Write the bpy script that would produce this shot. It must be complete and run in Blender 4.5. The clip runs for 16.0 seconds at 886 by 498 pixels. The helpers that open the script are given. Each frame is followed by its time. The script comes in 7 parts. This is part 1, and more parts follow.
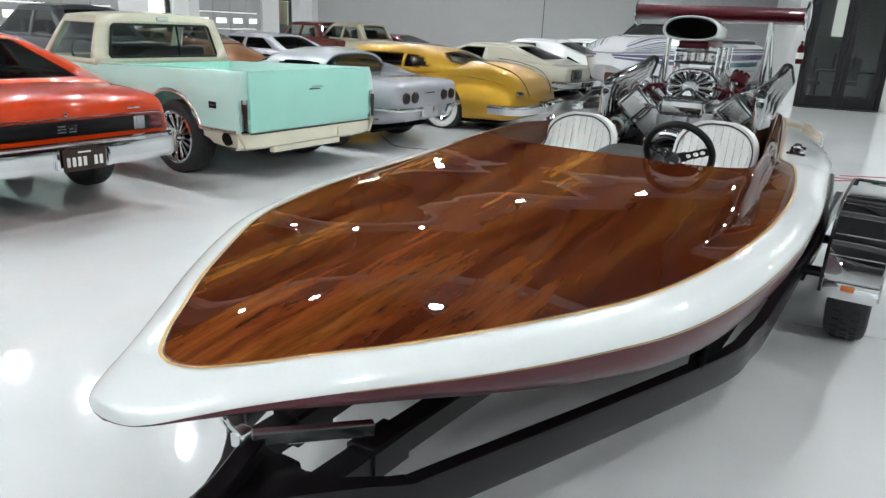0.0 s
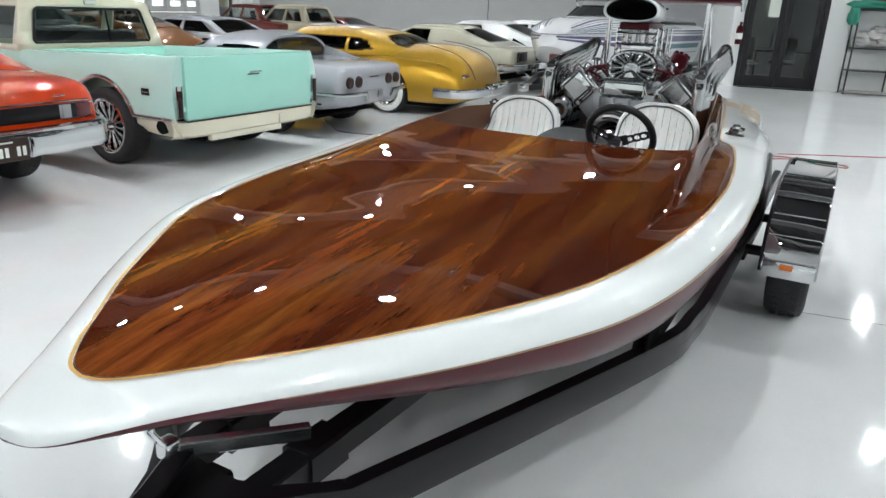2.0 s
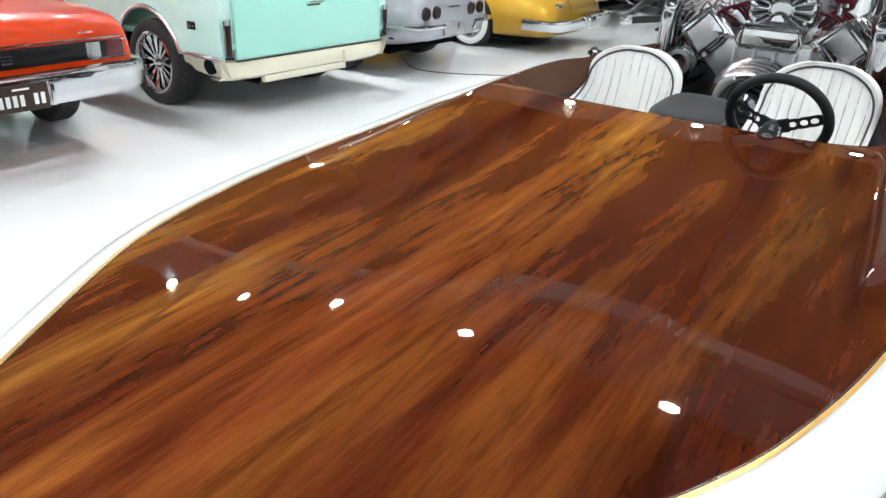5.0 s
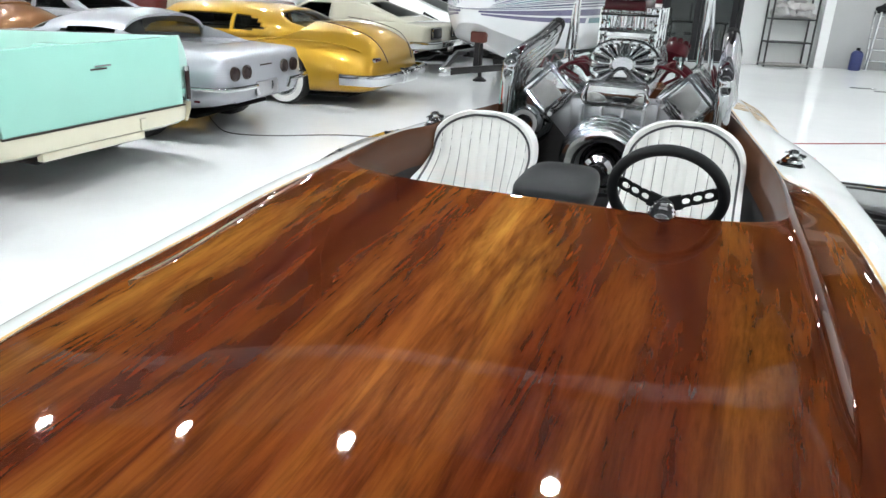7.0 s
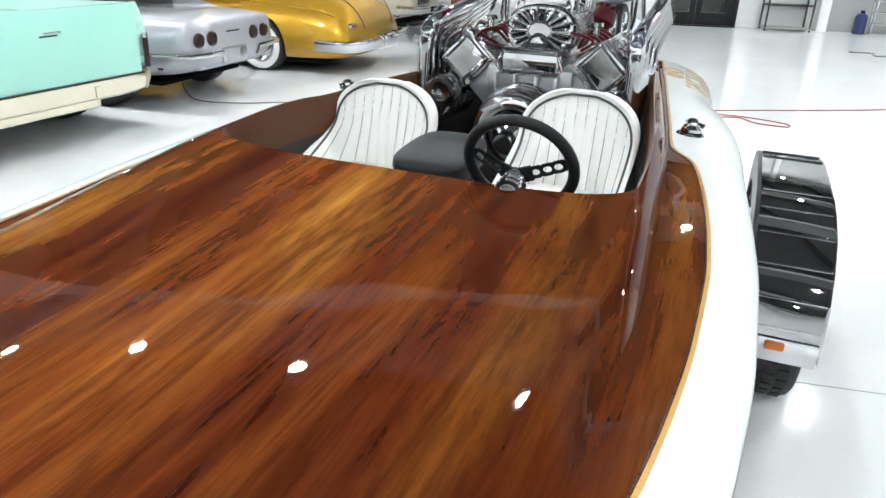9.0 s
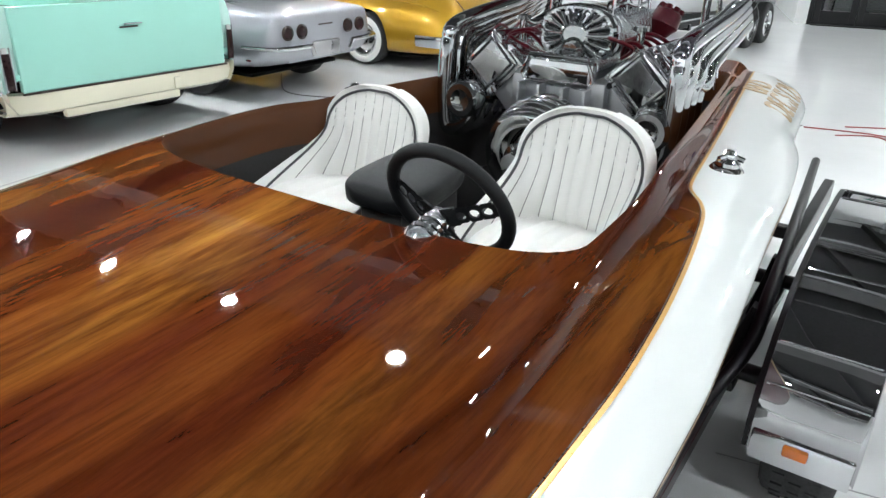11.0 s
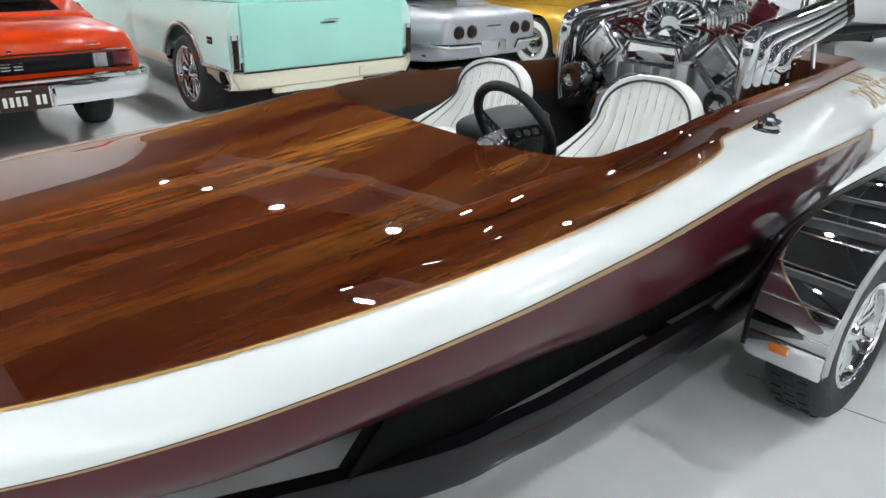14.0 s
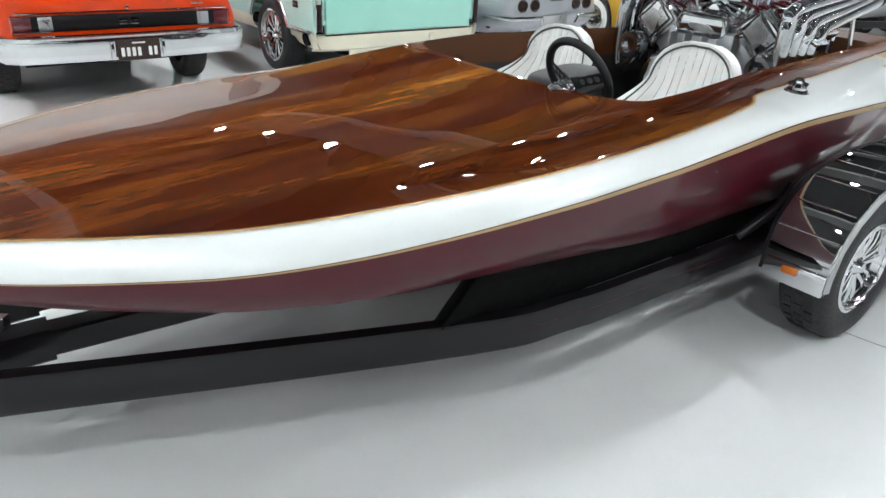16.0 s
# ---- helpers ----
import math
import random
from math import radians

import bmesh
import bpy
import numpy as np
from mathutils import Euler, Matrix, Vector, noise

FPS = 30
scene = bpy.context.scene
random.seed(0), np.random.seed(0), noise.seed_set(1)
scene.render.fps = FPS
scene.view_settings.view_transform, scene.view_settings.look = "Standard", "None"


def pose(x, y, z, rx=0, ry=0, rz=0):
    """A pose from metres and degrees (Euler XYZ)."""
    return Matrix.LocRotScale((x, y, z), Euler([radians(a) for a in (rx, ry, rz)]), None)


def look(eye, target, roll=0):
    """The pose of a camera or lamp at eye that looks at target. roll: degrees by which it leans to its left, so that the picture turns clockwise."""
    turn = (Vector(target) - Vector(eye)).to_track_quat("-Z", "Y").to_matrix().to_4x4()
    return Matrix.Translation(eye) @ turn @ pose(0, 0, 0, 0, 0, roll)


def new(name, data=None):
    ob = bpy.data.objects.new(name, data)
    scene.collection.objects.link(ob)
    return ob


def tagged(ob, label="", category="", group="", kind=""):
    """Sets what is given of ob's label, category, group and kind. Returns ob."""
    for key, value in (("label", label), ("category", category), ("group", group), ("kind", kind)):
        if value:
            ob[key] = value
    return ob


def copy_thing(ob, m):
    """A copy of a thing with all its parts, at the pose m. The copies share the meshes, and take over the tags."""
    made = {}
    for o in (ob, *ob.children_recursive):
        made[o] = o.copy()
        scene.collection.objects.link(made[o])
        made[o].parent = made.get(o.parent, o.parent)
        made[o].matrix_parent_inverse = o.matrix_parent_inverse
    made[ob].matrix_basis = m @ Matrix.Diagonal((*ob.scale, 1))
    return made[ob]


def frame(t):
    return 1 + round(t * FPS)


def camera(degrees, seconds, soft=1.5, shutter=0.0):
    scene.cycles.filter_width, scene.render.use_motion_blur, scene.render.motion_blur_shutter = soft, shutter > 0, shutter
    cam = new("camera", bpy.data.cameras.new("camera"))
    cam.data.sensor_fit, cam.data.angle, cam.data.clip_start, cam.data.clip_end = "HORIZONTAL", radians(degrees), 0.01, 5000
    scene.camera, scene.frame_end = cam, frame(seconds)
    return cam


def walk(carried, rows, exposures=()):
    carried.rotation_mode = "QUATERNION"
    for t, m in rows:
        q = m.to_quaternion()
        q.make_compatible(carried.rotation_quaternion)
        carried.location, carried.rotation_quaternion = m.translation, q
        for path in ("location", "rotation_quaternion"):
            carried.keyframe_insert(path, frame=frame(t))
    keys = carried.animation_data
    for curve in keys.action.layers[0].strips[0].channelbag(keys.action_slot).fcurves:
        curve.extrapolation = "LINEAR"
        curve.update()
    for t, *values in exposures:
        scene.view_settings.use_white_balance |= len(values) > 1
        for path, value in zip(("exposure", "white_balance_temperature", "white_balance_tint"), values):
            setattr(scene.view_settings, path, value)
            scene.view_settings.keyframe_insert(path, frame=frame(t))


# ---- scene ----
cam = camera(64.0, 16.0)
PATH = [
    (0, (0.564, 0.31, 1.537), (0.282, 2.195, 0.932), 2.7),
    (0.5, (0.586, 0.243, 1.558), (0.312, 2.129, 0.951), 2.4),
    (1, (0.576, 0.235, 1.568), (0.389, 2.136, 0.976), 2.2),
    (1.5, (0.577, 0.252, 1.566), (0.44, 2.155, 0.965), 2.1),
    (2, (0.599, 0.393, 1.54), (0.453, 2.281, 0.897), 2.5),
    (2.5, (0.63, 0.602, 1.548), (0.33, 2.436, 0.809), 3.3),
    (3, (0.581, 0.771, 1.569), (0.14, 2.506, 0.677), 3.7),
    (5.5, (0.519, 1.526, 1.552), (0.249, 3.341, 0.757), 1.2),
    (6, (0.472, 1.767, 1.562), (0.468, 3.648, 0.88), 1.4),
    (6.5, (0.435, 1.85, 1.56), (0.557, 3.741, 0.921), 1.6),
    (7, (0.406, 1.862, 1.549), (0.512, 3.731, 0.844), 2.3),
    (7.5, (0.434, 1.848, 1.546), (0.546, 3.713, 0.831), 1.5),
    (8, (0.515, 1.828, 1.543), (0.665, 3.686, 0.817), 1.5),
    (8.5, (0.7, 1.842, 1.554), (0.843, 3.691, 0.804), 1.4),
    (9, (0.865, 1.856, 1.574), (0.934, 3.691, 0.782), 2.0),
    (11.5, (1.46, 2.326, 1.574), (1.069, 4.109, 0.757), 2.0),
    (12, (1.504, 2.161, 1.574), (1.023, 3.947, 0.812), 2.6),
    (12.5, (1.552, 2.013, 1.591), (1.024, 3.795, 0.853), 2.3),
    (13, (1.657, 1.903, 1.595), (1.064, 3.68, 0.894), 2.5),
    (13.5, (1.804, 1.803, 1.569), (1.086, 3.51, 0.815), 2.3),
    (14, (1.88, 1.642, 1.554), (1.122, 3.312, 0.756), 1.2),
    (14.5, (1.924, 1.451, 1.547), (1.191, 3.121, 0.728), 1.0),
    (15, (1.942, 1.333, 1.523), (1.225, 2.998, 0.676), 2.5),
    (15.5, (2.0, 1.216, 1.544), (1.249, 2.857, 0.683), 1.9),
    (16, (2.034, 1.072, 1.563), (1.182, 2.666, 0.707), 2.8),
]
EXPOSURE = [(0, -0.48), (1.5, -0.44), (3, -0.44), (5.5, 0.12), (6, 0.02), (7, 0.0), (8, 0.1), (9, 0.15), (11.5, -0.2), (12, -0.17), (13, -0.16), (13.5, -0.22), (14, -0.3), (16, -0.22)]
walk(cam, [(t, look(eye, target, roll)) for t, eye, target, roll in PATH], EXPOSURE)

# ---- world and light ----
world = bpy.data.worlds.new("world")
scene.world = world
world.use_nodes = True
sky = world.node_tree.nodes.new("ShaderNodeTexSky")
sky.sky_type, sky.sun_disc, sky.sun_elevation, sky.sun_rotation = "NISHITA", False, radians(45), radians(-70)
world.node_tree.links.new(sky.outputs[0], world.node_tree.nodes["Background"].inputs[0])
world.node_tree.nodes["Background"].inputs[1].default_value = 0.1
LAMP = 1290.0            # radiance of the high-bay lamps

# ---- small tools ----
def clamp(v, a=0.0, b=1.0):
    return max(a, min(b, v))


def sm(t):
    t = clamp(t)
    return t * t * (3 - 2 * t)


def curve(*pairs):
    """A smooth curve through (x, y) pairs, without overshoot."""
    xs, ys = [p[0] for p in pairs], [p[1] for p in pairs]
    d = [(ys[i + 1] - ys[i]) / (xs[i + 1] - xs[i]) for i in range(len(xs) - 1)]
    m = [d[0]] + [0 if d[i - 1] * d[i] <= 0 else 2 * d[i - 1] * d[i] / (d[i - 1] + d[i]) for i in range(1, len(d))] + [d[-1]]

    def f(x):
        if x <= xs[0]:
            return ys[0]
        if x >= xs[-1]:
            return ys[-1]
        i = 0
        while x > xs[i + 1]:
            i += 1
        h = xs[i + 1] - xs[i]
        t = (x - xs[i]) / h
        return (ys[i] * (1 + 2 * t) * (1 - t) ** 2 + m[i] * h * t * (1 - t) ** 2 + ys[i + 1] * t * t * (3 - 2 * t) + m[i + 1] * h * t * t * (t - 1))
    return f


def span(a, b, n):
    return [a + (b - a) * i / n for i in range(n + 1)]


def part(name, bm, material, parent=None, label="", smooth=40, at=None):
    """Links a bmesh as one mesh object under a thing or a part."""
    bmesh.ops.recalc_face_normals(bm, faces=bm.faces)
    me = bpy.data.meshes.new(name)
    bm.to_mesh(me)
    bm.free()
    for m in (material if isinstance(material, (list, tuple)) else [material]):
        me.materials.append(m)
    if smooth:
        me.polygons.foreach_set("use_smooth", [True] * len(me.polygons))
        me.set_sharp_from_angle(angle=radians(smooth))
    ob = new(name, me)
    ob.parent = parent
    if at is not None:
        ob.matrix_basis = at
    return tagged(ob, label)


def thing(name, label, category, at=None, group="", kind=""):
    """The empty at the base of a thing with parts."""
    ob = new(name)
    ob.empty_display_size = 0.1
    if at is not None:
        ob.matrix_basis = at
    return tagged(ob, label, category, group, kind)


def grid(bm, rows, loop=False, ring=False, mat=0):
    """Quads between rows of points; loop closes each row, ring joins the last row to the first."""
    vs = [[bm.verts.new(p) for p in row] for row in rows]
    n = len(vs)
    for i in range(n if ring else n - 1):
        a, b = vs[i], vs[(i + 1) % n]
        for j in range(len(a) if loop else len(a) - 1):
            k = (j + 1) % len(a)
            q = [a[j], a[k], b[k], b[j]]
            try:
                bm.faces.new(q).material_index = mat
            except ValueError:
                pass
    return vs


def cap(bm, verts, mat=0):
    try:
        bm.faces.new(verts).material_index = mat
    except ValueError:
        pass


def add(bm, other, m=None):
    """Takes the faces of another bmesh over into bm."""
    vm = {v: bm.verts.new(m @ v.co if m else v.co) for v in other.verts}
    for f in other.faces:
        bm.faces.new([vm[v] for v in f.verts]).material_index = f.material_index
    other.free()
    return bm


def block(size, at=(0, 0, 0), bevel=0.0, seg=2, turn=(0, 0, 0), into=None, mat=0):
    """A box with rounded edges."""
    b = bmesh.new()
    bmesh.ops.create_cube(b, size=1)
    for v in b.verts:
        v.co = Vector((v.co.x * size[0], v.co.y * size[1], v.co.z * size[2]))
    if bevel:
        bmesh.ops.bevel(b, geom=b.edges[:], offset=bevel, segments=seg, affect="EDGES", profile=0.5)
    for f in b.faces:
        f.material_index = mat
    return add(into if into is not None else bmesh.new(), b, pose(*at, *turn))


def lathe(profile, n=24, at=None, into=None, mat=0, arc=360):
    """Turns (radius, height) points round the local z axis."""
    b = into if into is not None else bmesh.new()
    m = at or Matrix()
    full = arc == 360
    rows = []
    for i in range(n if full else n + 1):
        a = radians(arc) * i / n
        rows.append([m @ Vector((r * math.cos(a), r * math.sin(a), h)) for r, h in profile])
    grid(b, rows, ring=full, mat=mat)
    bmesh.ops.remove_doubles(b, verts=b.verts, dist=1e-6) if into is None else None
    return b


def tube(points, r, n=10, closed=False, into=None, flat=1.0, mat=0, caps=True):
    """A pipe along points; r a number or one for each point; flat squashes it upwards."""
    b = into if into is not None else bmesh.new()
    ps = [Vector(p) for p in points]
    rows, side = [], None
    for i, p in enumerate(ps):
        if closed:
            d = ps[(i + 1) % len(ps)] - ps[i - 1]
        else:
            d = ps[min(i + 1, len(ps) - 1)] - ps[max(i - 1, 0)]
        d.normalize()
        if side is None:
            side = d.cross(Vector((0, 0, 1)) if abs(d.z) < 0.9 else Vector((1, 0, 0))).normalized()
        side = (side - d * side.dot(d)).normalized()
        up = side.cross(d)
        q = r[i] if isinstance(r, (list, tuple)) else r
        rows.append([p + side * (q * math.cos(2 * math.pi * k / n)) + up * (q * flat * math.sin(2 * math.pi * k / n)) for k in range(n)])
    vs = grid(b, rows, loop=True, ring=closed, mat=mat)
    if caps and not closed:
        cap(b, vs[0][::-1], mat)
        cap(b, vs[-1], mat)
    return b


def bend(points, n=6):
    """Points of a smooth line through the given ones."""
    ps = [Vector(p) for p in points]
    out = []
    for i in range(len(ps) - 1):
        a, b, c, d = ps[max(i - 1, 0)], ps[i], ps[i + 1], ps[min(i + 2, len(ps) - 1)]
        for k in range(n):
            t = k / n
            out.append(0.5 * ((2 * b) + (c - a) * t + (2 * a - 5 * b + 4 * c - d) * t * t + (3 * b - a - 3 * c + d) * t ** 3))
    return out + [ps[-1]]


# ---- materials ----
class Nodes:
    """Builds a material's nodes."""

    def __init__(self, name):
        self.mat = bpy.data.materials.new(name)
        self.mat.use_nodes = True
        self.tree = self.mat.node_tree
        self.bsdf = self.tree.nodes["Principled BSDF"]

    def node(self, kind):
        return self.tree.nodes.new(kind)

    def wire(self, a, b):
        self.tree.links.new(a, b)

    def coords(self, scale=(1, 1, 1), turn=(0, 0, 0), space="Object"):
        c, m = self.node("ShaderNodeTexCoord"), self.node("ShaderNodeMapping")
        m.inputs["Scale"].default_value = scale
        m.inputs["Rotation"].default_value = [radians(a) for a in turn]
        self.wire(c.outputs[space], m.inputs[0])
        return m.outputs[0]

    def noise(self, scale, detail=4, rough=0.6, vec=None, distort=0.0):
        n = self.node("ShaderNodeTexNoise")
        n.inputs["Scale"].default_value, n.inputs["Detail"].default_value = scale, detail
        n.inputs["Roughness"].default_value, n.inputs["Distortion"].default_value = rough, distort
        self.wire(vec if vec is not None else self.coords(), n.inputs["Vector"])
        return n.outputs[0]

    def ramp(self, fac, *stops):
        r = self.node("ShaderNodeValToRGB")
        e = r.color_ramp.elements
        while len(e) < len(stops):
            e.new(0.5)
        for x, (p, c) in zip(e, stops):
            x.position, x.color = p, (*c, 1) if len(c) == 3 else c
        self.wire(fac, r.inputs[0])
        return r.outputs[0]

    def value(self, fac, a, b, lo=0.0, hi=1.0):
        m = self.node("ShaderNodeMapRange")
        m.inputs[1].default_value, m.inputs[2].default_value = lo, hi
        m.inputs[3].default_value, m.inputs[4].default_value = a, b
        self.wire(fac, m.inputs[0])
        return m.outputs[0]

    def mix(self, fac, a, b, mode="MIX"):
        m = self.node("ShaderNodeMix")
        m.data_type, m.blend_type = "RGBA", mode
        for sock, v in ((m.inputs[0], fac), (m.inputs[6], a), (m.inputs[7], b)):
            if isinstance(v, (int, float)):
                sock.default_value = v
            elif isinstance(v, tuple):
                sock.default_value = (*v, 1)
            else:
                self.wire(v, sock)
        return m.outputs[2]

    def bump(self, height, strength=0.2, dist=0.01, coat=False):
        b = self.node("ShaderNodeBump")
        b.inputs["Strength"].default_value, b.inputs["Distance"].default_value = strength, dist
        self.wire(height, b.inputs["Height"])
        self.wire(b.outputs[0], self.bsdf.inputs["Coat Normal" if coat else "Normal"])

    def set(self, **values):
        for k, v in values.items():
            sock = self.bsdf.inputs[k.replace("_", " ")]
            if hasattr(v, "is_linked"):
                self.wire(v, sock)
            else:
                sock.default_value = (*v, 1) if isinstance(v, tuple) and len(v) == 3 else v
        return self.mat


def paint(name, colour, flake=0.0, rough=0.3, metal=0.0, coat=1.0, vary=0.08):
    """Car paint under clear coat, faintly uneven, with fine flakes where wanted."""
    n = Nodes(name)
    big = n.noise(1.3, 3)
    col = n.mix(n.value(big, 0, vary * 2, 0.3, 0.7), colour, tuple(c * 0.6 for c in colour))
    if flake:
        f = n.noise(900, 2, 0.8)
        col = n.mix(n.value(f, 0, flake, 0.45, 0.7), col, tuple(min(1, c * 1.8 + 0.03) for c in colour))
    n.set(Base_Color=col, Roughness=rough, Metallic=metal, Coat_Weight=coat, Coat_Roughness=0.02, Specular_IOR_Level=0.1)
    wave = n.noise(6, 2, 0.4)
    n.bump(wave, 0.009, 0.02, coat=True)
    return n.mat


def plain(name, colour, rough=0.5, metal=0.0, grain=60, depth=0.15, vary=0.25, **more):
    """A surface with fine grain and faint stains."""
    n = Nodes(name)
    g, s = n.noise(grain, 4), n.noise(2.1, 4)
    col = n.mix(n.value(s, 0, vary, 0.35, 0.75), colour, tuple(c * 0.65 for c in colour))
    n.set(Base_Color=col, Roughness=n.value(g, rough * 0.8, min(1, rough * 1.2), 0.3, 0.7), Metallic=metal, **more)
    n.bump(g, depth, 0.002)
    return n.mat


def chrome_like(name, colour=(0.82, 0.83, 0.84), rough=0.05, depth=0.03):
    n = Nodes(name)
    smear, fine = n.noise(9, 3), n.noise(160, 3)
    n.set(Base_Color=colour, Metallic=1.0, Roughness=n.value(smear, rough * 0.6, rough * 1.8, 0.3, 0.7))
    n.bump(smear, depth, 0.01)
    return n.mat


def glass_like(name, tint=(0.5, 0.55, 0.55)):
    """A thin pane: tinted, clear, with the gloss of glass."""
    n = Nodes(name)
    clear, gloss, both, fres, power, scale = n.node("ShaderNodeBsdfTransparent"), n.node("ShaderNodeBsdfGlossy"), n.node("ShaderNodeMixShader"), n.node("ShaderNodeLayerWeight"), n.node("ShaderNodeMath"), n.node("ShaderNodeMath")
    clear.inputs[0].default_value = (*tint, 1)
    gloss.inputs["Roughness"].default_value = 0.02
    fres.inputs[0].default_value = 0.5
    power.operation, scale.operation = "POWER", "MULTIPLY_ADD"
    power.inputs[1].default_value = 4.0
    scale.inputs[1].default_value, scale.inputs[2].default_value = 0.7, 0.05
    n.wire(fres.outputs[1], power.inputs[0])
    n.wire(power.outputs[0], scale.inputs[0])
    n.wire(scale.outputs[0], both.inputs[0])
    n.wire(clear.outputs[0], both.inputs[1])
    n.wire(gloss.outputs[0], both.inputs[2])
    n.wire(both.outputs[0], n.tree.nodes["Material Output"].inputs[0])
    return n.mat


def wood_deck():
    """Varnished dark wood: long streaks along the boat under a thick clear coat."""
    n = Nodes("varnished_wood")
    warp = n.noise(0.7, 2, 0.5, n.coords((1.0, 0.5, 1)))
    base = n.coords((1, 1, 1))
    shift = n.node("ShaderNodeVectorMath")
    shift.operation = "MULTIPLY_ADD"
    n.wire(warp, shift.inputs[0])
    shift.inputs[1].default_value = (0.16, 0.0, 0.0)
    n.wire(base, shift.inputs[2])

    def streak(sx, sy, scale, detail, rough, distort=0.0):
        m = n.node("ShaderNodeMapping")
        m.inputs["Scale"].default_value = (sx, sy, 1)
        n.wire(shift.outputs[0], m.inputs[0])
        return n.noise(scale, detail, rough, m.outputs[0], distort)
    broad = streak(1.0, 0.07, 5.0, 3, 0.55, 0.15)
    mid = streak(1.0, 0.10, 15, 5, 0.6, 0.5)
    fine = streak(1.0, 0.025, 110, 4, 0.65)
    curl = streak(1.0, 0.14, 8, 3, 0.5, 0.7)
    fleck = streak(1.0, 0.085, 42, 4, 0.6, 0.4)
    col = n.ramp(broad, (0.28, (0.080, 0.015, 0.007)), (0.42, (0.122, 0.029, 0.008)), (0.54, (0.182, 0.056, 0.012)), (0.68, (0.30, 0.128, 0.023)))
    dark = n.ramp(mid, (0.30, (0.36, 0.27, 0.30)), (0.43, (0.68, 0.60, 0.62)), (0.53, (1.0, 0.97, 0.95)), (0.70, (1.3, 1.35, 1.25)))
    col = n.mix(0.9, col, dark, "MULTIPLY")
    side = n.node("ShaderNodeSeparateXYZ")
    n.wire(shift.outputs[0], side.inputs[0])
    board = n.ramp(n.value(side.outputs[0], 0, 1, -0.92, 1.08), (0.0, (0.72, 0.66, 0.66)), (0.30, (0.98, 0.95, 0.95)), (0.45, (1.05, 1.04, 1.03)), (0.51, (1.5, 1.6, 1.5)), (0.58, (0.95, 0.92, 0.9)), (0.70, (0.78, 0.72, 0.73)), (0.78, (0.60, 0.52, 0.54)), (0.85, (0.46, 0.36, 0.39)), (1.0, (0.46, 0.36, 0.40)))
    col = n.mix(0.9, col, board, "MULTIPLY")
    vein = n.ramp(curl, (0.0, (0, 0, 0)), (0.43, (0, 0, 0)), (0.485, (1, 1, 1)), (0.505, (0.7, 0.7, 0.7)), (0.56, (0, 0, 0)))
    patchy = n.value(streak(1.0, 0.3, 2.3, 2, 0.5), 0.05, 0.60, 0.42, 0.62)
    gate = n.node("ShaderNodeMath")
    gate.operation = "MULTIPLY"
    n.wire(vein, gate.inputs[0])
    n.wire(patchy, gate.inputs[1])
    col = n.mix(gate.outputs[0], col, (0.030, 0.007, 0.006))
    col = n.mix(n.value(fleck, 0, 0.28, 0.56, 0.74), col, (0.026, 0.007, 0.008))
    col = n.mix(n.value(fine, 0, 0.45, 0.46, 0.68), col, n.mix(1.0, col, (0.42, 0.33, 0.33), "MULTIPLY"))
    n.set(Base_Color=col, Roughness=0.38, Specular_IOR_Level=0.0, Coat_Weight=1.0, Coat_Roughness=0.018, Coat_IOR=1.5)
    ripple = n.noise(3.2, 2, 0.4)
    n.bump(ripple, 0.06, 0.02, coat=True)
    return n.mat


def floor_paint():
    n = Nodes("white_epoxy_floor")
    big, mid, fine = n.noise(0.35, 4), n.noise(3.0, 5, 0.65), n.noise(140, 3)
    col = n.ramp(big, (0.3, (0.66, 0.675, 0.672)), (0.7, (0.75, 0.76, 0.755)))
    col = n.mix(n.value(mid, 0, 0.25, 0.5, 0.75), col, (0.60, 0.61, 0.605))
    n.set(Base_Color=col, Roughness=n.value(mid, 0.05, 0.10, 0.3, 0.75), IOR=1.42)
    n.bump(n.noise(7, 3), 0.03, 0.01)
    return n.mat


def white_pearl():
    n = Nodes("white_pearl_gelcoat")
    f = n.noise(700, 2, 0.9)
    col = n.mix(n.value(f, 0, 0.5, 0.5, 0.75), (0.69, 0.72, 0.71), (0.57, 0.62, 0.62))
    n.set(Base_Color=col, Roughness=0.28, Coat_Weight=1.0, Coat_Roughness=0.02)
    n.bump(n.noise(3, 2), 0.04, 0.02, coat=True)
    return n.mat


def glow(name, colour, strength):
    n = Nodes(name)
    n.set(Base_Color=(0.8, 0.8, 0.8), Emission_Color=colour, Emission_Strength=strength)
    return n.mat


WOOD, WHITE, FLOOR = wood_deck(), white_pearl(), floor_paint()
MAROON = paint("maroon_metalflake", (0.062, 0.002, 0.008), 0.05, 0.35, 0, 0.55)
GOLD = plain("gold_leaf_line", (0.62, 0.36, 0.10), 0.32, 0.35, 200, 0.05, 0.2, Coat_Weight=0.8)
TANGOLD = plain("tan_gold_leaf_letters", (0.50, 0.36, 0.20), 0.34, 0.3, 60, 0.05, 0.3, Coat_Weight=0.8)
DULLGOLD = plain("dull_gold_line", (0.42, 0.28, 0.13), 0.4, 0.2, 200, 0.05, 0.2)
BLACKLINE = plain("dark_pinstripe", (0.03, 0.015, 0.01), 0.3, grain=200, depth=0.02)
CHROME, STEEL = chrome_like("chrome", (0.74, 0.75, 0.76)), chrome_like("polished_aluminium", (0.74, 0.75, 0.76), 0.16, 0.06)
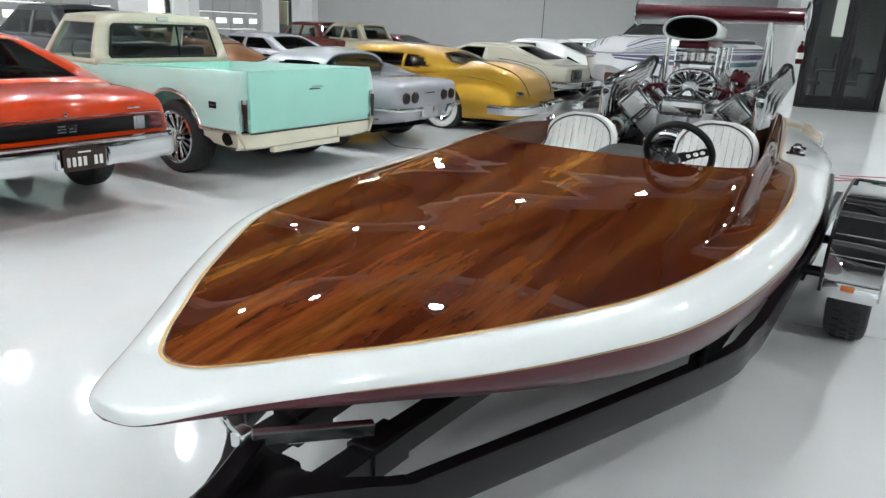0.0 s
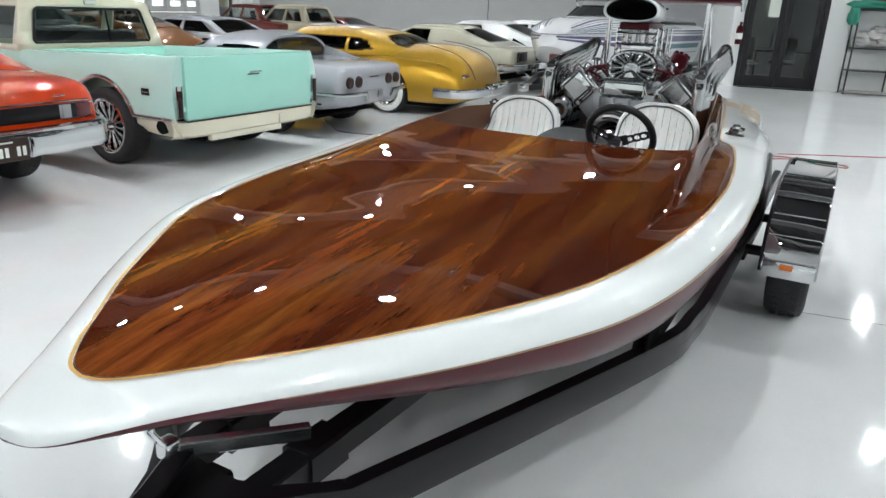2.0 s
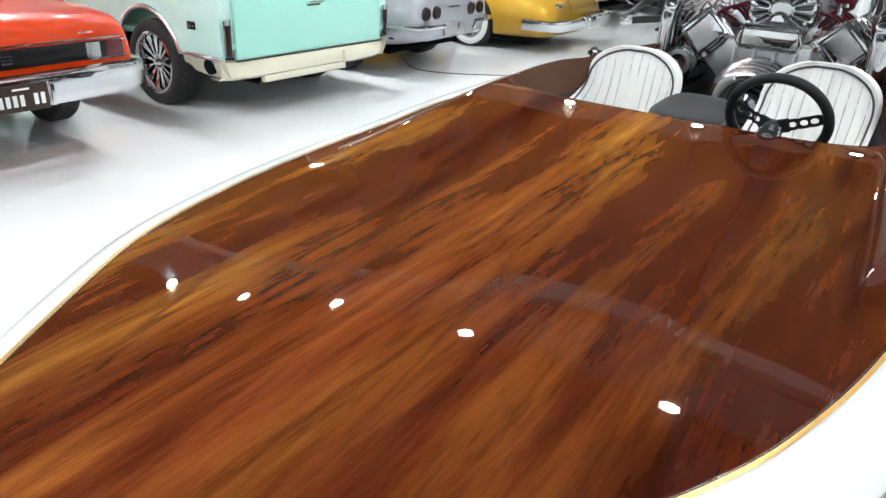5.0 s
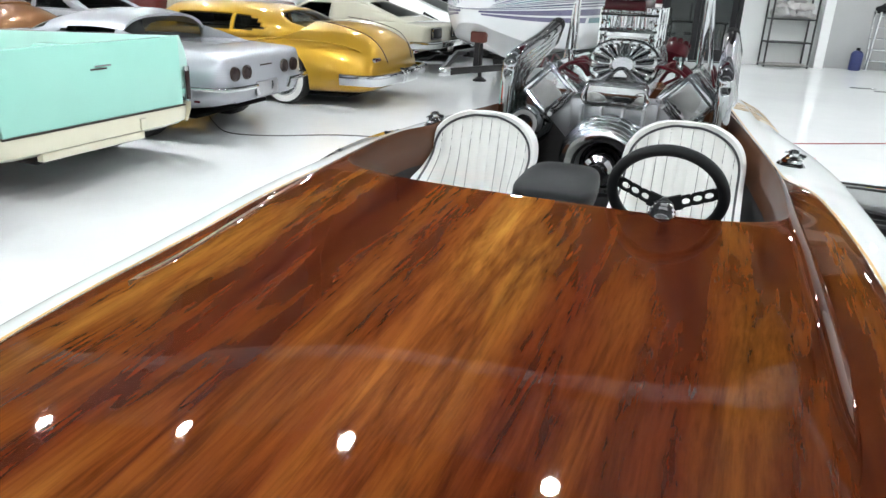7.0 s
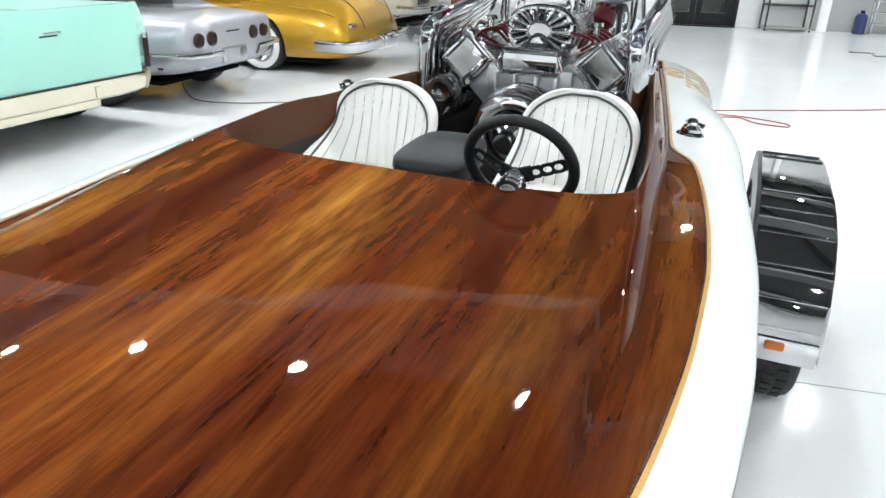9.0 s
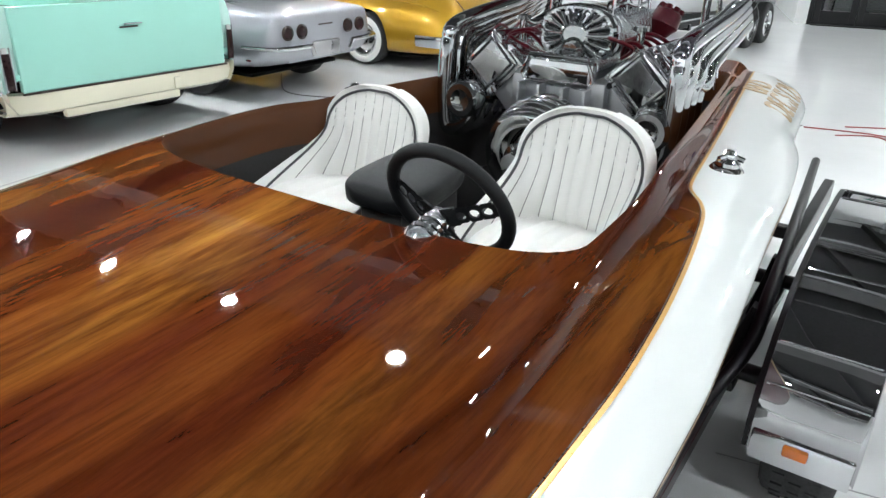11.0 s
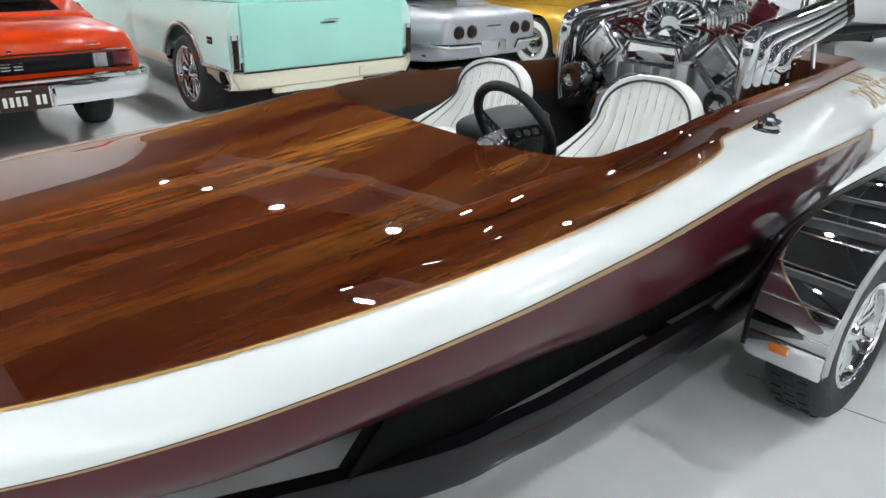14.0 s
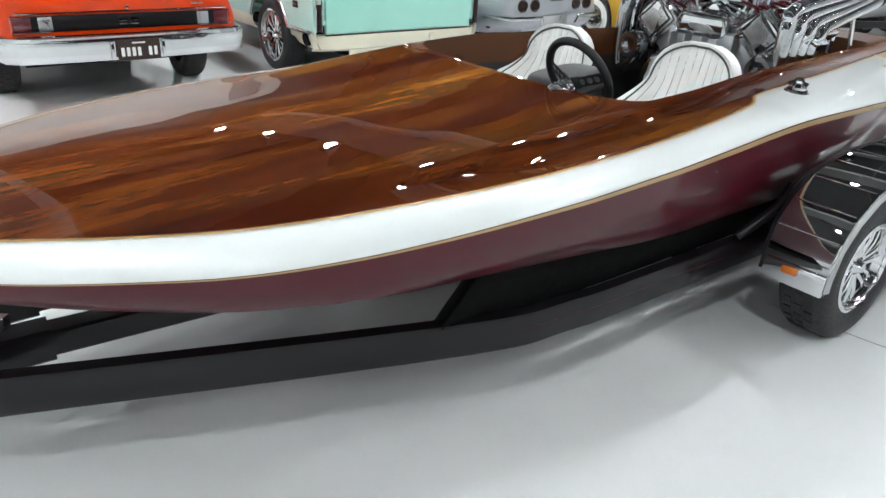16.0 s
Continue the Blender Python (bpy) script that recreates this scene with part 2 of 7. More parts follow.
DARKCHROME, STAINLESS = chrome_like("dark_chrome", (0.50, 0.51, 0.52), 0.035, 0.07), chrome_like("polished_stainless", (0.47, 0.47, 0.48), 0.02, 0.008)
SATIN = chrome_like("satin_aluminium", (0.50, 0.50, 0.51), 0.30, 0.05)
CAST = plain("cast_aluminium", (0.40, 0.41, 0.42), 0.38, 0.9, 120, 0.3)
BLACKMETAL = paint("gloss_black_enamel", (0.007, 0.006, 0.007), 0, 0.35, 0, 0.4)
RUBBER = plain("tyre_rubber", (0.022, 0.022, 0.023), 0.75, grain=90, depth=0.3)
BLACKVINYL = plain("black_vinyl", (0.008, 0.009, 0.010), 0.5, grain=220, depth=0.35, Specular_IOR_Level=0.25)
SEATWHITE = plain("white_seat_vinyl", (0.78, 0.78, 0.75), 0.42, grain=260, depth=0.3, vary=0.12)
SEAMGREY = plain("grey_seam_thread", (0.22, 0.22, 0.21), 0.7, grain=200)
PIPING = plain("grey_piping", (0.05, 0.05, 0.055), 0.5, grain=200)
BROWNIN = paint("brown_cockpit_gelcoat", (0.075, 0.026, 0.009), 0, 0.4, 0, 0.3)
DARKIN = plain("dark_carpet", (0.012, 0.011, 0.011), 0.9, grain=300, depth=0.5)
REDPART = paint("red_anodised_metal", (0.060, 0.003, 0.007), 0, 0.35, 0.2, 0.6)
AMBER = plain("amber_lens", (0.55, 0.13, 0.01), 0.2, grain=80, depth=0.1, Coat_Weight=1.0)
REDLENS = plain("red_lens", (0.10, 0.010, 0.015), 0.2, grain=80, depth=0.1, Coat_Weight=1.0)
CLEARLENS = plain("clear_lens", (0.6, 0.6, 0.58), 0.15, grain=80, depth=0.1, Coat_Weight=1.0)
GLASS, TINTED, SMOKED = glass_like("window_glass", (0.62, 0.66, 0.64)), glass_like("tinted_window_glass", (0.16, 0.17, 0.17)), glass_like("smoked_window_glass", (0.40, 0.42, 0.41))
# near-black colour that stands in for shade in hollows, gaps and undersides
CAVITYSHADE = plain("painted_cavity_shade", (0.006, 0.006, 0.006), 0.95, grain=40, Specular_IOR_Level=0.1)

# ---- the hall ----
ROOM = pose(0, 0, 0, 0, 0, -9)      # the hall's axes: x along the office wall, y towards it
GREYWALL = plain("grey_painted_concrete", (0.40, 0.405, 0.40), 0.55, grain=25, depth=0.1, vary=0.15)
WHITEWALL = plain("white_painted_wall", (0.74, 0.75, 0.74), 0.5, grain=30, depth=0.08, vary=0.1)
CEILING = plain("grey_metal_ceiling", (0.035, 0.035, 0.036), 0.7, grain=12, depth=0.2)
JOIST = plain("pale_grey_steel_joist", (0.42, 0.42, 0.42), 0.6, grain=12, depth=0.1)
DUCT = plain("grey_sheet_metal_duct", (0.13, 0.13, 0.13), 0.6, grain=12, depth=0.1)
BLACKFRAME = plain("black_aluminium_frame", (0.010, 0.010, 0.011), 0.4, grain=80, depth=0.05, Specular_IOR_Level=0.3)
DOORPANEL = plain("pale_grey_steel_door_panel", (0.42, 0.43, 0.43), 0.45, grain=40, depth=0.08)
SEAM = plain("joint_sealant", (0.10, 0.10, 0.10), 0.7, grain=60)
ACROSS = pose(0, 0, 0, 0, 0, -14)      # lamp rows and joists run askew to the walls
H, U0, U1, V0, V1, VO, UO = 6.3, -13.7, 16.0, -12.0, 26.4, 19.9, 2.95


def structure(name, bm, material, label, category, smooth=0):
    ob = part(name, bm, material, None, label, smooth, ROOM)
    return tagged(ob, "", category, "", "structure")


floor = structure("floor", block((U1 - U0 + 1, V1 - V0 + 1, 0.2), ((U0 + U1) / 2, (V0 + V1) / 2, -0.1)), FLOOR, "glossy white epoxy showroom floor with faint stains", "floor")
bm = bmesh.new()
for u in span(U0, U1, 12):
    block((0.25, V1 - V0, 0.45), (u, (V0 + V1) / 2, H - 0.25), 0, into=bm)
for row in range(-4, 5):
    inside = [p for p in span(-30, 30, 1200) if U0 + 0.2 < (ACROSS @ Vector((p, 8.9 + 6.45 * row, 0))).x < U1 - 0.2 and V0 + 0.3 < (ACROSS @ Vector((p, 8.9 + 6.45 * row, 0))).y < V1 - 0.3]
    if not inside:
        continue
    mid, size = (inside[0] + inside[-1]) / 2, inside[-1] - inside[0]
    for wide, high, dz, dv, m in ((0.26, 0.08, -0.60, 0.0, 1), (0.05, 0.30, -0.42, 0.0, 1), (1.2, 0.02, -0.50, -0.75, 2)):
        c = ACROSS @ Vector((mid, 8.9 + 6.45 * row + dv, 0))
        block((size - (2.2 if m == 2 else 0), wide, high), (c.x, c.y, H + dz), 0, 2, (0, 0, -14), into=bm, mat=m)
block((U1 - U0 + 1, V1 - V0 + 1, 0.2), ((U0 + U1) / 2, (V0 + V1) / 2, H + 0.1), into=bm)
structure("ceiling", bm, [CEILING, JOIST, DUCT], "high dark grey metal ceiling with pale steel joists", "ceiling")


def wall(name, axis, at, a, b, openings, material, label, thick=0.25):
    """A wall along x (axis 0) or y (axis 1) of the hall with openings (from, to, sill, head)."""
    bm = bmesh.new()

    def piece(lo, hi, z0, z1):
        if hi - lo < 1e-3 or z1 - z0 < 1e-3:
            return
        mid, size = (lo + hi) / 2, hi - lo
        if axis == 0:
            block((size, thick, z1 - z0), (mid, at, (z0 + z1) / 2), into=bm)
        else:
            block((thick, size, z1 - z0), (at, mid, (z0 + z1) / 2), into=bm)
    x = a
    for lo, hi, z0, z1 in sorted(openings):
        piece(x, lo, 0, H)
        piece(lo, hi, 0, z0)
        piece(lo, hi, z1, H)
        x = hi
    piece(x, b, 0, H)
    return structure(name, bm, material, label, "wall")


WINDOWS = [(24.3, 25.3, 0.0, 3.4), (17.4, 18.4, 0.0, 3.4)]
DOORS = [(19.5, 23.2, 0.0, 3.7), (11.8, 16.3, 0.0, 3.7)]
wall("wall_west", 1, U0 - 0.125, V0, V1, WINDOWS + DOORS, WHITEWALL, "white painted wall with tall windows and overhead doors")
# unseen band, added so that the deck reflects less of the white wall
structure("unseen_dark_band", block((0.03, V1 - V0, 2.2), (U0 + 0.017, (V0 + V1) / 2, 5.15)), DUCT, "unseen dark grey band high on the wall, added to darken reflections", "wall cladding")
wall("wall_north", 0, V1 + 0.125, U0 - 0.25, UO + 0.5, [], GREYWALL, "grey painted concrete back wall with panel joints")
wall("wall_office", 0, VO + 0.125, UO, 6.9, [(3.18, 5.05, 0.0, 3.15)], WHITEWALL, "white office wall with black glazed doors")
wall("wall_grey", 0, VO + 0.127, 6.9, U1, [], GREYWALL, "grey painted wall beyond the white column")
wall("wall_office_side", 1, UO + 0.125, VO + 0.25, V1, [], WHITEWALL, "white side wall of the office")
wall("wall_east", 1, U1 + 0.125, V0, VO + 0.25, [], WHITEWALL, "plain white side wall")
wall("wall_south", 0, V0 - 0.125, U0 - 0.25, U1 + 0.25, [], WHITEWALL, "plain white wall")
for u in (-4.4, 1.9):
    structure("wall_joint", block((0.03, 0.012, H), (u, V1 - 0.004, H / 2)), SEAM, "sealed joint between concrete wall panels", "wall joint")
for v in (26.1, 18.75):
    structure("column", block((0.5, 0.5, H), (U0 + 0.25, v - 0.0, H / 2), 0.01), WHITEWALL, "white painted wall column", "column")
structure("column", block((0.22, 0.3, H), (6.85, VO - 0.15, H / 2), 0.01), WHITEWALL, "white square column at the office wall", "column")


def window(name, lo, hi, z0, z1):
    w = thing(name, "tall black-framed window with bright daylight behind", "window", ROOM @ pose(U0 - 0.1, (lo + hi) / 2, z0), kind="structure")
    h, width = z1 - z0, hi - lo
    bm = bmesh.new()
    for y in (-width / 2 + 0.04, width / 2 - 0.04):
        block((0.09, 0.08, h), (0, y, h / 2), 0.004, into=bm)
    for z in (0.05, h * 0.62, h - 0.04):
        block((0.085, width - 0.16, 0.07), (0, 0, z), 0.004, into=bm)
    part("window_frame", bm, BLACKFRAME, w, "black aluminium window frame", 0)
    for z0, z1 in ((0.1, h * 0.62 - 0.05), (h * 0.62 + 0.05, h - 0.09)):
        p = part("pane", block((0.008, width - 0.18, z1 - z0), (0, 0, (z0 + z1) / 2)), GLASS, w, "clear window pane", 0)
        p.visible_shadow = False


for i, wdw in enumerate(WINDOWS):
    window(f"window_{i + 1}", *wdw)

PANEGLASS = glass_like("door_lite_glass", (0.75, 0.78, 0.78))


def overhead_door(name, lo, hi, z0, z1):
    d = thing(name, "closed white sectional overhead door with a row of small windows", "overhead door", ROOM @ pose(U0 - 0.08, (lo + hi) / 2, 0), kind="structure")
    width, rows = hi - lo, 7
    cols = round(width / 0.95)
    ph, pw = z1 / rows, width / cols
    for r in range(rows):
        bm = bmesh.new()
        for c in range(cols):
            y = -width / 2 + pw * (c + 0.5)
            z = ph * (r + 0.5)
            if r == 2:
                for zz in (z - ph / 2 + 0.0975, z + ph / 2 - 0.0975):
                    block((0.05, pw - 0.03, 0.175), (0, y, zz), 0.004, into=bm)
                for yy in (y - pw / 2 + 0.09, y + pw / 2 - 0.09):
                    block((0.05, 0.15, ph - 0.37), (0, yy, z), 0.004, into=bm)
            else:
                block((0.05, pw - 0.03, ph - 0.025), (0, y, z), 0.006, into=bm)
        row = part("door_section", bm, DOORPANEL, d, "", 0)
        if r == 2:
            for c in range(cols):
                p = part("pane", block((0.01, pw - 0.3, ph - 0.36), (0, -width / 2 + pw * (c + 0.5), ph * 2.5)), PANEGLASS, row, "small door window", 0)
                p.visible_shadow = False
    part("backing", block((0.02, width, ph * 2), (-0.045, 0, ph)), SEAM, d, "dark seal behind the sections", 0)
    part("backing", block((0.02, width, z1 - ph * 3), (-0.045, 0, (z1 + ph * 3) / 2)), SEAM, d, "", 0)


for i, d in enumerate(DOORS):
    overhead_door(f"door_{i + 2}", *d)

# daylight outside the west wall: a pale yard with greenery
n = Nodes("daylight_backdrop")
leaf = n.noise(1.2, 6, 0.7)
zpos = n.node("ShaderNodeSeparateXYZ")
n.wire(n.coords(), zpos.inputs[0])
low = n.value(zpos.outputs[2], 1, 0, 1.7, 2.1)
green = n.ramp(leaf, (0.3, (0.16, 0.26, 0.10)), (0.45, (0.50, 0.62, 0.35)), (0.55, (0.95, 1.0, 0.92)))
col = n.mix(n.value(zpos.outputs[2], 0, 1, 3.4, 4.4), green, (1.0, 1.0, 1.0))
col = n.mix(low, col, (1.0, 0.99, 0.95))
n.set(Base_Color=(0, 0, 0), Emission_Color=col, Emission_Strength=5.0)
bm = bmesh.new()
grid(bm, [[(U0 - 5, V0 + 10, -0.5), (U0 - 5, V1 + 6, -0.5)], [(U0 - 5, V0 + 10, 9), (U0 - 5, V1 + 6, 9)]])
structure("backdrop", bm, n.mat, "bright greenery and sky outside the windows", "backdrop")
structure("ground", block((300, 300, 0.1), (0, 0, -0.26)), plain("pale_concrete_yard", (0.4, 0.4, 0.38), 0.8, grain=8), "pale concrete yard outside", "ground")

# glazed office doors
od = thing("door_1", "black aluminium double door with tall glass panes, closed", "door", ROOM @ pose(4.115, VO + 0.05, 0), kind="structure")
bm = bmesh.new()
for x in (-0.89, 0.89):
    block((0.09, 0.14, 3.15), (x, 0, 1.575), 0.004, into=bm)
block((1.69, 0.14, 0.07), (0, 0, 3.115), 0.004, into=bm)
part("door_frame", bm, BLACKFRAME, od, "", 0)
for sx in (-1, 1):
    bm = bmesh.new()
    c = sx * 0.42
    for x in (c - 0.35, c + 0.35):
        block((0.13, 0.05, 3.05), (x, 0, 1.535), 0.004, into=bm)
    for z, hh in ((0.15, 0.27), (2.98, 0.16)):
        block((0.57, 0.05, hh), (c, 0, z), 0.004, into=bm)
    leaf = part("door_leaf", bm, BLACKFRAME, od, "", 0)
    part("pane", block((0.57, 0.01, 2.61), (c, 0, 1.595)), GLASS, leaf, "", 0)
    part("push_bar", tube([(c - 0.2 * sx, -0.05, 0.95), (c - 0.2 * sx, -0.07, 1.0), (c - 0.2 * sx, -0.07, 1.25), (c - 0.2 * sx, -0.05, 1.3)], 0.013), BLACKFRAME, leaf, "black pull handle")
part("threshold", block((1.75, 0.35, 0.02), (0, -0.1, 0.012), 0.004), BLACKFRAME, od, "dark threshold mat", 0)
# the office behind the doors
bm = bmesh.new()
block((6.5, 0.1, 3.2), (4.6, VO + 5.2, 1.6), into=bm)
block((0.1, 5, 3.2), (7.8, VO + 2.7, 1.6), into=bm)
block((6.5, 5, 0.1), (4.6, VO + 2.7, 3.3), into=bm)
structure("office_wall", bm, plain("grey_office_wall", (0.35, 0.35, 0.36), 0.6), "dim grey walls of the office behind the glass", "wall")
structure("office_window", block((0.32, 0.02, 1.3), (4.72, VO + 5.12, 2.35)), glow("office_daylight", (1, 1, 0.97), 1.6), "bright narrow window in the far office wall", "window")

def office_chair(u, v, turn):
    c = thing("office_chair", "black office chair behind the glass doors", "chair", ROOM @ pose(u, v, 0, 0, 0, turn), "office chairs")
    part("seat", block((0.5, 0.5, 0.09), (0, 0, 0.47), 0.03), BLACKVINYL, c)
    part("backrest", block((0.48, 0.08, 0.6), (0, 0.24, 0.85), 0.035, 2, (-8, 0, 0)), BLACKVINYL, c)
    part("column", tube([(0, 0, 0.08), (0, 0, 0.44)], 0.03), BLACKMETAL, c)
    for k in range(5):
        part("foot", tube([(0, 0, 0.09), (0.3 * math.cos(k * 1.257), 0.3 * math.sin(k * 1.257), 0.03)], 0.02), BLACKMETAL, c)


office_chair(3.75, VO + 2.3, 150)
office_chair(4.75, VO + 3.0, 200)
desk = thing("office_desk", "dark office desk behind the glass doors", "desk", ROOM @ pose(4.9, VO + 3.9, 0))
part("desktop", block((1.6, 0.7, 0.05), (0, 0, 0.75), 0.008), BLACKMETAL, desk)
for sx in (-1, 1):
    part("side_panel", block((0.05, 0.65, 0.72), (sx * 0.74, 0, 0.362), 0.004), BLACKMETAL, desk)
# high-bay lamps
LAMPGLOW = glow("lamp_lens", (0.95, 1.0, 1.03), LAMP)
lamp = thing("high_bay_lamp", "round black high-bay lamp hanging from the ceiling, lit", "ceiling lamp", ROOM @ pose(0, 0, 0), "high-bay lamps")
part("housing", lathe([(0.0, 0.25), (0.05, 0.25), (0.07, 0.18), (0.14, 0.09), (0.165, 0.05), (0.165, 0.0), (0.100, 0.0), (0.095, 0.012), (0.0, 0.012)], 24), BLACKFRAME, lamp)
part("lens", lathe([(0.0, 0.002), (0.088, 0.002), (0.088, 0.012), (0.0, 0.012)], 24), LAMPGLOW, lamp, "bright white lens")
part("rod", tube([(0, 0, 0.25), (0, 0, 1.01)], 0.006), BLACKMETAL, lamp)
spots = []
for row in range(-4, 5):
    for i in range(-10, 9):
        q = ACROSS @ Vector((-0.78 + (3.0 if i > 0 else 2.55) * i, 7.0 + 6.45 * row, 0))
        if U0 + 0.6 < q.x < U1 - 0.6 and V0 + 0.6 < q.y < V1 - 0.6 and not (q.x > UO - 0.5 and q.y > VO - 0.5):
            spots.append(ROOM @ q)
for i, p in enumerate(spots):
    m = pose(p.x, p.y, 5.3)
    if i == 0:
        lamp.matrix_basis = m
    else:
        copy_thing(lamp, m)

# ---- the boat ----
BOAT = pose(-0.382, 1.249, 0, 0, 0, -24.2)      # x across, y from the bow aft
boat = thing("drag_boat", "white and maroon speedboat with varnished wooden deck, on a trailer", "speedboat", BOAT)
STERN = 5.66
w_of = curve((0.395, 0), (0.402, 0.035), (0.418, 0.065), (0.445, 0.095), (0.51, 0.155), (0.6, 0.225), (0.75, 0.345), (1.0, 0.512), (1.16, 0.610), (1.32, 0.697), (1.45, 0.750), (1.75, 0.827), (2.1, 0.877), (2.35, 0.893), (2.6, 0.895), (2.85, 0.882), (3.1, 0.855), (3.3, 0.825), (3.45, 0.795), (3.53, 0.764), (3.58, 0.732), (3.62, 0.71), (3.68, 0.697), (4.0, 0.655), (4.9, 0.532), (5.52, 0.444), (5.95, 0.39))
b_of = curve((0.225, 0), (0.228, 0.035), (0.238, 0.07), (0.265, 0.105), (0.32, 0.145), (0.45, 0.232), (0.6, 0.345), (0.8, 0.50), (1.0, 0.64), (1.16, 0.737), (1.32, 0.824), (1.5, 0.891), (1.75, 0.952), (2.1, 0.998), (2.4, 1.015), (2.7, 1.014), (3.0, 0.998), (3.5, 0.958), (4.0, 0.925), (4.5, 0.865), (4.83, 0.80), (5.2, 0.76), (5.5, 0.73), (5.66, 0.695), (5.95, 0.60))
edge_z = curve((0.2, 0.775), (0.4, 0.800), (1.0, 0.824), (1.5, 0.848), (2.14, 0.877), (3.0, 0.915), (3.57, 0.935), (4.5, 0.945), (5.2, 0.955), (5.95, 0.96))
top_x = curve((2.0, 0.72), (2.94, 0.70), (3.2, 0.694), (3.4, 0.68), (3.56, 0.658), (4.0, 0.600), (4.9, 0.475), (5.215, 0.431), (5.95, 0.34))
foot_x = curve((1.9, 0.748), (2.1, 0.764), (2.4, 0.779), (2.7, 0.768), (3.0, 0.748), (3.35, 0.722), (3.6, 0.692), (3.8, 0.668), (5.95, 0.36))      # where the cowl meets the side deck
rise = curve((0.395, 0.0), (0.7, 0.026), (1.0, 0.039), (1.3, 0.041), (1.6, 0.037), (1.9, 0.033), (2.1, 0.032), (2.3, 0.037), (2.5, 0.048), (2.7, 0.060), (2.815, 0.066), (2.94, 0.070), (3.56, 0.078), (4.3, 0.066), (5.2, 0.048), (5.95, 0.04))
roll = curve((0.2, 0.032), (0.5, 0.048), (1.0, 0.060), (1.4, 0.064), (1.8, 0.058), (2.2, 0.050), (2.9, 0.045), (3.6, 0.047), (4.3, 0.078), (4.83, 0.122), (5.95, 0.14))
chine_z = curve((0.2, 0.744), (0.45, 0.724), (0.65, 0.70), (1.0, 0.668), (1.3, 0.650), (1.9, 0.618), (2.5, 0.56), (3.1, 0.50), (4.0, 0.46), (5.95, 0.44))
keel_z = curve((0.2, 0.742), (0.45, 0.70), (0.8, 0.62), (1.3, 0.52), (2.0, 0.45), (3.0, 0.40), (5.95, 0.38))
HOLE0, HOLE1 = 2.815, 5.30
left_in = curve((1.2, 0.0), (1.5, 0.035), (1.82, 0.06), (2.3, 0.09), (2.7, 0.07), (3.1, 0.045), (3.6, 0.02), (4.2, 0.0))      # the left side is a little slimmer amidships


def slim(side, s):
    return left_in(s) if side < 0 else 0.0


def hole_x(s):
    """Half the width of the cockpit opening."""
    if s <= HOLE0 or s >= HOLE1:
        return 0.0
    k = (HOLE0 + 0.20 - s) / 0.20 if s < HOLE0 + 0.20 else (s - HOLE1 + 0.1) / 0.1 if s > HOLE1 - 0.1 else 0
    return (top_x(s) - 0.014) * (1 - k ** 3.2) ** (1 / 3.2)


def foot_at(x, s):
    """Half-width at which the raised cowl ends on the side deck."""
    w = max(w_of(s) - slim(x, s), 1e-4)
    return min(foot_x(s) - slim(x, s) * 0.8 + (0.055 * sm((s - 1.6) / 0.5) * (1 - sm((s - 3.2) / 0.4)) if x < 0 else 0.0), w - 0.004 if s > 3.5 else 0.88 * w if s < 2.0 else w - 0.004)


cowl_wide = curve((1.9, 0.11), (2.5, 0.10), (2.86, 0.088), (3.1, 0.085), (5.95, 0.085))      # how broad the cowl rolls down


def deck_z(x, s):
    a, w = abs(x), max(w_of(s) - slim(x, s), 1e-4)
    q = min(1, a / w)
    crown = 0.6 * (1 - q * q) + 0.2 * (1 + math.cos(math.pi * q))
    q = clamp((foot_at(x, s) - a) / cowl_wide(s))
    ridge = 1 - (1 - q) ** 2.7
    t = sm((s - 1.80) / 0.60)
    more = 0.012 * sm((s - 1.5) / 0.6) * (1 - 0.7 * sm((s - 2.2) / 0.6)) * crown
    dip = (0.009 if x > 0 else 0.0) * t * (1 - sm((s - 3.1) / 0.4)) * max(0, 1 - abs(a - foot_at(x, s)) / 0.10)
    return edge_z(s) + rise(s) * (crown * (1 - t) + ridge * t) + more - dip


def deck_row(side, s):
    """Points across half the deck, closer together where the cowl rolls down."""
    h, w, f = hole_x(s), w_of(s) - slim(side, s), foot_at(side, s)
    f = max(f, h + 0.3 * (w - h))
    c = max(f - cowl_wide(s), h + 0.6 * (f - h)) if h else max(f - cowl_wide(s), 0.6 * f)
    xs = span(h, c, 44) + span(c, f, 24)[1:] + span(f, w, 18)[1:]
    return [(side * x, s, deck_z(side * x, s)) for x in xs]


stations = sorted(set([0.395, 0.398, 0.402, 0.41, 0.418, 0.43, 0.445, 0.47] + span(0.5, 2.86, 59) + [HOLE0 + d for d in (0, 0.0005, 0.0015, 0.003, 0.006, 0.01, 0.015, 0.022, 0.03, 0.04, 0.055, 0.075, 0.1, 0.13, 0.16, 0.2, 0.25)] + span(3.12, 5.18, 60) + [HOLE1 - d for d in (0.1, 0.07, 0.04, 0.02, 0.008, 0.002, 0)] + span(5.36, STERN, 8)))
bm = bmesh.new()
for side in (-1, 1):
    grid(bm, [deck_row(side, s) for s in stations])
bmesh.ops.remove_doubles(bm, verts=bm.verts, dist=2e-4)
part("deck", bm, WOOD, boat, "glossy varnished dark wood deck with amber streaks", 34)

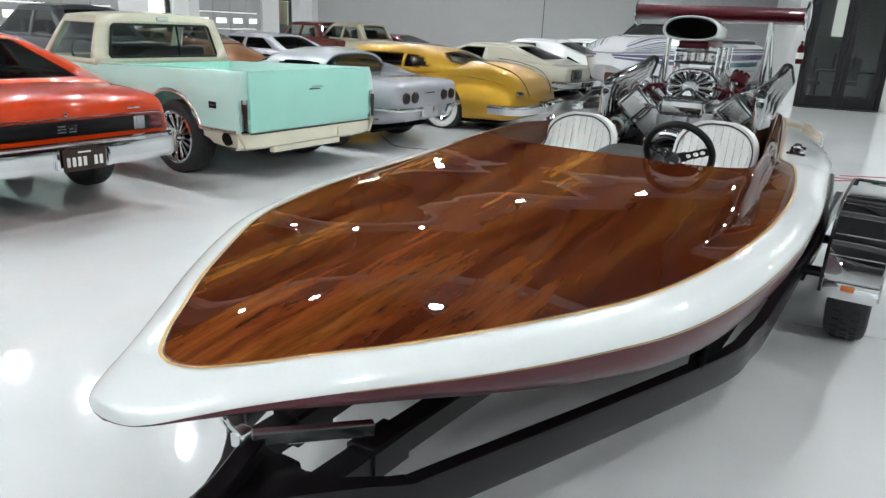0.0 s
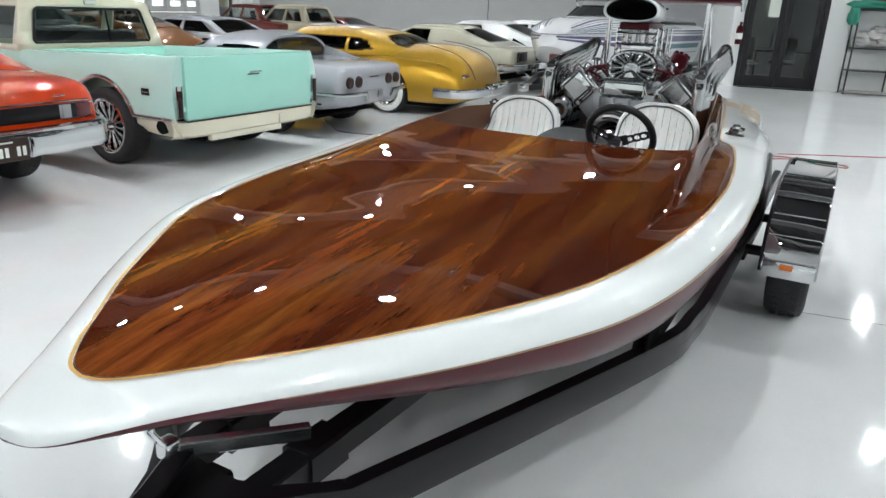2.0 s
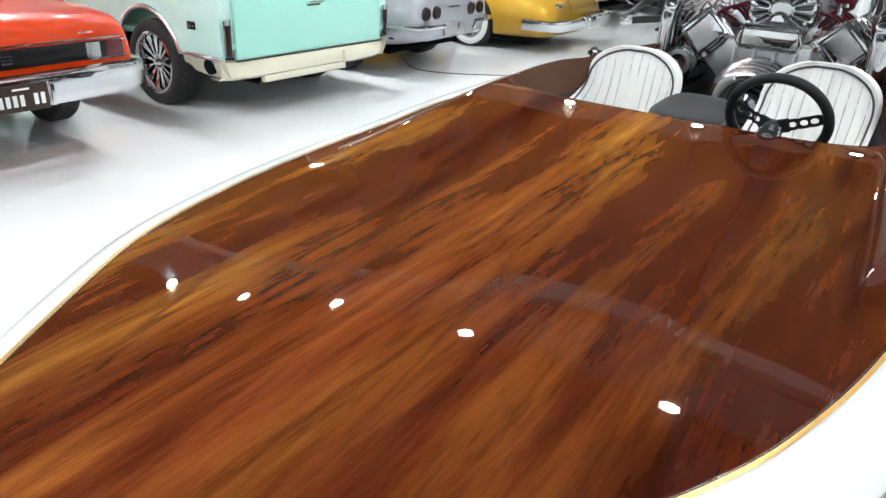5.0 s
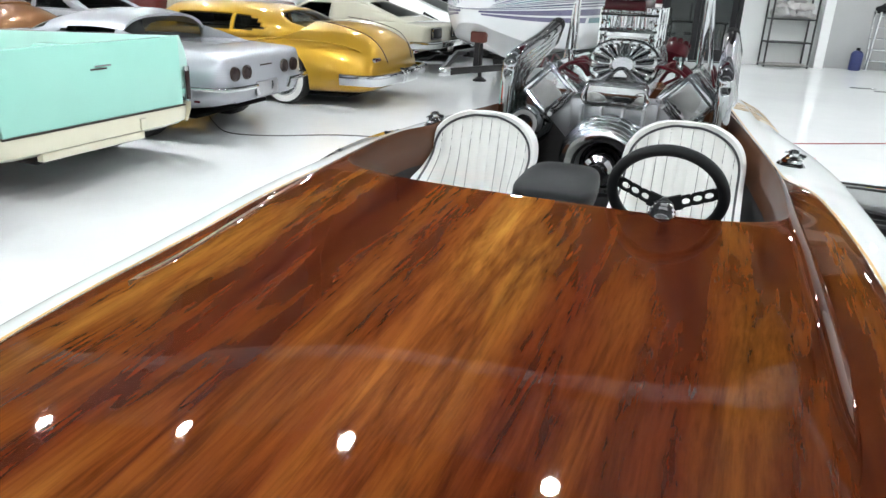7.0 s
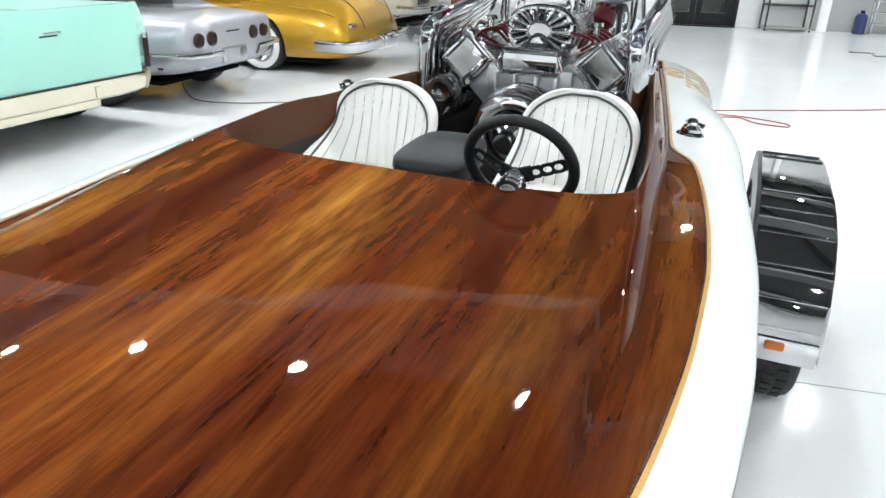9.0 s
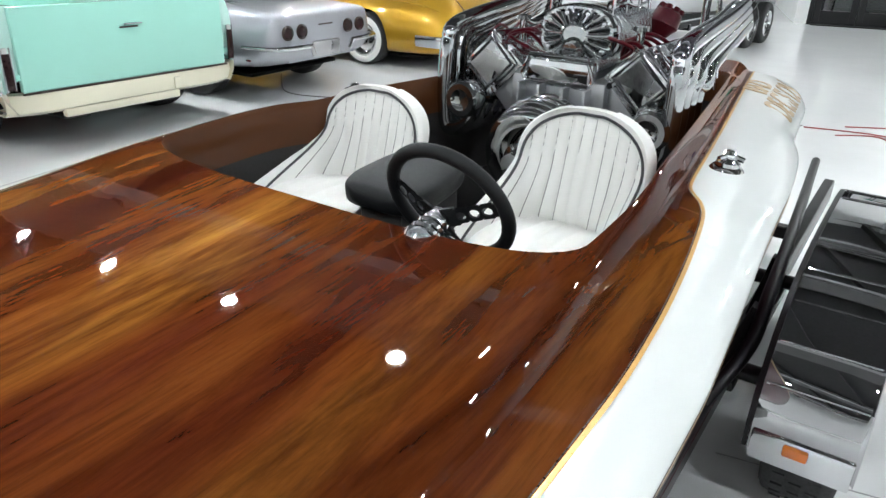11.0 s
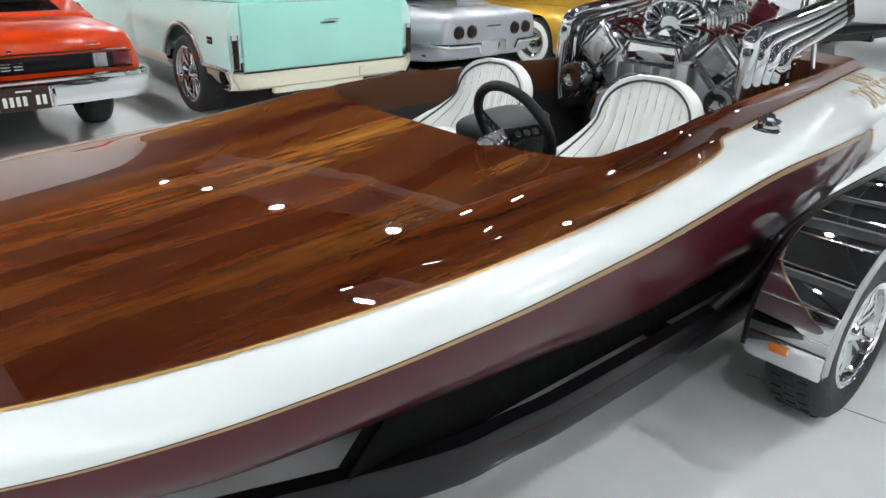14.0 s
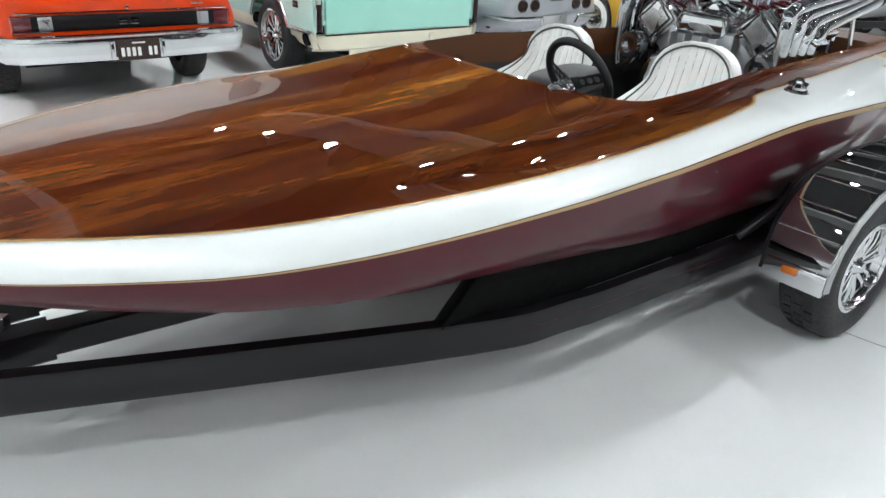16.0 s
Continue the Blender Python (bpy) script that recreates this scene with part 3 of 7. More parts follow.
# rolled white edge
bm = bmesh.new()
PROFILE = [(0, 0), (0.12, -0.012), (0.25, -0.04), (0.4, -0.10), (0.55, -0.19), (0.7, -0.32), (0.82, -0.47), (0.91, -0.63), (0.97, -0.79), (1.0, -0.92), (1.0, -1.0)]
rows_of = sorted(set([0.225, 0.2255, 0.2265, 0.228, 0.231, 0.235, 0.238, 0.245, 0.265, 0.29, 0.32, 0.35] + stations))
for side in (-1, 1):
    rows = []
    for s in rows_of:
        w, b, z, d = w_of(s) if s > 0.395 else 0.0, b_of(s), edge_z(s), roll(s)
        k = slim(side, s)
        rows.append([(side * (w - k + (b - w) * f), s, z + d * g) for f, g in PROFILE])
    grid(bm, rows)
bmesh.ops.remove_doubles(bm, verts=bm.verts, dist=2e-4)
part("gunwale", bm, WHITE, boat, "white pearl rolled edge round the deck", 80)

# hull sides below the gold line; the maroon ends in a round tip, white aft of it
END = 5.06


def side_point(s, v, side):
    b, z0, z1 = b_of(s) - slim(side, s), edge_z(s) - roll(s), chine_z(s)
    k = min(0.065, b * 0.14) + 0.075 * sm((s - 1.5) / 1.0)
    return (side * (b - k * (0.25 * v + 0.75 * v ** 2.6)), s, z0 + (z1 - z0) * v)


def end_at(v):
    return END - 0.30 * (1 - math.sqrt(max(0, 1 - (1 - v) ** 2)))


def keel_rows(side, s_list, n=8):
    out = []
    for s in s_list:
        x, _, z = side_point(s, 1, side)
        out.append([(x * (1 - t), s, z + (keel_z(s) - z) * t) for t in span(0, 1, n)])
    return out


bm = bmesh.new()
for side in (-1, 1):
    rows = []
    for v in span(0, 1, 12):
        rows.append([side_point(0.227 + (end_at(v) - 0.227) * q ** 1.6, v, side) for q in span(0, 1, 80)])
    grid(bm, rows)
    grid(bm, keel_rows(side, [0.227 + (STERN - 0.227) * q ** 1.5 for q in span(0, 1, 60)]))
bmesh.ops.remove_doubles(bm, verts=bm.verts, dist=2e-4)
part("hull", bm, MAROON, boat, "deep maroon metalflake hull sides and bottom", 60)
bm = bmesh.new()
for side in (-1, 1):
    grid(bm, [[side_point(end_at(v) + (STERN - end_at(v)) * q, v, side) for q in span(0, 1, 16)] for v in span(0, 1, 12)])
ring = [(-b_of(STERN), STERN, edge_z(STERN) - roll(STERN))] + [(side_point(STERN, 1, -1))] + [(0, STERN, keel_z(STERN))] + [side_point(STERN, 1, 1), (b_of(STERN), STERN, edge_z(STERN) - roll(STERN)), (w_of(STERN), STERN, deck_z(w_of(STERN), STERN)), (0.3, STERN, deck_z(0.3, STERN)), (-0.3, STERN, deck_z(0.3, STERN)), (-w_of(STERN), STERN, deck_z(w_of(STERN), STERN))]
cap(bm, [bm.verts.new(p) for p in ring])
part("transom", bm, WHITE, boat, "white stern quarters and transom", 60)


def ribbon(line, width, lift, shift=0.0):
    """A flat line painted along (x, y) points of the deck's edge."""
    bm = bmesh.new()
    rows = []
    for i, (x, s) in enumerate(line):
        a, c = line[max(i - 1, 0)], line[min(i + 1, len(line) - 1)]
        d = Vector((c[0] - a[0], c[1] - a[1])).normalized()
        nx, ny = d.y, -d.x
        rows.append([(x + nx * (shift + q), s + ny * (shift + q), edge_z(s) + lift - max(0, shift + q) * 0.05) for q in (0, width)])
    grid(bm, rows)
    return bm


right = [(w_of(s), s) for s in stations if s >= 0.395]
outline = [(-x + slim(-1, s), s) for x, s in right[::-1]] + right[1:]
part("gold_line", ribbon(outline, 0.009, 0.003, 0.0), GOLD, boat, "gold line between wood and white", 0)
part("pinstripe", ribbon(outline, 0.0025, 0.0035, -0.004), BLACKLINE, boat, "thin dark pinstripe", 0)
for side in (-1, 1):
    bm = bmesh.new()
    rows = []
    for q in span(0, 1, 90):
        at = 0.6 + (4.77 - 0.6) * q
        wide = 0.03 + 0.025 * sm((at - 0.6) / 2.5)
        rows.append([(x + side * 0.0012, y, z) for x, y, z in (side_point(at, 0.012, side), side_point(at, 0.012 + wide, side))])
    for v in span(0.02, 1.0, 24):
        rows.append([(x + side * 0.0012, y, z) for x, y, z in (side_point(end_at(v) + 0.006, v, side), side_point(end_at(v) - 0.008, min(1, v + 0.045), side))])
    grid(bm, rows)
    part("gold_line", bm, DULLGOLD, boat, "dull gold line along the hull", 0)

# cockpit lining
bm = bmesh.new()
inner = [s for s in stations if HOLE0 <= s <= HOLE1]
for side in (-1, 1):
    rows = []
    for s in inner:
        x = hole_x(s)
        z = deck_z(side * x, s)
        rows.append([(side * x, s, z), (side * max(0, x - 0.012), s, z - 0.02), (side * max(0, x - 0.012), s, z - 0.10), (side * max(0, x - 0.014), s, z - 0.155)])
    grid(bm, rows)
part("cockpit_side", bm, BROWNIN, boat, "glossy brown cockpit side", 50)
bm = bmesh.new()
for side in (-1, 1):
    grid(bm, [[(side * max(0, hole_x(s) - 0.016), s, deck_z(side * hole_x(s), s) - 0.152), (side * max(0, hole_x(s) - 0.022), s, 0.50)] for s in inner])
part("cockpit_carpet", bm, DARKIN, boat, "black carpet below the brown cockpit side", 50)
part("cockpit_floor", block((1.2, HOLE1 - HOLE0 - 0.05, 0.04), (0, (HOLE0 + HOLE1) / 2, 0.52)), DARKIN, boat, "black carpeted cockpit floor", 0)


def seat(cx, cy, top):
    """A bucket seat: fluted back that sweeps forward into side bolsters, with dark piping."""
    bm = bmesh.new()
    flute = 0.040

    def half(v):
        return 0.227 if v < 0.58 else 0.227 * max(0.0, 1 - ((v - 0.58) / 0.425) ** 2.6) ** 0.5

    def shell(x, v):
        a = min(1, abs(x) / max(half(v), 1e-4))
        wing = a ** 3.0 * 0.46 * (1 - sm((v - 0.04) / 0.56)) + 0.03 * a * a
        return Vector((x, -wing + 0.10 * v, top * v))

    def puff(x, v):
        inside = abs(x) < half(v / 0.95) * 0.88 if v < 0.95 else False
        return 0.010 * abs(math.cos(math.pi * x / flute)) ** 0.45 if inside else 0.012
    rows = []
    for v in [0.985 * q for q in span(0, 1, 40)]:
        rows.append([(p.x, p.y - puff(p.x, v) + 0.02 * clamp((abs(u) - 0.95) / 0.05), p.z) for u in span(-1, 1, 150) for p in [shell(u * half(v), v)]])
    front = grid(bm, rows)
    back = grid(bm, [[(p[0], p[1] + 0.035, p[2]) for p in row] for row in rows])
    for e in (0, -1):
        for i in range(len(rows) - 1):
            cap(bm, [front[i][e], front[i + 1][e], back[i + 1][e], back[i][e]])
    for i in range(len(rows[0]) - 1):
        cap(bm, [front[-1][i], front[-1][i + 1], back[-1][i + 1], back[-1][i]])
    b = part("seat", bm, SEATWHITE, boat, "white fluted vinyl bucket seat with dark piping", 60, pose(cx, cy, 0.662))
    side = [(0.90 * half(q), 0.95 * q) for q in span(0, 0.9, 24)] + [(0.90 * half(q), 0.95 * q) for q in (0.93, 0.955, 0.975, 0.99, 0.998)]
    line = [shell(-x, v) for x, v in side] + [shell(x, v) for x, v in side[::-1]]
    part("piping", tube([(p.x, p.y - 0.012, p.z) for p in line], 0.005, 6), PIPING, b, "dark grey piping")
    for k in range(-5, 5):
        x = flute * (k + 0.5)
        high = max([v for v in span(0.02, 0.95, 60) if abs(x) < half(v / 0.95) * 0.87] or [0])
        if high:
            part("seam", tube([shell(x, v) + Vector((0, -0.0015, 0)) for v in span(0.02, high, 14)], 0.0022, 5, caps=False), SEAMGREY, b)
    bm = bmesh.new()
    rows = []
    for v in span(0, 1, 12):
        rows.append([(u * 0.19, -0.42 * v - 0.01, 0.07 + 0.025 * math.sin(math.pi * min(1, v * 1.0)) - 0.03 * v ** 6 + 0.007 * abs(math.sin(math.pi * u * 3)) ** 0.6 - 0.02 * abs(u) ** 8) for u in span(-1, 1, 48)])
    f = grid(bm, rows)
    g = grid(bm, [[(p[0], p[1], -0.02) for p in r] for r in rows])
    for r in (0, -1):
        for j in range(len(rows[0]) - 1):
            cap(bm, [f[r][j], f[r][j + 1], g[r][j + 1], g[r][j]])
    for e in (0, -1):
        for i in range(len(rows) - 1):
            cap(bm, [f[i][e], f[i + 1][e], g[i + 1][e], g[i][e]])
    part("cushion", bm, SEATWHITE, b, "white fluted seat cushion", 60)


seat(-0.42, 3.56, 0.405)
seat(0.357, 3.64, 0.43)

# steering wheel
WHEEL = pose(0.357, 2.94, 1.005) @ pose(0, 0, 0, 65, 0, 180)
sw = part("steering_wheel", tube([(0.154 * math.cos(a), 0.154 * math.sin(a), 0) for a in span(0, 2 * math.pi, 48)[:-1]], 0.0165, 12, True), BLACKVINYL, boat, "black three-spoke steering wheel with drilled spokes", 60, WHEEL)
for k in (-90, 12, 168):
    bm = bmesh.new()
    # spoke plate with three round holes, made of strips round each hole
    cells = [(0.056, 0.0115), (0.087, 0.012), (0.116, 0.012)]
    for c, r in cells:
        half = 0.020
        inner_ring = [(c + r * math.cos(t), r * math.sin(t)) for t in [2 * math.pi * i / 24 for i in range(24)]]
        outer_ring = []
        for x, y in inner_ring:
            dx, dy = x - c, y
            f = min((0.0155 / abs(dx)) if abs(dx) > 1e-6 else 9, (half / abs(dy)) if abs(dy) > 1e-6 else 9)
            outer_ring.append((c + dx * f, dy * f))
        for z in (-0.003, 0.003):
            grid(bm, [[(x, y, z) for x, y in inner_ring], [(x, y, z) for x, y in outer_ring]], loop=True)
        grid(bm, [[(x, y, -0.003) for x, y in inner_ring], [(x, y, 0.003) for x, y in inner_ring]], loop=True)
    block((0.034, 0.05, 0.006), (0.03, 0, 0), into=bm)
    block((0.02, 0.036, 0.006), (0.14, 0, 0), into=bm)
    for v in bm.verts:
        v.co.z -= 0.045 * (1 - clamp((v.co.x - 0.02) / 0.13))
    part("spoke", bm, BLACKVINYL, sw, "black drilled spoke", 0, pose(0, 0, 0, 0, 0, k))
part("hub", lathe([(0, -0.030), (0.018, -0.030), (0.024, -0.036), (0.027, -0.048), (0.031, -0.056), (0.031, -0.066), (0.028, -0.070), (0.036, -0.082), (0.033, -0.09), (0.040, -0.102), (0.037, -0.11), (0.044, -0.122), (0.040, -0.14), (0.027, -0.16), (0.027, -0.30), (0, -0.30)], 32), CHROME, sw, "chrome hub and column")

# padded console between the seats
bm = bmesh.new()
rows = []
for v in span(0, 1, 24):
    q = (1 - abs(2 * v - 1) ** 3.2) ** (1 / 2.4) if 0 < v < 1 else 0.05
    hw = 0.15 * (1 - 0.15 * v) * (0.35 + 0.65 * q)
    rows.append([(hw * math.copysign(abs(math.cos(t)) ** 0.55, math.cos(t)), -0.16 + 0.36 * v, (0.046 if math.sin(t) > 0 else 0.05) * math.copysign(abs(math.sin(t)) ** 0.45, math.sin(t)) * (0.3 + 0.7 * q)) for t in [2 * math.pi * i / 36 for i in range(36)]])
vs = grid(bm, rows, loop=True)
cap(bm, vs[0])
cap(bm, vs[-1])
part("console_pad", bm, BLACKVINYL, boat, "black padded console cover between the seats", 50, pose(-0.03, 3.28, 0.885, 6, 0, 0))
part("console", block((0.16, 0.3, 0.32), (-0.02, 3.3, 0.70), 0.02), DARKIN, boat, "black console box")

# fuel cap on each side deck
for side in (-1, 1):
    c = part("deck_cap", lathe([(0, 0.014), (0.044, 0.014), (0.052, 0.005), (0.054, 0.0), (0, 0)], 24), CHROME, boat, "chrome winged filler cap", 40, pose(side * 0.745, 3.89, 0.932, 0, side * 4, 0))
    bm = bmesh.new()
    lathe([(0, 0.05), (0.012, 0.048), (0.017, 0.04), (0.014, 0.03), (0.02, 0.024), (0.028, 0.02), (0.03, 0.012), (0, 0.012)], 16, into=bm)
    for t in (0, 120, 240):
        tube([(0.01 * math.cos(radians(t)), 0.01 * math.sin(radians(t)), 0.035), (0.034 * math.cos(radians(t)), 0.034 * math.sin(radians(t)), 0.03)], 0.007, 8, into=bm)
    for v in bm.verts:
        v.co *= 1.3
    part("knob", bm, CHROME, c)

# gold lettering on the white quarters: the boat's name
for side in (-1, 1):
    for txt, s, off, size in (("BAD", 5.27, 0.168, 0.135), ("DECISION", 5.26, 0.035, 0.15)):
        cu = bpy.data.curves.new("lettering", "FONT")
        cu.body, cu.size, cu.align_x, cu.extrude, cu.shear, cu.offset = txt, size, "CENTER", 0.001, 0.15, 0.0035
        tmp = bpy.data.objects.new("lettering", cu)
        scene.collection.objects.link(tmp)
        me = bpy.data.meshes.new_from_object(tmp.evaluated_get(bpy.context.evaluated_depsgraph_get()))
        bpy.data.objects.remove(tmp)
        for v in me.vertices:
            # letters lie on the sloping white side, reading from ahead of the boat's beam
            along, up = v.co.x * side, v.co.y * 1.25
            sl = s + along
            x = b_of(sl) - off - up * 0.9
            f = clamp((x - w_of(sl)) / (b_of(sl) - w_of(sl)))
            g = np.interp(f, [p[0] for p in PROFILE], [p[1] for p in PROFILE])
            v.co = Vector((side * x, s + along, edge_z(sl) + roll(sl) * g + 0.004 + v.co.z))
        me.materials.append(TANGOLD)
        ob = new("lettering", me)
        ob.parent = boat
        tagged(ob, "gold serif boat name on the white side")

# ---- engine ----
EX, EY = 0.0, 4.22
bm = block((0.34, 0.62, 0.30), (0, 0.33, 0.86), 0.02)
for x in (-0.14, -0.05, 0.05, 0.14):
    block((0.013, 0.07, 0.15), (x, -0.03, 0.97), 0.003, into=bm)
block((0.40, 0.05, 0.16), (0, 0.02, 0.99), 0.015, into=bm)
engine = part("engine", bm, CAST, boat, "supercharged chrome V8 engine with tall intake scoop and zoomie headers", 40, pose(EX, EY, 0))
part("front_plate", block((0.29, 0.05, 0.11), (0, 0.015, 1.095), 0.022, 3), CHROME, engine, "chrome front plate")
part("plate_border", tube([(x, -0.012, z) for x, z in ((-0.13, 1.045), (0.13, 1.045), (0.15, 1.075), (0.12, 1.15), (-0.12, 1.15), (-0.15, 1.075))], 0.009, 8, True), CHROME, engine)
part("valley_cover", block((0.25, 0.5, 0.08), (0, 0.34, 1.10), 0.015), STEEL, engine)
ring = pose(0, -0.12, 0.80, 90, 0, 0) @ Matrix.Scale(1.16, 4)
part("flywheel_cover", lathe([(0.10, 0.085), (0.135, 0.09), (0.155, 0.08), (0.163, 0.065), (0.161, 0.05), (0.169, 0.042), (0.172, 0.03), (0.169, 0.018), (0.177, 0.01), (0.18, -0.005), (0.176, -0.02), (0.184, -0.03), (0.186, -0.06), (0.16, -0.075), (0.12, -0.05), (0.10, 0.0)], 48, ring), CHROME, engine, "chrome ring over the flywheel")
part("bell_housing", lathe([(0, 0.02), (0.1, 0.02), (0.118, 0.0), (0.12, -0.1), (0, -0.1)], 32, ring), SATIN, engine, "dull grey bell housing")
part("coupling", lathe([(0, 0.19), (0.034, 0.19), (0.04, 0.14), (0.058, 0.13), (0.06, 0.11), (0.046, 0.10), (0.085, 0.05), (0.094, 0.02), (0, 0.02)], 28, ring), CHROME, engine, "chrome coupling flange")
for side in (-1, 1):
    part("cylinder_bank", block((0.17, 0.56, 0.22), (side * 0.19, 0.33, 0.955), 0.012, 2, (0, side * 45, 0)), CAST, engine, "grey cast cylinder bank")
    tilt = pose(side * 0.285, 0.31, 1.055, 0, side * 45, 0)
    head = part("cylinder_head", block((0.21, 0.56, 0.12), (0, 0, 0), 0.012), STEEL, engine, "polished cylinder head", 40, tilt)
    bm = block((0.18, 0.55, 0.085), (0, 0, 0.10), 0.022, 3)
    for k in range(5):
        block((0.10, 0.03, 0.012), (0, -0.2 + 0.1 * k, 0.14), 0.004, into=bm)
    vc = part("valve_cover", bm, CHROME, head, "chrome valve cover")
    for y in (-0.24, 0.24):
        for x in (-0.07, 0.07):
            part("bolt", lathe([(0, 0.022), (0.008, 0.022), (0.01, 0.0), (0, 0)], 8, pose(x, y, 0.128)), STEEL, vc)
    part("front_cover", block((0.19, 0.02, 0.17), (0, -0.285, 0.045), 0.009), CHROME, head, "chrome end cover")
    part("cover_inset", block((0.135, 0.006, 0.115), (0, -0.2955, 0.045), 0.002, 2, (6, 0, 3)), STEEL, head, "polished inset panel", 0)
    part("cover_border", tube([(x, -0.297, z) for x, z in ((-0.078, -0.02), (0.078, -0.02), (0.078, 0.11), (-0.078, 0.11))], 0.0085, 8, True), CHROME, head, "bright raised border")
    part("plug_boot", tube([(0.07, -0.22, -0.05), (0.12, -0.24, -0.07)], 0.012, 10), STEEL, head)
    part("head_bolt", lathe([(0, 0.02), (0.012, 0.02), (0.014, 0), (0, 0)], 8, pose(-0.06, -0.29, -0.045, 90, 0, 0)), CHROME, head)
    part("water_outlet", lathe([(0, 0.03), (0.03, 0.032), (0.045, 0.045), (0.066, 0.045), (0.078, 0.03), (0.082, -0.02), (0.07, -0.05), (0, -0.05)], 28, pose(side * 0.40, -0.03, 0.935, 90, 0, 0)), CHROME, engine, "round chrome cover")
    part("wire_loom", tube(bend([(0.02, -0.2, 0.16), (-0.04 * side, -0.1, 0.19), (0.02, 0.0, 0.165), (-0.04 * side, 0.1, 0.19), (0.02, 0.22, 0.165)]), 0.006, 6), REDPART, head, "red ignition wire")
    # four header pipes: out, up and swept aft
    for k in range(4):
        y = -0.02 + 0.085 * k
        wide = 0.045 if side < 0 else 0.0
        path = bend([(side * 0.35, y, 0.92), (side * 0.39, y - 0.01, 0.83), (side * (0.44 + wide), y, 0.80), (side * (0.462 + wide), y, 0.90), (side * (0.465 + wide), y + 0.005, 1.05), (side * (0.462 + wide + 0.008 * k), y + 0.02, 1.16 - 0.026 * k), (side * (0.455 + wide + 0.008 * k), y + 0.085, 1.225 - 0.03 * k), (side * (0.452 + wide + 0.008 * k), 0.55 + 0.02 * k, 1.285 - 0.027 * k), (side * (0.448 + wide + 0.008 * k), 0.885, 1.345 - 0.027 * k)], 6)
        bm = tube(path, [0.031 + 0.009 * i / (len(path) - 1) for i in range(len(path))], 16, caps=False)
        hp = part("header_pipe", bm, DARKCHROME, engine, "chrome swept-back exhaust pipe", 60)
        d = (path[-1] - path[-2]).normalized()
        # near-black plug in place of the shaded pipe inside
        part("pipe_mouth", tube([path[-1] - d * 0.08, path[-1] - d * 0.004], 0.0405, 14), CAVITYSHADE, hp, "pipe mouth plug, inner shade put into its colour")
    part("header_flange", block((0.02, 0.52, 0.06), (side * 0.35, 0.31, 0.97), 0.005), STEEL, engine)
# blower with finned case
bm = bmesh.new()
rows = []
for t in [2 * math.pi * i / 48 for i in range(48)]:
    c, q = math.cos(t), math.sin(t)
    rows.append((0.155 * math.copysign(abs(c) ** 0.75, c), 0.098 * math.copysign(abs(q) ** 0.75, q)))
vs = grid(bm, [[(x * k, y, 1.215 + z * k) for x, z in rows] for y, k in ((0.16, 0.97), (0.165, 1.0), (0.60, 1.0), (0.605, 0.97))], loop=True)
cap(bm, vs[0])
cap(bm, vs[-1])
part("blower", bm, STEEL, engine, "polished supercharger case", 40)
for k in range(12):
    y = 0.19 + 0.034 * k
    bm = bmesh.new()
    grid(bm, [[(x * f, yy, 1.215 + z * f) for x, z in rows] for yy, f in ((y, 1.0), (y, 1.06), (y + 0.01, 1.06), (y + 0.01, 1.0))], loop=True)
    part("blower_fin", bm, STEEL, engine, "", 40)
# front cover with raised petals round a flat boss
bm = bmesh.new()
rings = []
for q, out, petal in ((1.02, 0.0, 0), (1.03, 0.018, 0), (0.97, 0.030, 0), (0.89, 0.030, 0), (0.84, 0.016, 0.016), (0.62, 0.018, 0.022), (0.44, 0.026, 0.022), (0.38, 0.050, 0), (0.32, 0.054, 0), (0.30, 0.046, 0), (0.0, 0.046, 0)):
    ring_pts = []
    for i in range(168):
        t = 2 * math.pi * i / 168
        c, s2 = math.cos(t), math.sin(t)
        ring_pts.append((0.158 * math.copysign(abs(c) ** 0.8, c) * q, 0.16 - out - petal * abs(math.cos(7 * t)) ** 0.6, 1.22 + 0.108 * math.copysign(abs(s2) ** 0.8, s2) * q))
    rings.append(ring_pts)
grid(bm, rings, loop=True)
part("blower_cover", bm, DARKCHROME, engine, "chrome blower front cover with raised petals", 35)
for k in range(10):
    a = 2 * math.pi * k / 10
    part("bolt", lathe([(0, 0.016), (0.009, 0.014), (0.011, 0), (0, 0)], 8, pose(0.142 * math.cos(a), 0.135, 1.215 + 0.088 * math.sin(a), 90, 0, 0)), STEEL, engine)
part("snout", lathe([(0, 0.05), (0.03, 0.05), (0.045, 0.03), (0.05, 0.0), (0, 0)], 24, pose(0, 0.13, 1.165, 90, 0, 0)), CHROME, engine)
part("intake_manifold", block((0.24, 0.44, 0.06), (0, 0.38, 1.135), 0.01), STEEL, engine)
# injector body, fuel lines, red base and scoop
part("injector_body", block((0.20, 0.40, 0.07), (0, 0.37, 1.345), 0.012), CHROME, engine)
for x in (-0.08, -0.03, 0.03, 0.08):
    for y in (0.2, 0.36, 0.52):
        part("injector_tube", lathe([(0.018, 0), (0.02, 0.03), (0.026, 0.09), (0.022, 0.09), (0.016, 0.03)], 12, pose(x, y, 1.38)), STEEL, engine)
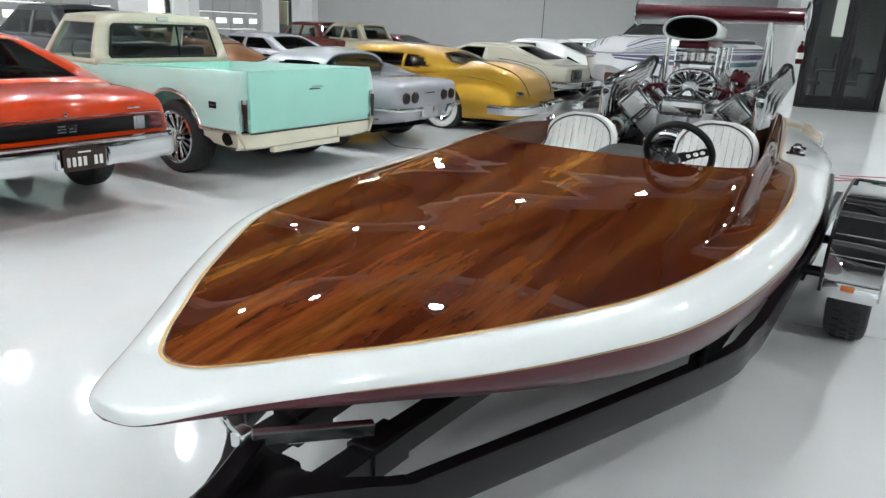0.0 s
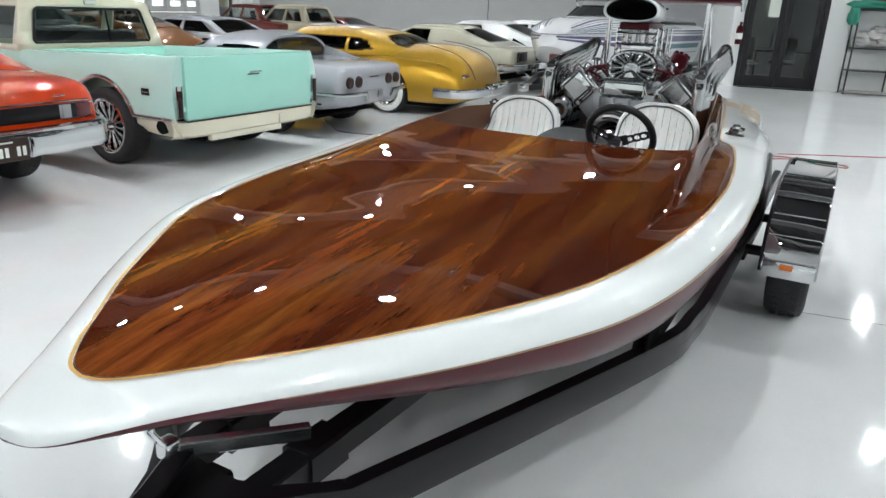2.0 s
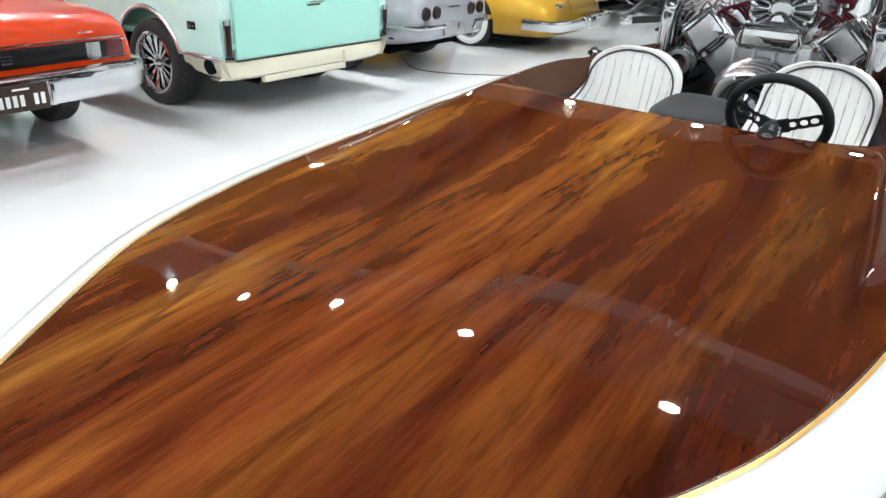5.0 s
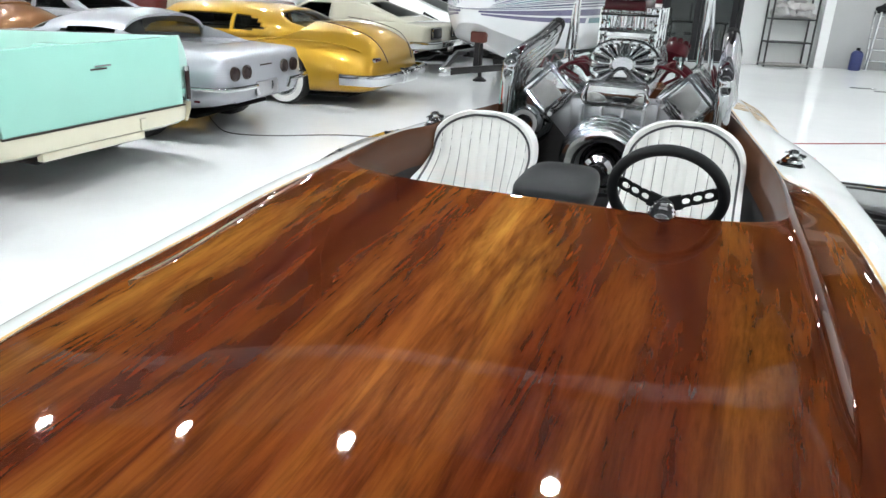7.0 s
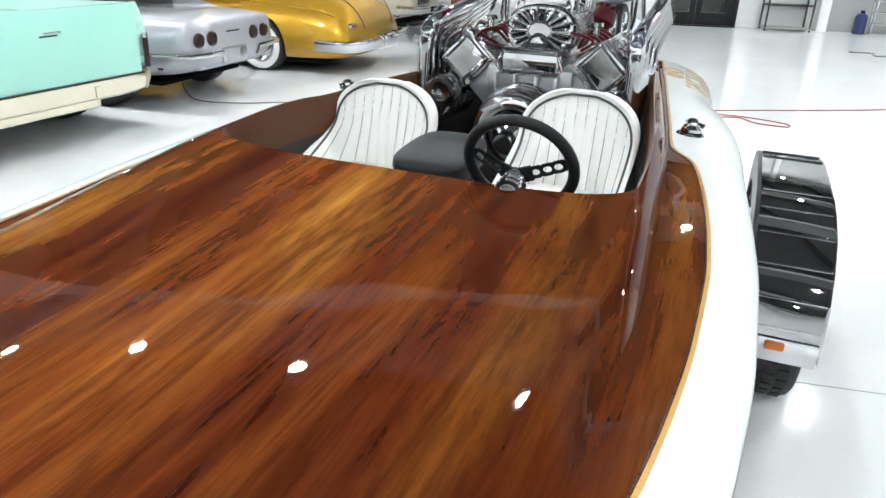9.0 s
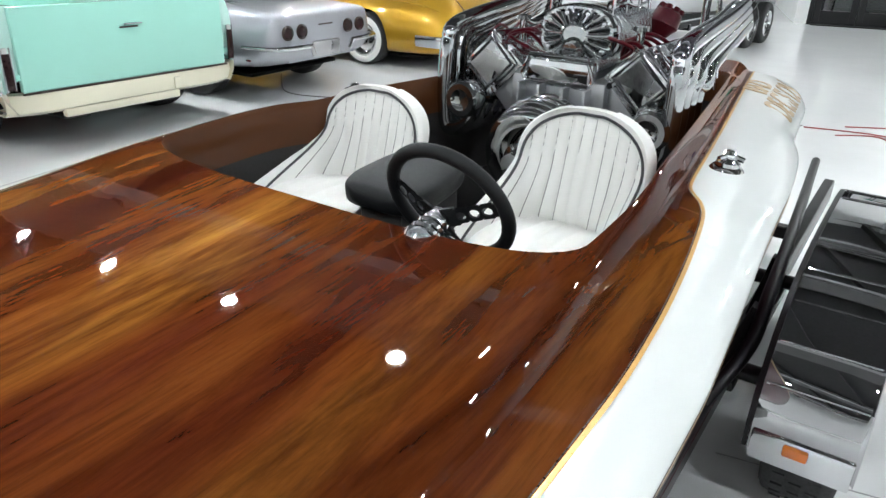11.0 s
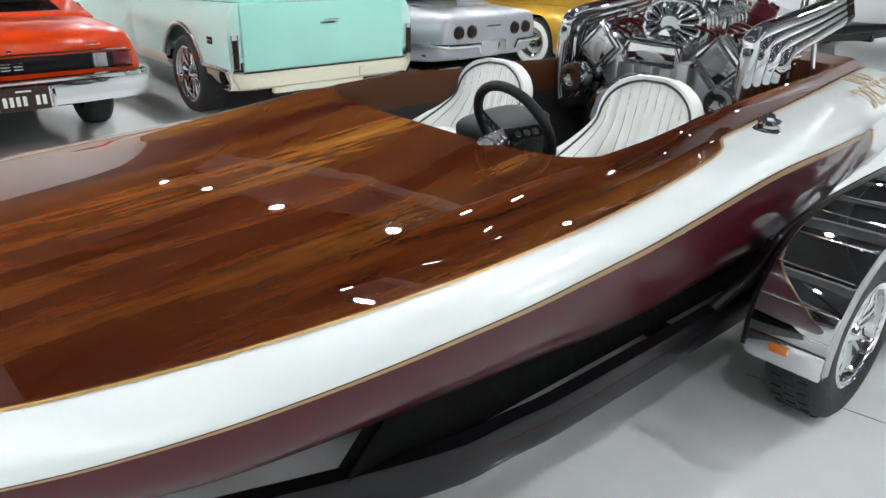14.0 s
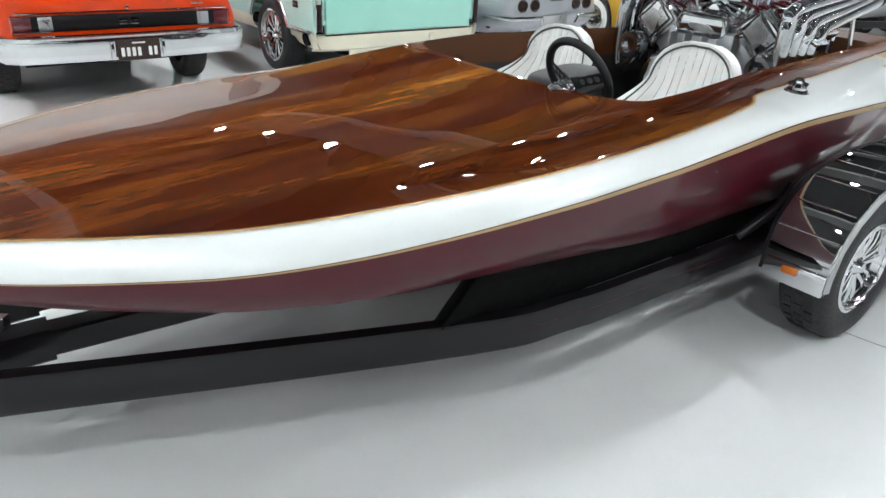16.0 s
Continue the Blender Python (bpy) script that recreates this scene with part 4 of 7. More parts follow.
for side in (-1, 1):
    for z in (1.33, 1.40, 1.46):
        part("fuel_rail", tube(bend([(side * 0.12, 0.15, z), (side * 0.135, 0.25, z + 0.01), (side * 0.13, 0.40, z - 0.01), (side * 0.12, 0.56, z)]), 0.006, 8), CHROME, engine)
    for y in (0.16, 0.30, 0.44, 0.56):
        part("rail_post", tube([(side * 0.13, y, 1.30), (side * 0.13, y, 1.47)], 0.007, 8), CHROME, engine)
for z in (1.37, 1.44):
    part("linkage_rod", tube([(-0.13, 0.155, z), (0.13, 0.155, z)], 0.007, 8), CHROME, engine)
part("scoop_base", block((0.19, 0.40, 0.05), (-0.03, 0.37, 1.48), 0.012), REDPART, engine, "red anodised scoop base")
bm = bmesh.new()


def scoop_ring(y, wx, hz, cz):
    return [(-0.04 + wx * math.copysign(abs(math.cos(t)) ** 0.85, math.cos(t)), y, cz + hz * (math.sin(t) if math.sin(t) > 0 else 0.85 * math.copysign(abs(math.sin(t)) ** 0.7, math.sin(t)))) for t in [2 * math.pi * i / 40 for i in range(40)]]


vs = grid(bm, [scoop_ring(0.10, 0.161, 0.068, 1.575), scoop_ring(0.085, 0.165, 0.072, 1.575), scoop_ring(0.077, 0.170, 0.077, 1.575), scoop_ring(0.085, 0.176, 0.082, 1.575), scoop_ring(0.14, 0.176, 0.084, 1.575), scoop_ring(0.26, 0.165, 0.082, 1.57), scoop_ring(0.42, 0.15, 0.085, 1.562), scoop_ring(0.56, 0.12, 0.06, 1.55), scoop_ring(0.60, 0.09, 0.03, 1.54)], loop=True)
cap(bm, vs[-1])
sc = part("scoop", bm, WHITE, engine, "white intake scoop with a wide oval mouth", 60)
# closed scoop lining, its depth of shade given by black colour
bm = bmesh.new()
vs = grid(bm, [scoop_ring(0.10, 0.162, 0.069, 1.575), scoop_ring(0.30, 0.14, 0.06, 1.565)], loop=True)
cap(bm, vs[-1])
part("scoop_mouth", bm, CAVITYSHADE, sc, "inside of the scoop, its shade painted black")
# magneto and oil fittings
bm = lathe([(0, 0.12), (0.045, 0.12), (0.06, 0.10), (0.065, 0.05), (0.05, 0.03), (0.035, 0.0), (0, 0)], 20, pose(0.175, 0.585, 1.19, -20, 15, 0))
for k in range(8):
    a = 2 * math.pi * k / 8
    part("plug_terminal", lathe([(0, 0.022), (0.013, 0.02), (0.017, 0), (0, 0)], 8, pose(0.175, 0.585, 1.19, -20, 15, 0) @ pose(0.045 * math.cos(a), 0.045 * math.sin(a), 0.11)), REDPART, engine)
part("magneto", bm, REDPART, engine, "red magneto cap")
for side in (-1, 1):
    part("breather", lathe([(0, 0.10), (0.03, 0.10), (0.034, 0.085), (0.016, 0.08), (0.014, 0.0), (0, 0)], 16, pose(side * 0.25, 0.16, 1.17)), CHROME, engine, "chrome breather")
    for k in range(4):
        part("plug_wire", tube(bend([(side * 0.17, 0.20 + 0.05 * k, 1.15), (side * 0.21, 0.14 + 0.06 * k, 1.205 + 0.006 * k), (side * 0.27, 0.12 + 0.09 * k, 1.20), (side * 0.33, 0.10 + 0.12 * k, 1.13)]), 0.0085, 8), REDPART, engine, "red plug wire")
    part("red_line", tube(bend([(side * 0.20, 0.12, 1.15), (side * 0.26, 0.06, 1.20), (side * 0.17, 0.05, 1.23), (side * 0.15, 0.2, 1.20), (side * 0.2, 0.4, 1.22)]), 0.007, 8), REDPART, engine, "red braided line")
part("oil_pan", block((0.24, 0.6, 0.14), (0, 0.33, 0.66), 0.02), BLACKMETAL, engine)

# ---- wing over the engine ----
WY, WZ = 5.02, 1.69
bm = bmesh.new()
foil = [(0.11 * math.cos(t) - 0.0, 0.054 * math.sin(t) * (1.0 + 0.25 * math.cos(t))) for t in [2 * math.pi * i / 32 for i in range(32)]]
vs = grid(bm, [[(x, WY + a, WZ + b) for a, b in foil] for x in (-0.62, 0.52)], loop=True)
cap(bm, vs[0])
cap(bm, vs[-1])
wing = part("wing", bm, MAROON, boat, "maroon wing on chrome struts above the engine", 50)
for side in (-1, 1):
    part("end_plate", lathe([(0, 0.012), (0.085, 0.012), (0.098, 0.004), (0.098, -0.004), (0, -0.004)], 28, pose(side * 0.574 - 0.05, WY, WZ, 0, side * 90, 0)), CHROME, wing, "round chrome end plate")
    part("strut", tube([(side * 0.34 - 0.03, WY - 0.02, 0.95), (side * 0.34 - 0.03, WY - 0.02, WZ - 0.03)], 0.018, 12), CHROME, wing, "chrome strut")
    part("strut", tube([(side * 0.42 - 0.03, WY + 0.05, 0.95), (side * 0.34 - 0.03, WY + 0.02, WZ - 0.03)], 0.012, 12), CHROME, wing, "thin chrome brace")

# ---- boat trailer ----
trailer = thing("boat_trailer", "gloss black tandem-axle boat trailer with polished fenders, under the speedboat", "trailer", BOAT)
ZR = 0.347


def beam(points, wide, high, material=BLACKMETAL, parent=None, name="rail", label=""):
    """A box-section beam along points."""
    bm = bmesh.new()
    rows = []
    ps = [Vector(p) for p in points]
    for i, p in enumerate(ps):
        d = (ps[min(i + 1, len(ps) - 1)] - ps[max(i - 1, 0)]).normalized()
        sd = d.cross(Vector((0, 0, 1))).normalized() * wide / 2
        up = sd.cross(d).normalized() * high / 2
        k = 0.82
        rows.append([p + sd * a + up * b for a, b in ((1, k), (k, 1), (-k, 1), (-1, k), (-1, -k), (-k, -1), (k, -1), (1, -k))])
    vs = grid(bm, rows, loop=True)
    cap(bm, vs[0])
    cap(bm, vs[-1])
    return part(name, bm, material, parent or trailer, label, 30)


XO = 0.02       # the trailer stands a little to one side of the keel
for side in (-1, 1):
    pts = [(XO + side * 0.022, 0.40, 0.345), (XO + side * 0.055, 0.51, 0.345)] + bend([(XO + side * 0.11, 0.61, 0.345), (XO + side * 0.20, 0.71, 0.346), (XO + side * 0.315, 0.81, ZR), (XO + side * 0.375, 0.95, ZR), (XO + side * 0.785, 2.08, ZR), (side * 0.87, 2.45, ZR), (side * 0.885, 3.0, ZR), (side * 0.88, 5.9, ZR)], 5)
    r = beam(pts, 0.055, 0.12, label="gloss black side rail")
    part("pinstripe", tube([(x + side * 0.0275, y, z + 0.01) for x, y, z in pts[10:]], 0.0012, 5), MAROON, r, "thin dark red pinstripe")
    beam([(XO + side * 0.14, 0.66, 0.365), (XO + side * 0.148, 1.0, 0.368), (XO + side * 0.175, 1.5, 0.372), (side * 0.40, 2.6, 0.36), (side * 0.46, 5.4, 0.36)], 0.085, 0.085, name="bunk", label="black padded bunk")
    beam([(XO + side * 0.143, 0.85, 0.366), (XO + side * 0.148, 1.0, 0.368)], 0.105, 0.105, name="bunk_sleeve", label="black bunk sleeve")
beam([(XO, -0.9, 0.345), (XO, 0.72, 0.345)], 0.085, 0.10, name="tongue", label="gloss black tongue")
# black sheets from rail to chine, added for the dark gap under the hull
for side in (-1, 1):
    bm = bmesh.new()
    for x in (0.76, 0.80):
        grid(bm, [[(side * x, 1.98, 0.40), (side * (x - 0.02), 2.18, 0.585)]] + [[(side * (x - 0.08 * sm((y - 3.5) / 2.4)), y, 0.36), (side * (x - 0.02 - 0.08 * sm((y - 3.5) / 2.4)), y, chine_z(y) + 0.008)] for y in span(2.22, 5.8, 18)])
    part("gap_shade_sheet", bm, CAVITYSHADE, trailer, "black sheet standing in for the shaded gap under the hull", 40).modifiers.new("thick", "SOLIDIFY").thickness = 0.012
for y in (3.3, 4.2, 5.2):
    x = 0.86
    beam([(-x, y, 0.31), (x, y, 0.31)], 0.06, 0.06, name="cross_member")
# gusset plate where tongue and rails meet, winch post, bow stop and strap
bm = bmesh.new()
plate = [(-0.028, 0.40), (-0.05, 0.51), (-0.11, 0.62), (-0.16, 0.70), (-0.03, 0.70), (0.03, 0.687), (0.11, 0.688), (0.21, 0.72), (0.31, 0.80), (0.36, 0.81), (0.25, 0.69), (0.15, 0.58), (0.095, 0.50), (0.07, 0.40)]
rows = [[(x, y, z) for x, y in plate] for z in (0.398, 0.408)]
vs = grid(bm, rows, loop=True)
cap(bm, vs[0])
cap(bm, vs[1])
part("gusset", bm, BLACKMETAL, trailer, "black gusset plate", 20)
beam([(0.03, 0.34, 0.38), (0.005, 0.52, 0.42), (-0.035, 0.65, 0.445)], 0.065, 0.05, name="winch_post", label="black winch post")
part("bow_bracket", block((0.05, 0.05, 0.06), (-0.055, 0.625, 0.475), 0.014, 3), STEEL, trailer, "steel bow bracket")
bm = tube(bend([(-0.01, 0.54, 0.67), (-0.06, 0.57, 0.60), (-0.085, 0.59, 0.53), (-0.06, 0.615, 0.485)]), 0.007, 8)
tube(bend([(0.0, 0.55, 0.68), (-0.02, 0.56, 0.61), (-0.07, 0.58, 0.555), (-0.04, 0.61, 0.49)]), 0.006, 8, into=bm)
part("bow_shackle", bm, CHROME, trailer, "chrome bow eye and safety chain")
beam([(-0.04, 0.645, 0.468), (0.165, 0.90, 0.452)], 0.03, 0.042, STEEL, name="strap_arm", label="polished flat arm")
# axles, wheels and fenders
tyre_profile = [(0.19, -0.085), (0.205, -0.095), (0.26, -0.103), (0.295, -0.098), (0.315, -0.085), (0.322, -0.06), (0.324, 0.0), (0.322, 0.06), (0.315, 0.085), (0.295, 0.098), (0.26, 0.103), (0.205, 0.095), (0.19, 0.085)]


def wheel(parent, at, r=0.324, rim=0.19, width=0.2, spokes=5, style="mag", white=False, material=None, out=1):
    """Tyre with rim, hub and spokes; out is the side of the local z axis that shows."""
    k, q = r / 0.324, width / 0.2
    prof = []
    for a, b in tyre_profile:
        t = (a - 0.19) / (0.324 - 0.19)
        prof.append((rim + (r - rim) * t, b * q))
    rb = part("wheel", lathe(prof, 48), RUBBER, parent, "black tyre on a bright rim", 50, at)
    bm = bmesh.new()
    for i in range(36):
        for j, z in enumerate((-0.045, 0.0, 0.045)):
            add(bm, block((0.010, 0.032 * k, 0.032 * q)), pose(0, 0, 0, 0, 0, i * 10 + j * 4) @ pose(r - 0.001, 0, z * q, 0, 0, 0))
    part("tread", bm, RUBBER, rb, "", 0)
    m = material or CHROME
    o = out
    part("rim", lathe([(rim + 0.008, o * 0.095 * q), (rim - 0.004, o * 0.10 * q), (rim - 0.018, o * 0.085 * q), (rim - 0.022, o * 0.02 * q), (rim - 0.03, -o * 0.06 * q), (rim, -o * 0.08 * q)], 40), m, rb, "bright rim", 50)
    turns = [2 * math.pi * i / 96 for i in range(96)]
    part("rim_bead", tube([((rim - 0.012) * math.cos(a), (rim - 0.012) * math.sin(a), o * 0.088 * q) for a in turns], [0.003 + 0.005 * abs(math.cos(12 * a)) for a in turns], 6, True), m, rb, "knurled bright bead inside the rim", 60)
    # drum is coloured near-black for the shade between the spokes
    part("drum", lathe([(0, -o * 0.0), (rim * 0.5, -o * 0.02), (rim - 0.03, -o * 0.03), (rim - 0.025, -o * 0.05), (0, -o * 0.05)], 28), CAVITYSHADE, rb, "brake drum behind the spokes, shade put into its colour")
    part("hub", lathe([(0, o * 0.085 * q), (0.02, o * 0.084 * q), (0.032, o * 0.065 * q), (0.05, o * 0.045 * q), (0.055, o * 0.0), (0, 0)], 20), m, rb, "bright hub cap")
    if style == "wire":
        bm = bmesh.new()
        for i in range(spokes):
            a, b = 2 * math.pi * i / spokes, 2 * math.pi * (i + (0.8 if i % 2 else -0.8)) / spokes
            tube([(0.045 * math.cos(a), 0.045 * math.sin(a), o * 0.05 * q), ((rim - 0.014) * math.cos(b), (rim - 0.014) * math.sin(b), o * 0.045 * q)], 0.009, 6, into=bm)
        part("spokes", bm, m, rb, "bright wire spokes")
    elif style == "disc":
        part("wheel_cover", lathe([(0.05, o * 0.07 * q), (0.09, o * 0.075 * q), (rim * 0.75, o * 0.06 * q), (rim - 0.01, o * 0.085 * q), (rim - 0.015, 0)], 36), m, rb, "bright wheel cover")
    else:
        for i in range(spokes):
            bm = bmesh.new()
            for sgn in (-1, 1):
                tube([(0.04, sgn * 0.012, o * 0.05 * q), (rim * 0.6, sgn * 0.022, o * 0.062 * q), (rim - 0.016, sgn * 0.03, o * 0.055 * q)], [0.014, 0.013, 0.015], 8, into=bm)
            part("spoke", bm, m, rb, "", 60, pose(0, 0, 0, 0, 0, 360 * i / spokes))
    if white:
        part("whitewall", lathe([(rim + 0.012, o * 0.1005 * q), (rim + 0.03, o * 0.106 * q), (rim + (r - rim) * 0.72, o * 0.108 * q), (rim + (r - rim) * 0.76, o * 0.1045 * q)], 48), SEATWHITE, rb, "wide white sidewall")
    return rb


AXLES = (3.80, 4.58)
for y in AXLES:
    part("axle", tube([(-1.05, y, 0.324), (1.05, y, 0.324)], 0.03, 12), BLACKMETAL, trailer)
    for side in (-1, 1):
        wheel(trailer, pose(side * 1.165, y, 0.324, 0, 90, 0), spokes=7, out=side)
for side in (-1, 1):
    half = [(3.40, 0.335), (3.40, 0.42), (3.43, 0.53), (3.505, 0.62), (3.62, 0.69), (3.77, 0.73), (3.93, 0.748)]
    line = half + [(4.19, 0.752)] + [(8.38 - y, z) for y, z in half[::-1]]
    bm = bmesh.new()
    x0, x1 = 1.03, 1.29
    rows = []
    for (y, z) in line:
        rows.append([(side * x0, y, z), (side * (x0 + 0.004), y, z + 0.003), (side * (x1 - 0.012), y, z + 0.003), (side * (x1 - 0.003), y, z), (side * x1, y, z - 0.012)])
    grid(bm, rows)
    cy = 4.19
    inner = [(cy + (y - cy) * 0.965, z - 0.035 if z > 0.4 else z) for y, z in line]
    grid(bm, [[(side * x1, y, z - 0.012 if z > 0.34 else z), (side * (x1 + 0.004), a, b)] for (y, z), (a, b) in zip(line, inner)])
    fd = part("fender", bm, STAINLESS, trailer, "polished stainless fender with pressed ribs", 25)
    bm = bmesh.new()
    grid(bm, [[(side * (x0 - 0.012), y, z + 0.004), (side * (x0 + 0.004), y, z + 0.006), (side * (x0 + 0.004), cy + (y - cy) * 0.86, 0.30 + (z - 0.30) * 0.72), (side * (x0 - 0.012), cy + (y - cy) * 0.86, 0.30 + (z - 0.30) * 0.72)] for y, z in line], loop=True)
    part("inner_skirt", bm, BLACKMETAL, fd, "black inner skirt", 30)
    for y, z, a in ((3.43, 0.53, 58), (3.505, 0.62, 44), (3.62, 0.69, 26), (3.77, 0.73, 8), (3.93, 0.748, 3), (4.45, 0.748, -8), (4.61, 0.73, -26)):
        part("rib", tube([(side * (x0 + 0.01), y, z + 0.003), (side * (x1 - 0.012), y, z + 0.003)], 0.004, 8), CHROME, fd, "bright pressed rib")
    part("step", block((0.245, 0.02, 0.088), (side * 1.160, 3.397, 0.362), 0.006), CHROME, fd, "bright front step plate")
    part("marker_lamp", block((0.062, 0.018, 0.03), (side * 1.148, 3.383, 0.381), 0.006), AMBER, fd, "amber marker lamp")
    part("guide_arm", tube(bend([(side * 0.90, 3.40, 0.42), (side * 0.965, 3.55, 0.55), (side * 0.965, 3.72, 0.645), (side * 0.93, 4.24, 0.65), (side * 0.82, 5.6, 0.57)]), 0.02, 12), BLACKMETAL, trailer, "black padded guide arm")
    for y in (3.65, 4.05):
        beam([(side * 0.88, y, 0.38), (side * (1.19 - 0.065 * y), y, 0.63)], 0.045, 0.03, name="guide_bracket")
    part("spring", block((0.05, 0.9, 0.035), (side * 0.90, 4.19, 0.285), 0.008), BLACKMETAL, trailer)

# ---- parked cars ----
def solid(name, rows_half, material, parent, label, arches=(), smooth=35, levels=2, mirror=True):
    """A body lofted along y from half sections (x, z), with wheel arches cut out of it."""
    bm = bmesh.new()
    rows = []
    for y, half in rows_half:
        ring = [(x, y, z) for x, z in half] + [(-x, y, z) for x, z in half[-2:0:-1]]
        rows.append(ring)
    vs = grid(bm, rows, loop=True)
    cap(bm, vs[0][::-1])
    cap(bm, vs[-1])
    bmesh.ops.recalc_face_normals(bm, faces=bm.faces)
    me = bpy.data.meshes.new(name)
    bm.to_mesh(me)
    bm.free()
    me.materials.append(material)
    # second slot: arch insides coloured near-black for the shade in them
    me.materials.append(CAVITYSHADE)
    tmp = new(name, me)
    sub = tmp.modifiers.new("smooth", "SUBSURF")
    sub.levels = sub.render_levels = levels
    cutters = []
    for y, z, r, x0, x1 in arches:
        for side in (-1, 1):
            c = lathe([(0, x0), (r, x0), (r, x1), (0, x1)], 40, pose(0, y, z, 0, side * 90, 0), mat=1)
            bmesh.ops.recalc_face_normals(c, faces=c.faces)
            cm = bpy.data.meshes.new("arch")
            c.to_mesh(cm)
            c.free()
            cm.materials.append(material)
            cm.materials.append(CAVITYSHADE)
            co = new("arch", cm)
            cutters.append(co)
            mod = tmp.modifiers.new("arch", "BOOLEAN")
            mod.operation, mod.object, mod.solver = "DIFFERENCE", co, "EXACT"
    dg = bpy.context.evaluated_depsgraph_get()
    out = bpy.data.meshes.new_from_object(tmp.evaluated_get(dg))
    bpy.data.objects.remove(tmp)
    for c in cutters:
        bpy.data.objects.remove(c)
    out.polygons.foreach_set("use_smooth", [True] * len(out.polygons))
    out.set_sharp_from_angle(angle=radians(smooth))
    ob = new(name, out)
    ob.parent = parent
    return tagged(ob, label)


def section(ws, wm, zb, zm, zt, wt, c):
    """Half a cross-section of a car body, from the middle of its floor round to the middle of its top."""
    return [(0, zb), (ws * 0.8, zb), (ws, zb + 0.02), (wm * 0.99, zb + (zm - zb) * 0.45), (wm, zm), ((wm + wt) / 2 + 0.015, zm + (zt - zm) * 0.62), (wt, zt), (wt * 0.9, zt + c * 0.3), (wt * 0.5, zt + c * 0.8), (0, zt + c)]


def patch(f, shell, glass, holes, n=8):
    """A surface f(a, b) with openings (a0, a1, b0, b1) that go to the glass mesh instead."""
    aa = sorted(set([round(v, 4) for v in span(0, 1, n)] + [v for h in holes for v in h[:2]]))
    bb = sorted(set([round(v, 4) for v in span(0, 1, n)] + [v for h in holes for v in h[2:]]))
    cache = {}

    def vert(bm, a, b):
        if (id(bm), a, b) not in cache:
            cache[(id(bm), a, b)] = bm.verts.new(f(a, b))
        return cache[(id(bm), a, b)]
    for a0, a1 in zip(aa, aa[1:]):
        for b0, b1 in zip(bb, bb[1:]):
            ma, mb = (a0 + a1) / 2, (b0 + b1) / 2
            bm = glass if any(h[0] < ma < h[1] and h[2] < mb < h[3] for h in holes) else shell
            bm.faces.new([vert(bm, a0, b0), vert(bm, a1, b0), vert(bm, a1, b1), vert(bm, a0, b1)])


def greenhouse(parent, material, rear, roofr, rooff, front, z0, z1, wb, wr, glass, side=((0.10, 0.48), (0.54, 0.93)), rearwin=(0.12, 0.88, 0.15, 0.88), bulge=0.06, crown=0.05, rearz=None, name="cabin", label=""):
    """Roof with its pillars, and panes in the openings. rear and front are the y of the glass at the belt, roofr and rooff at the roof."""
    sh, gl = bmesh.new(), bmesh.new()
    zr = rearz if rearz is not None else z0

    def arc(v):
        return math.sin(v * math.pi / 2) ** 0.9

    def edge(t, v):
        """The side surface: t from rear to front, v from belt to roof."""
        y = (rear + (front - rear) * t) * (1 - v) + (roofr + (rooff - roofr) * t) * v
        x = wb + (wr - wb) * v ** 1.25
        zb = zr + (z0 - zr) * sm(t * 3)
        return x, y, zb + (z1 - zb) * v
    for s in (-1, 1):
        patch(lambda a, b: (s * edge(a, b)[0], edge(a, b)[1], edge(a, b)[2]), sh, gl, [(a0, a1, 0.12, 0.86) for a0, a1 in side])

    def end(t, u, v, out):
        x, y, z = edge(t, v)
        k = (2 * u - 1)
        return (x * k, y + out * bulge * (1 - k * k), z + crown * (1 - k * k) * v * v)
    patch(lambda a, b: end(0, a, b, -1), sh, gl, [rearwin])
    patch(lambda a, b: end(1, a, b, 1), sh, gl, [(0.06, 0.94, 0.12, 0.92)])

    def top(u, t):
        x, y, z = edge(t, 1)
        k = 2 * u - 1
        e = bulge * (1 - k * k) * ((1 - t) * -1 + t)
        return (x * k, y + e, z + crown * (1 - k * k) + 0.02 * math.sin(math.pi * t))
    patch(top, sh, gl, [])
    bmesh.ops.remove_doubles(sh, verts=sh.verts, dist=2e-3)
    c = part(name, sh, material, parent, label, 50)
    m = c.modifiers.new("thick", "SOLIDIFY")
    m.thickness, m.offset = 0.03, -1
    part("window_glass", gl, glass, c, "car window glass", 30)
    return c


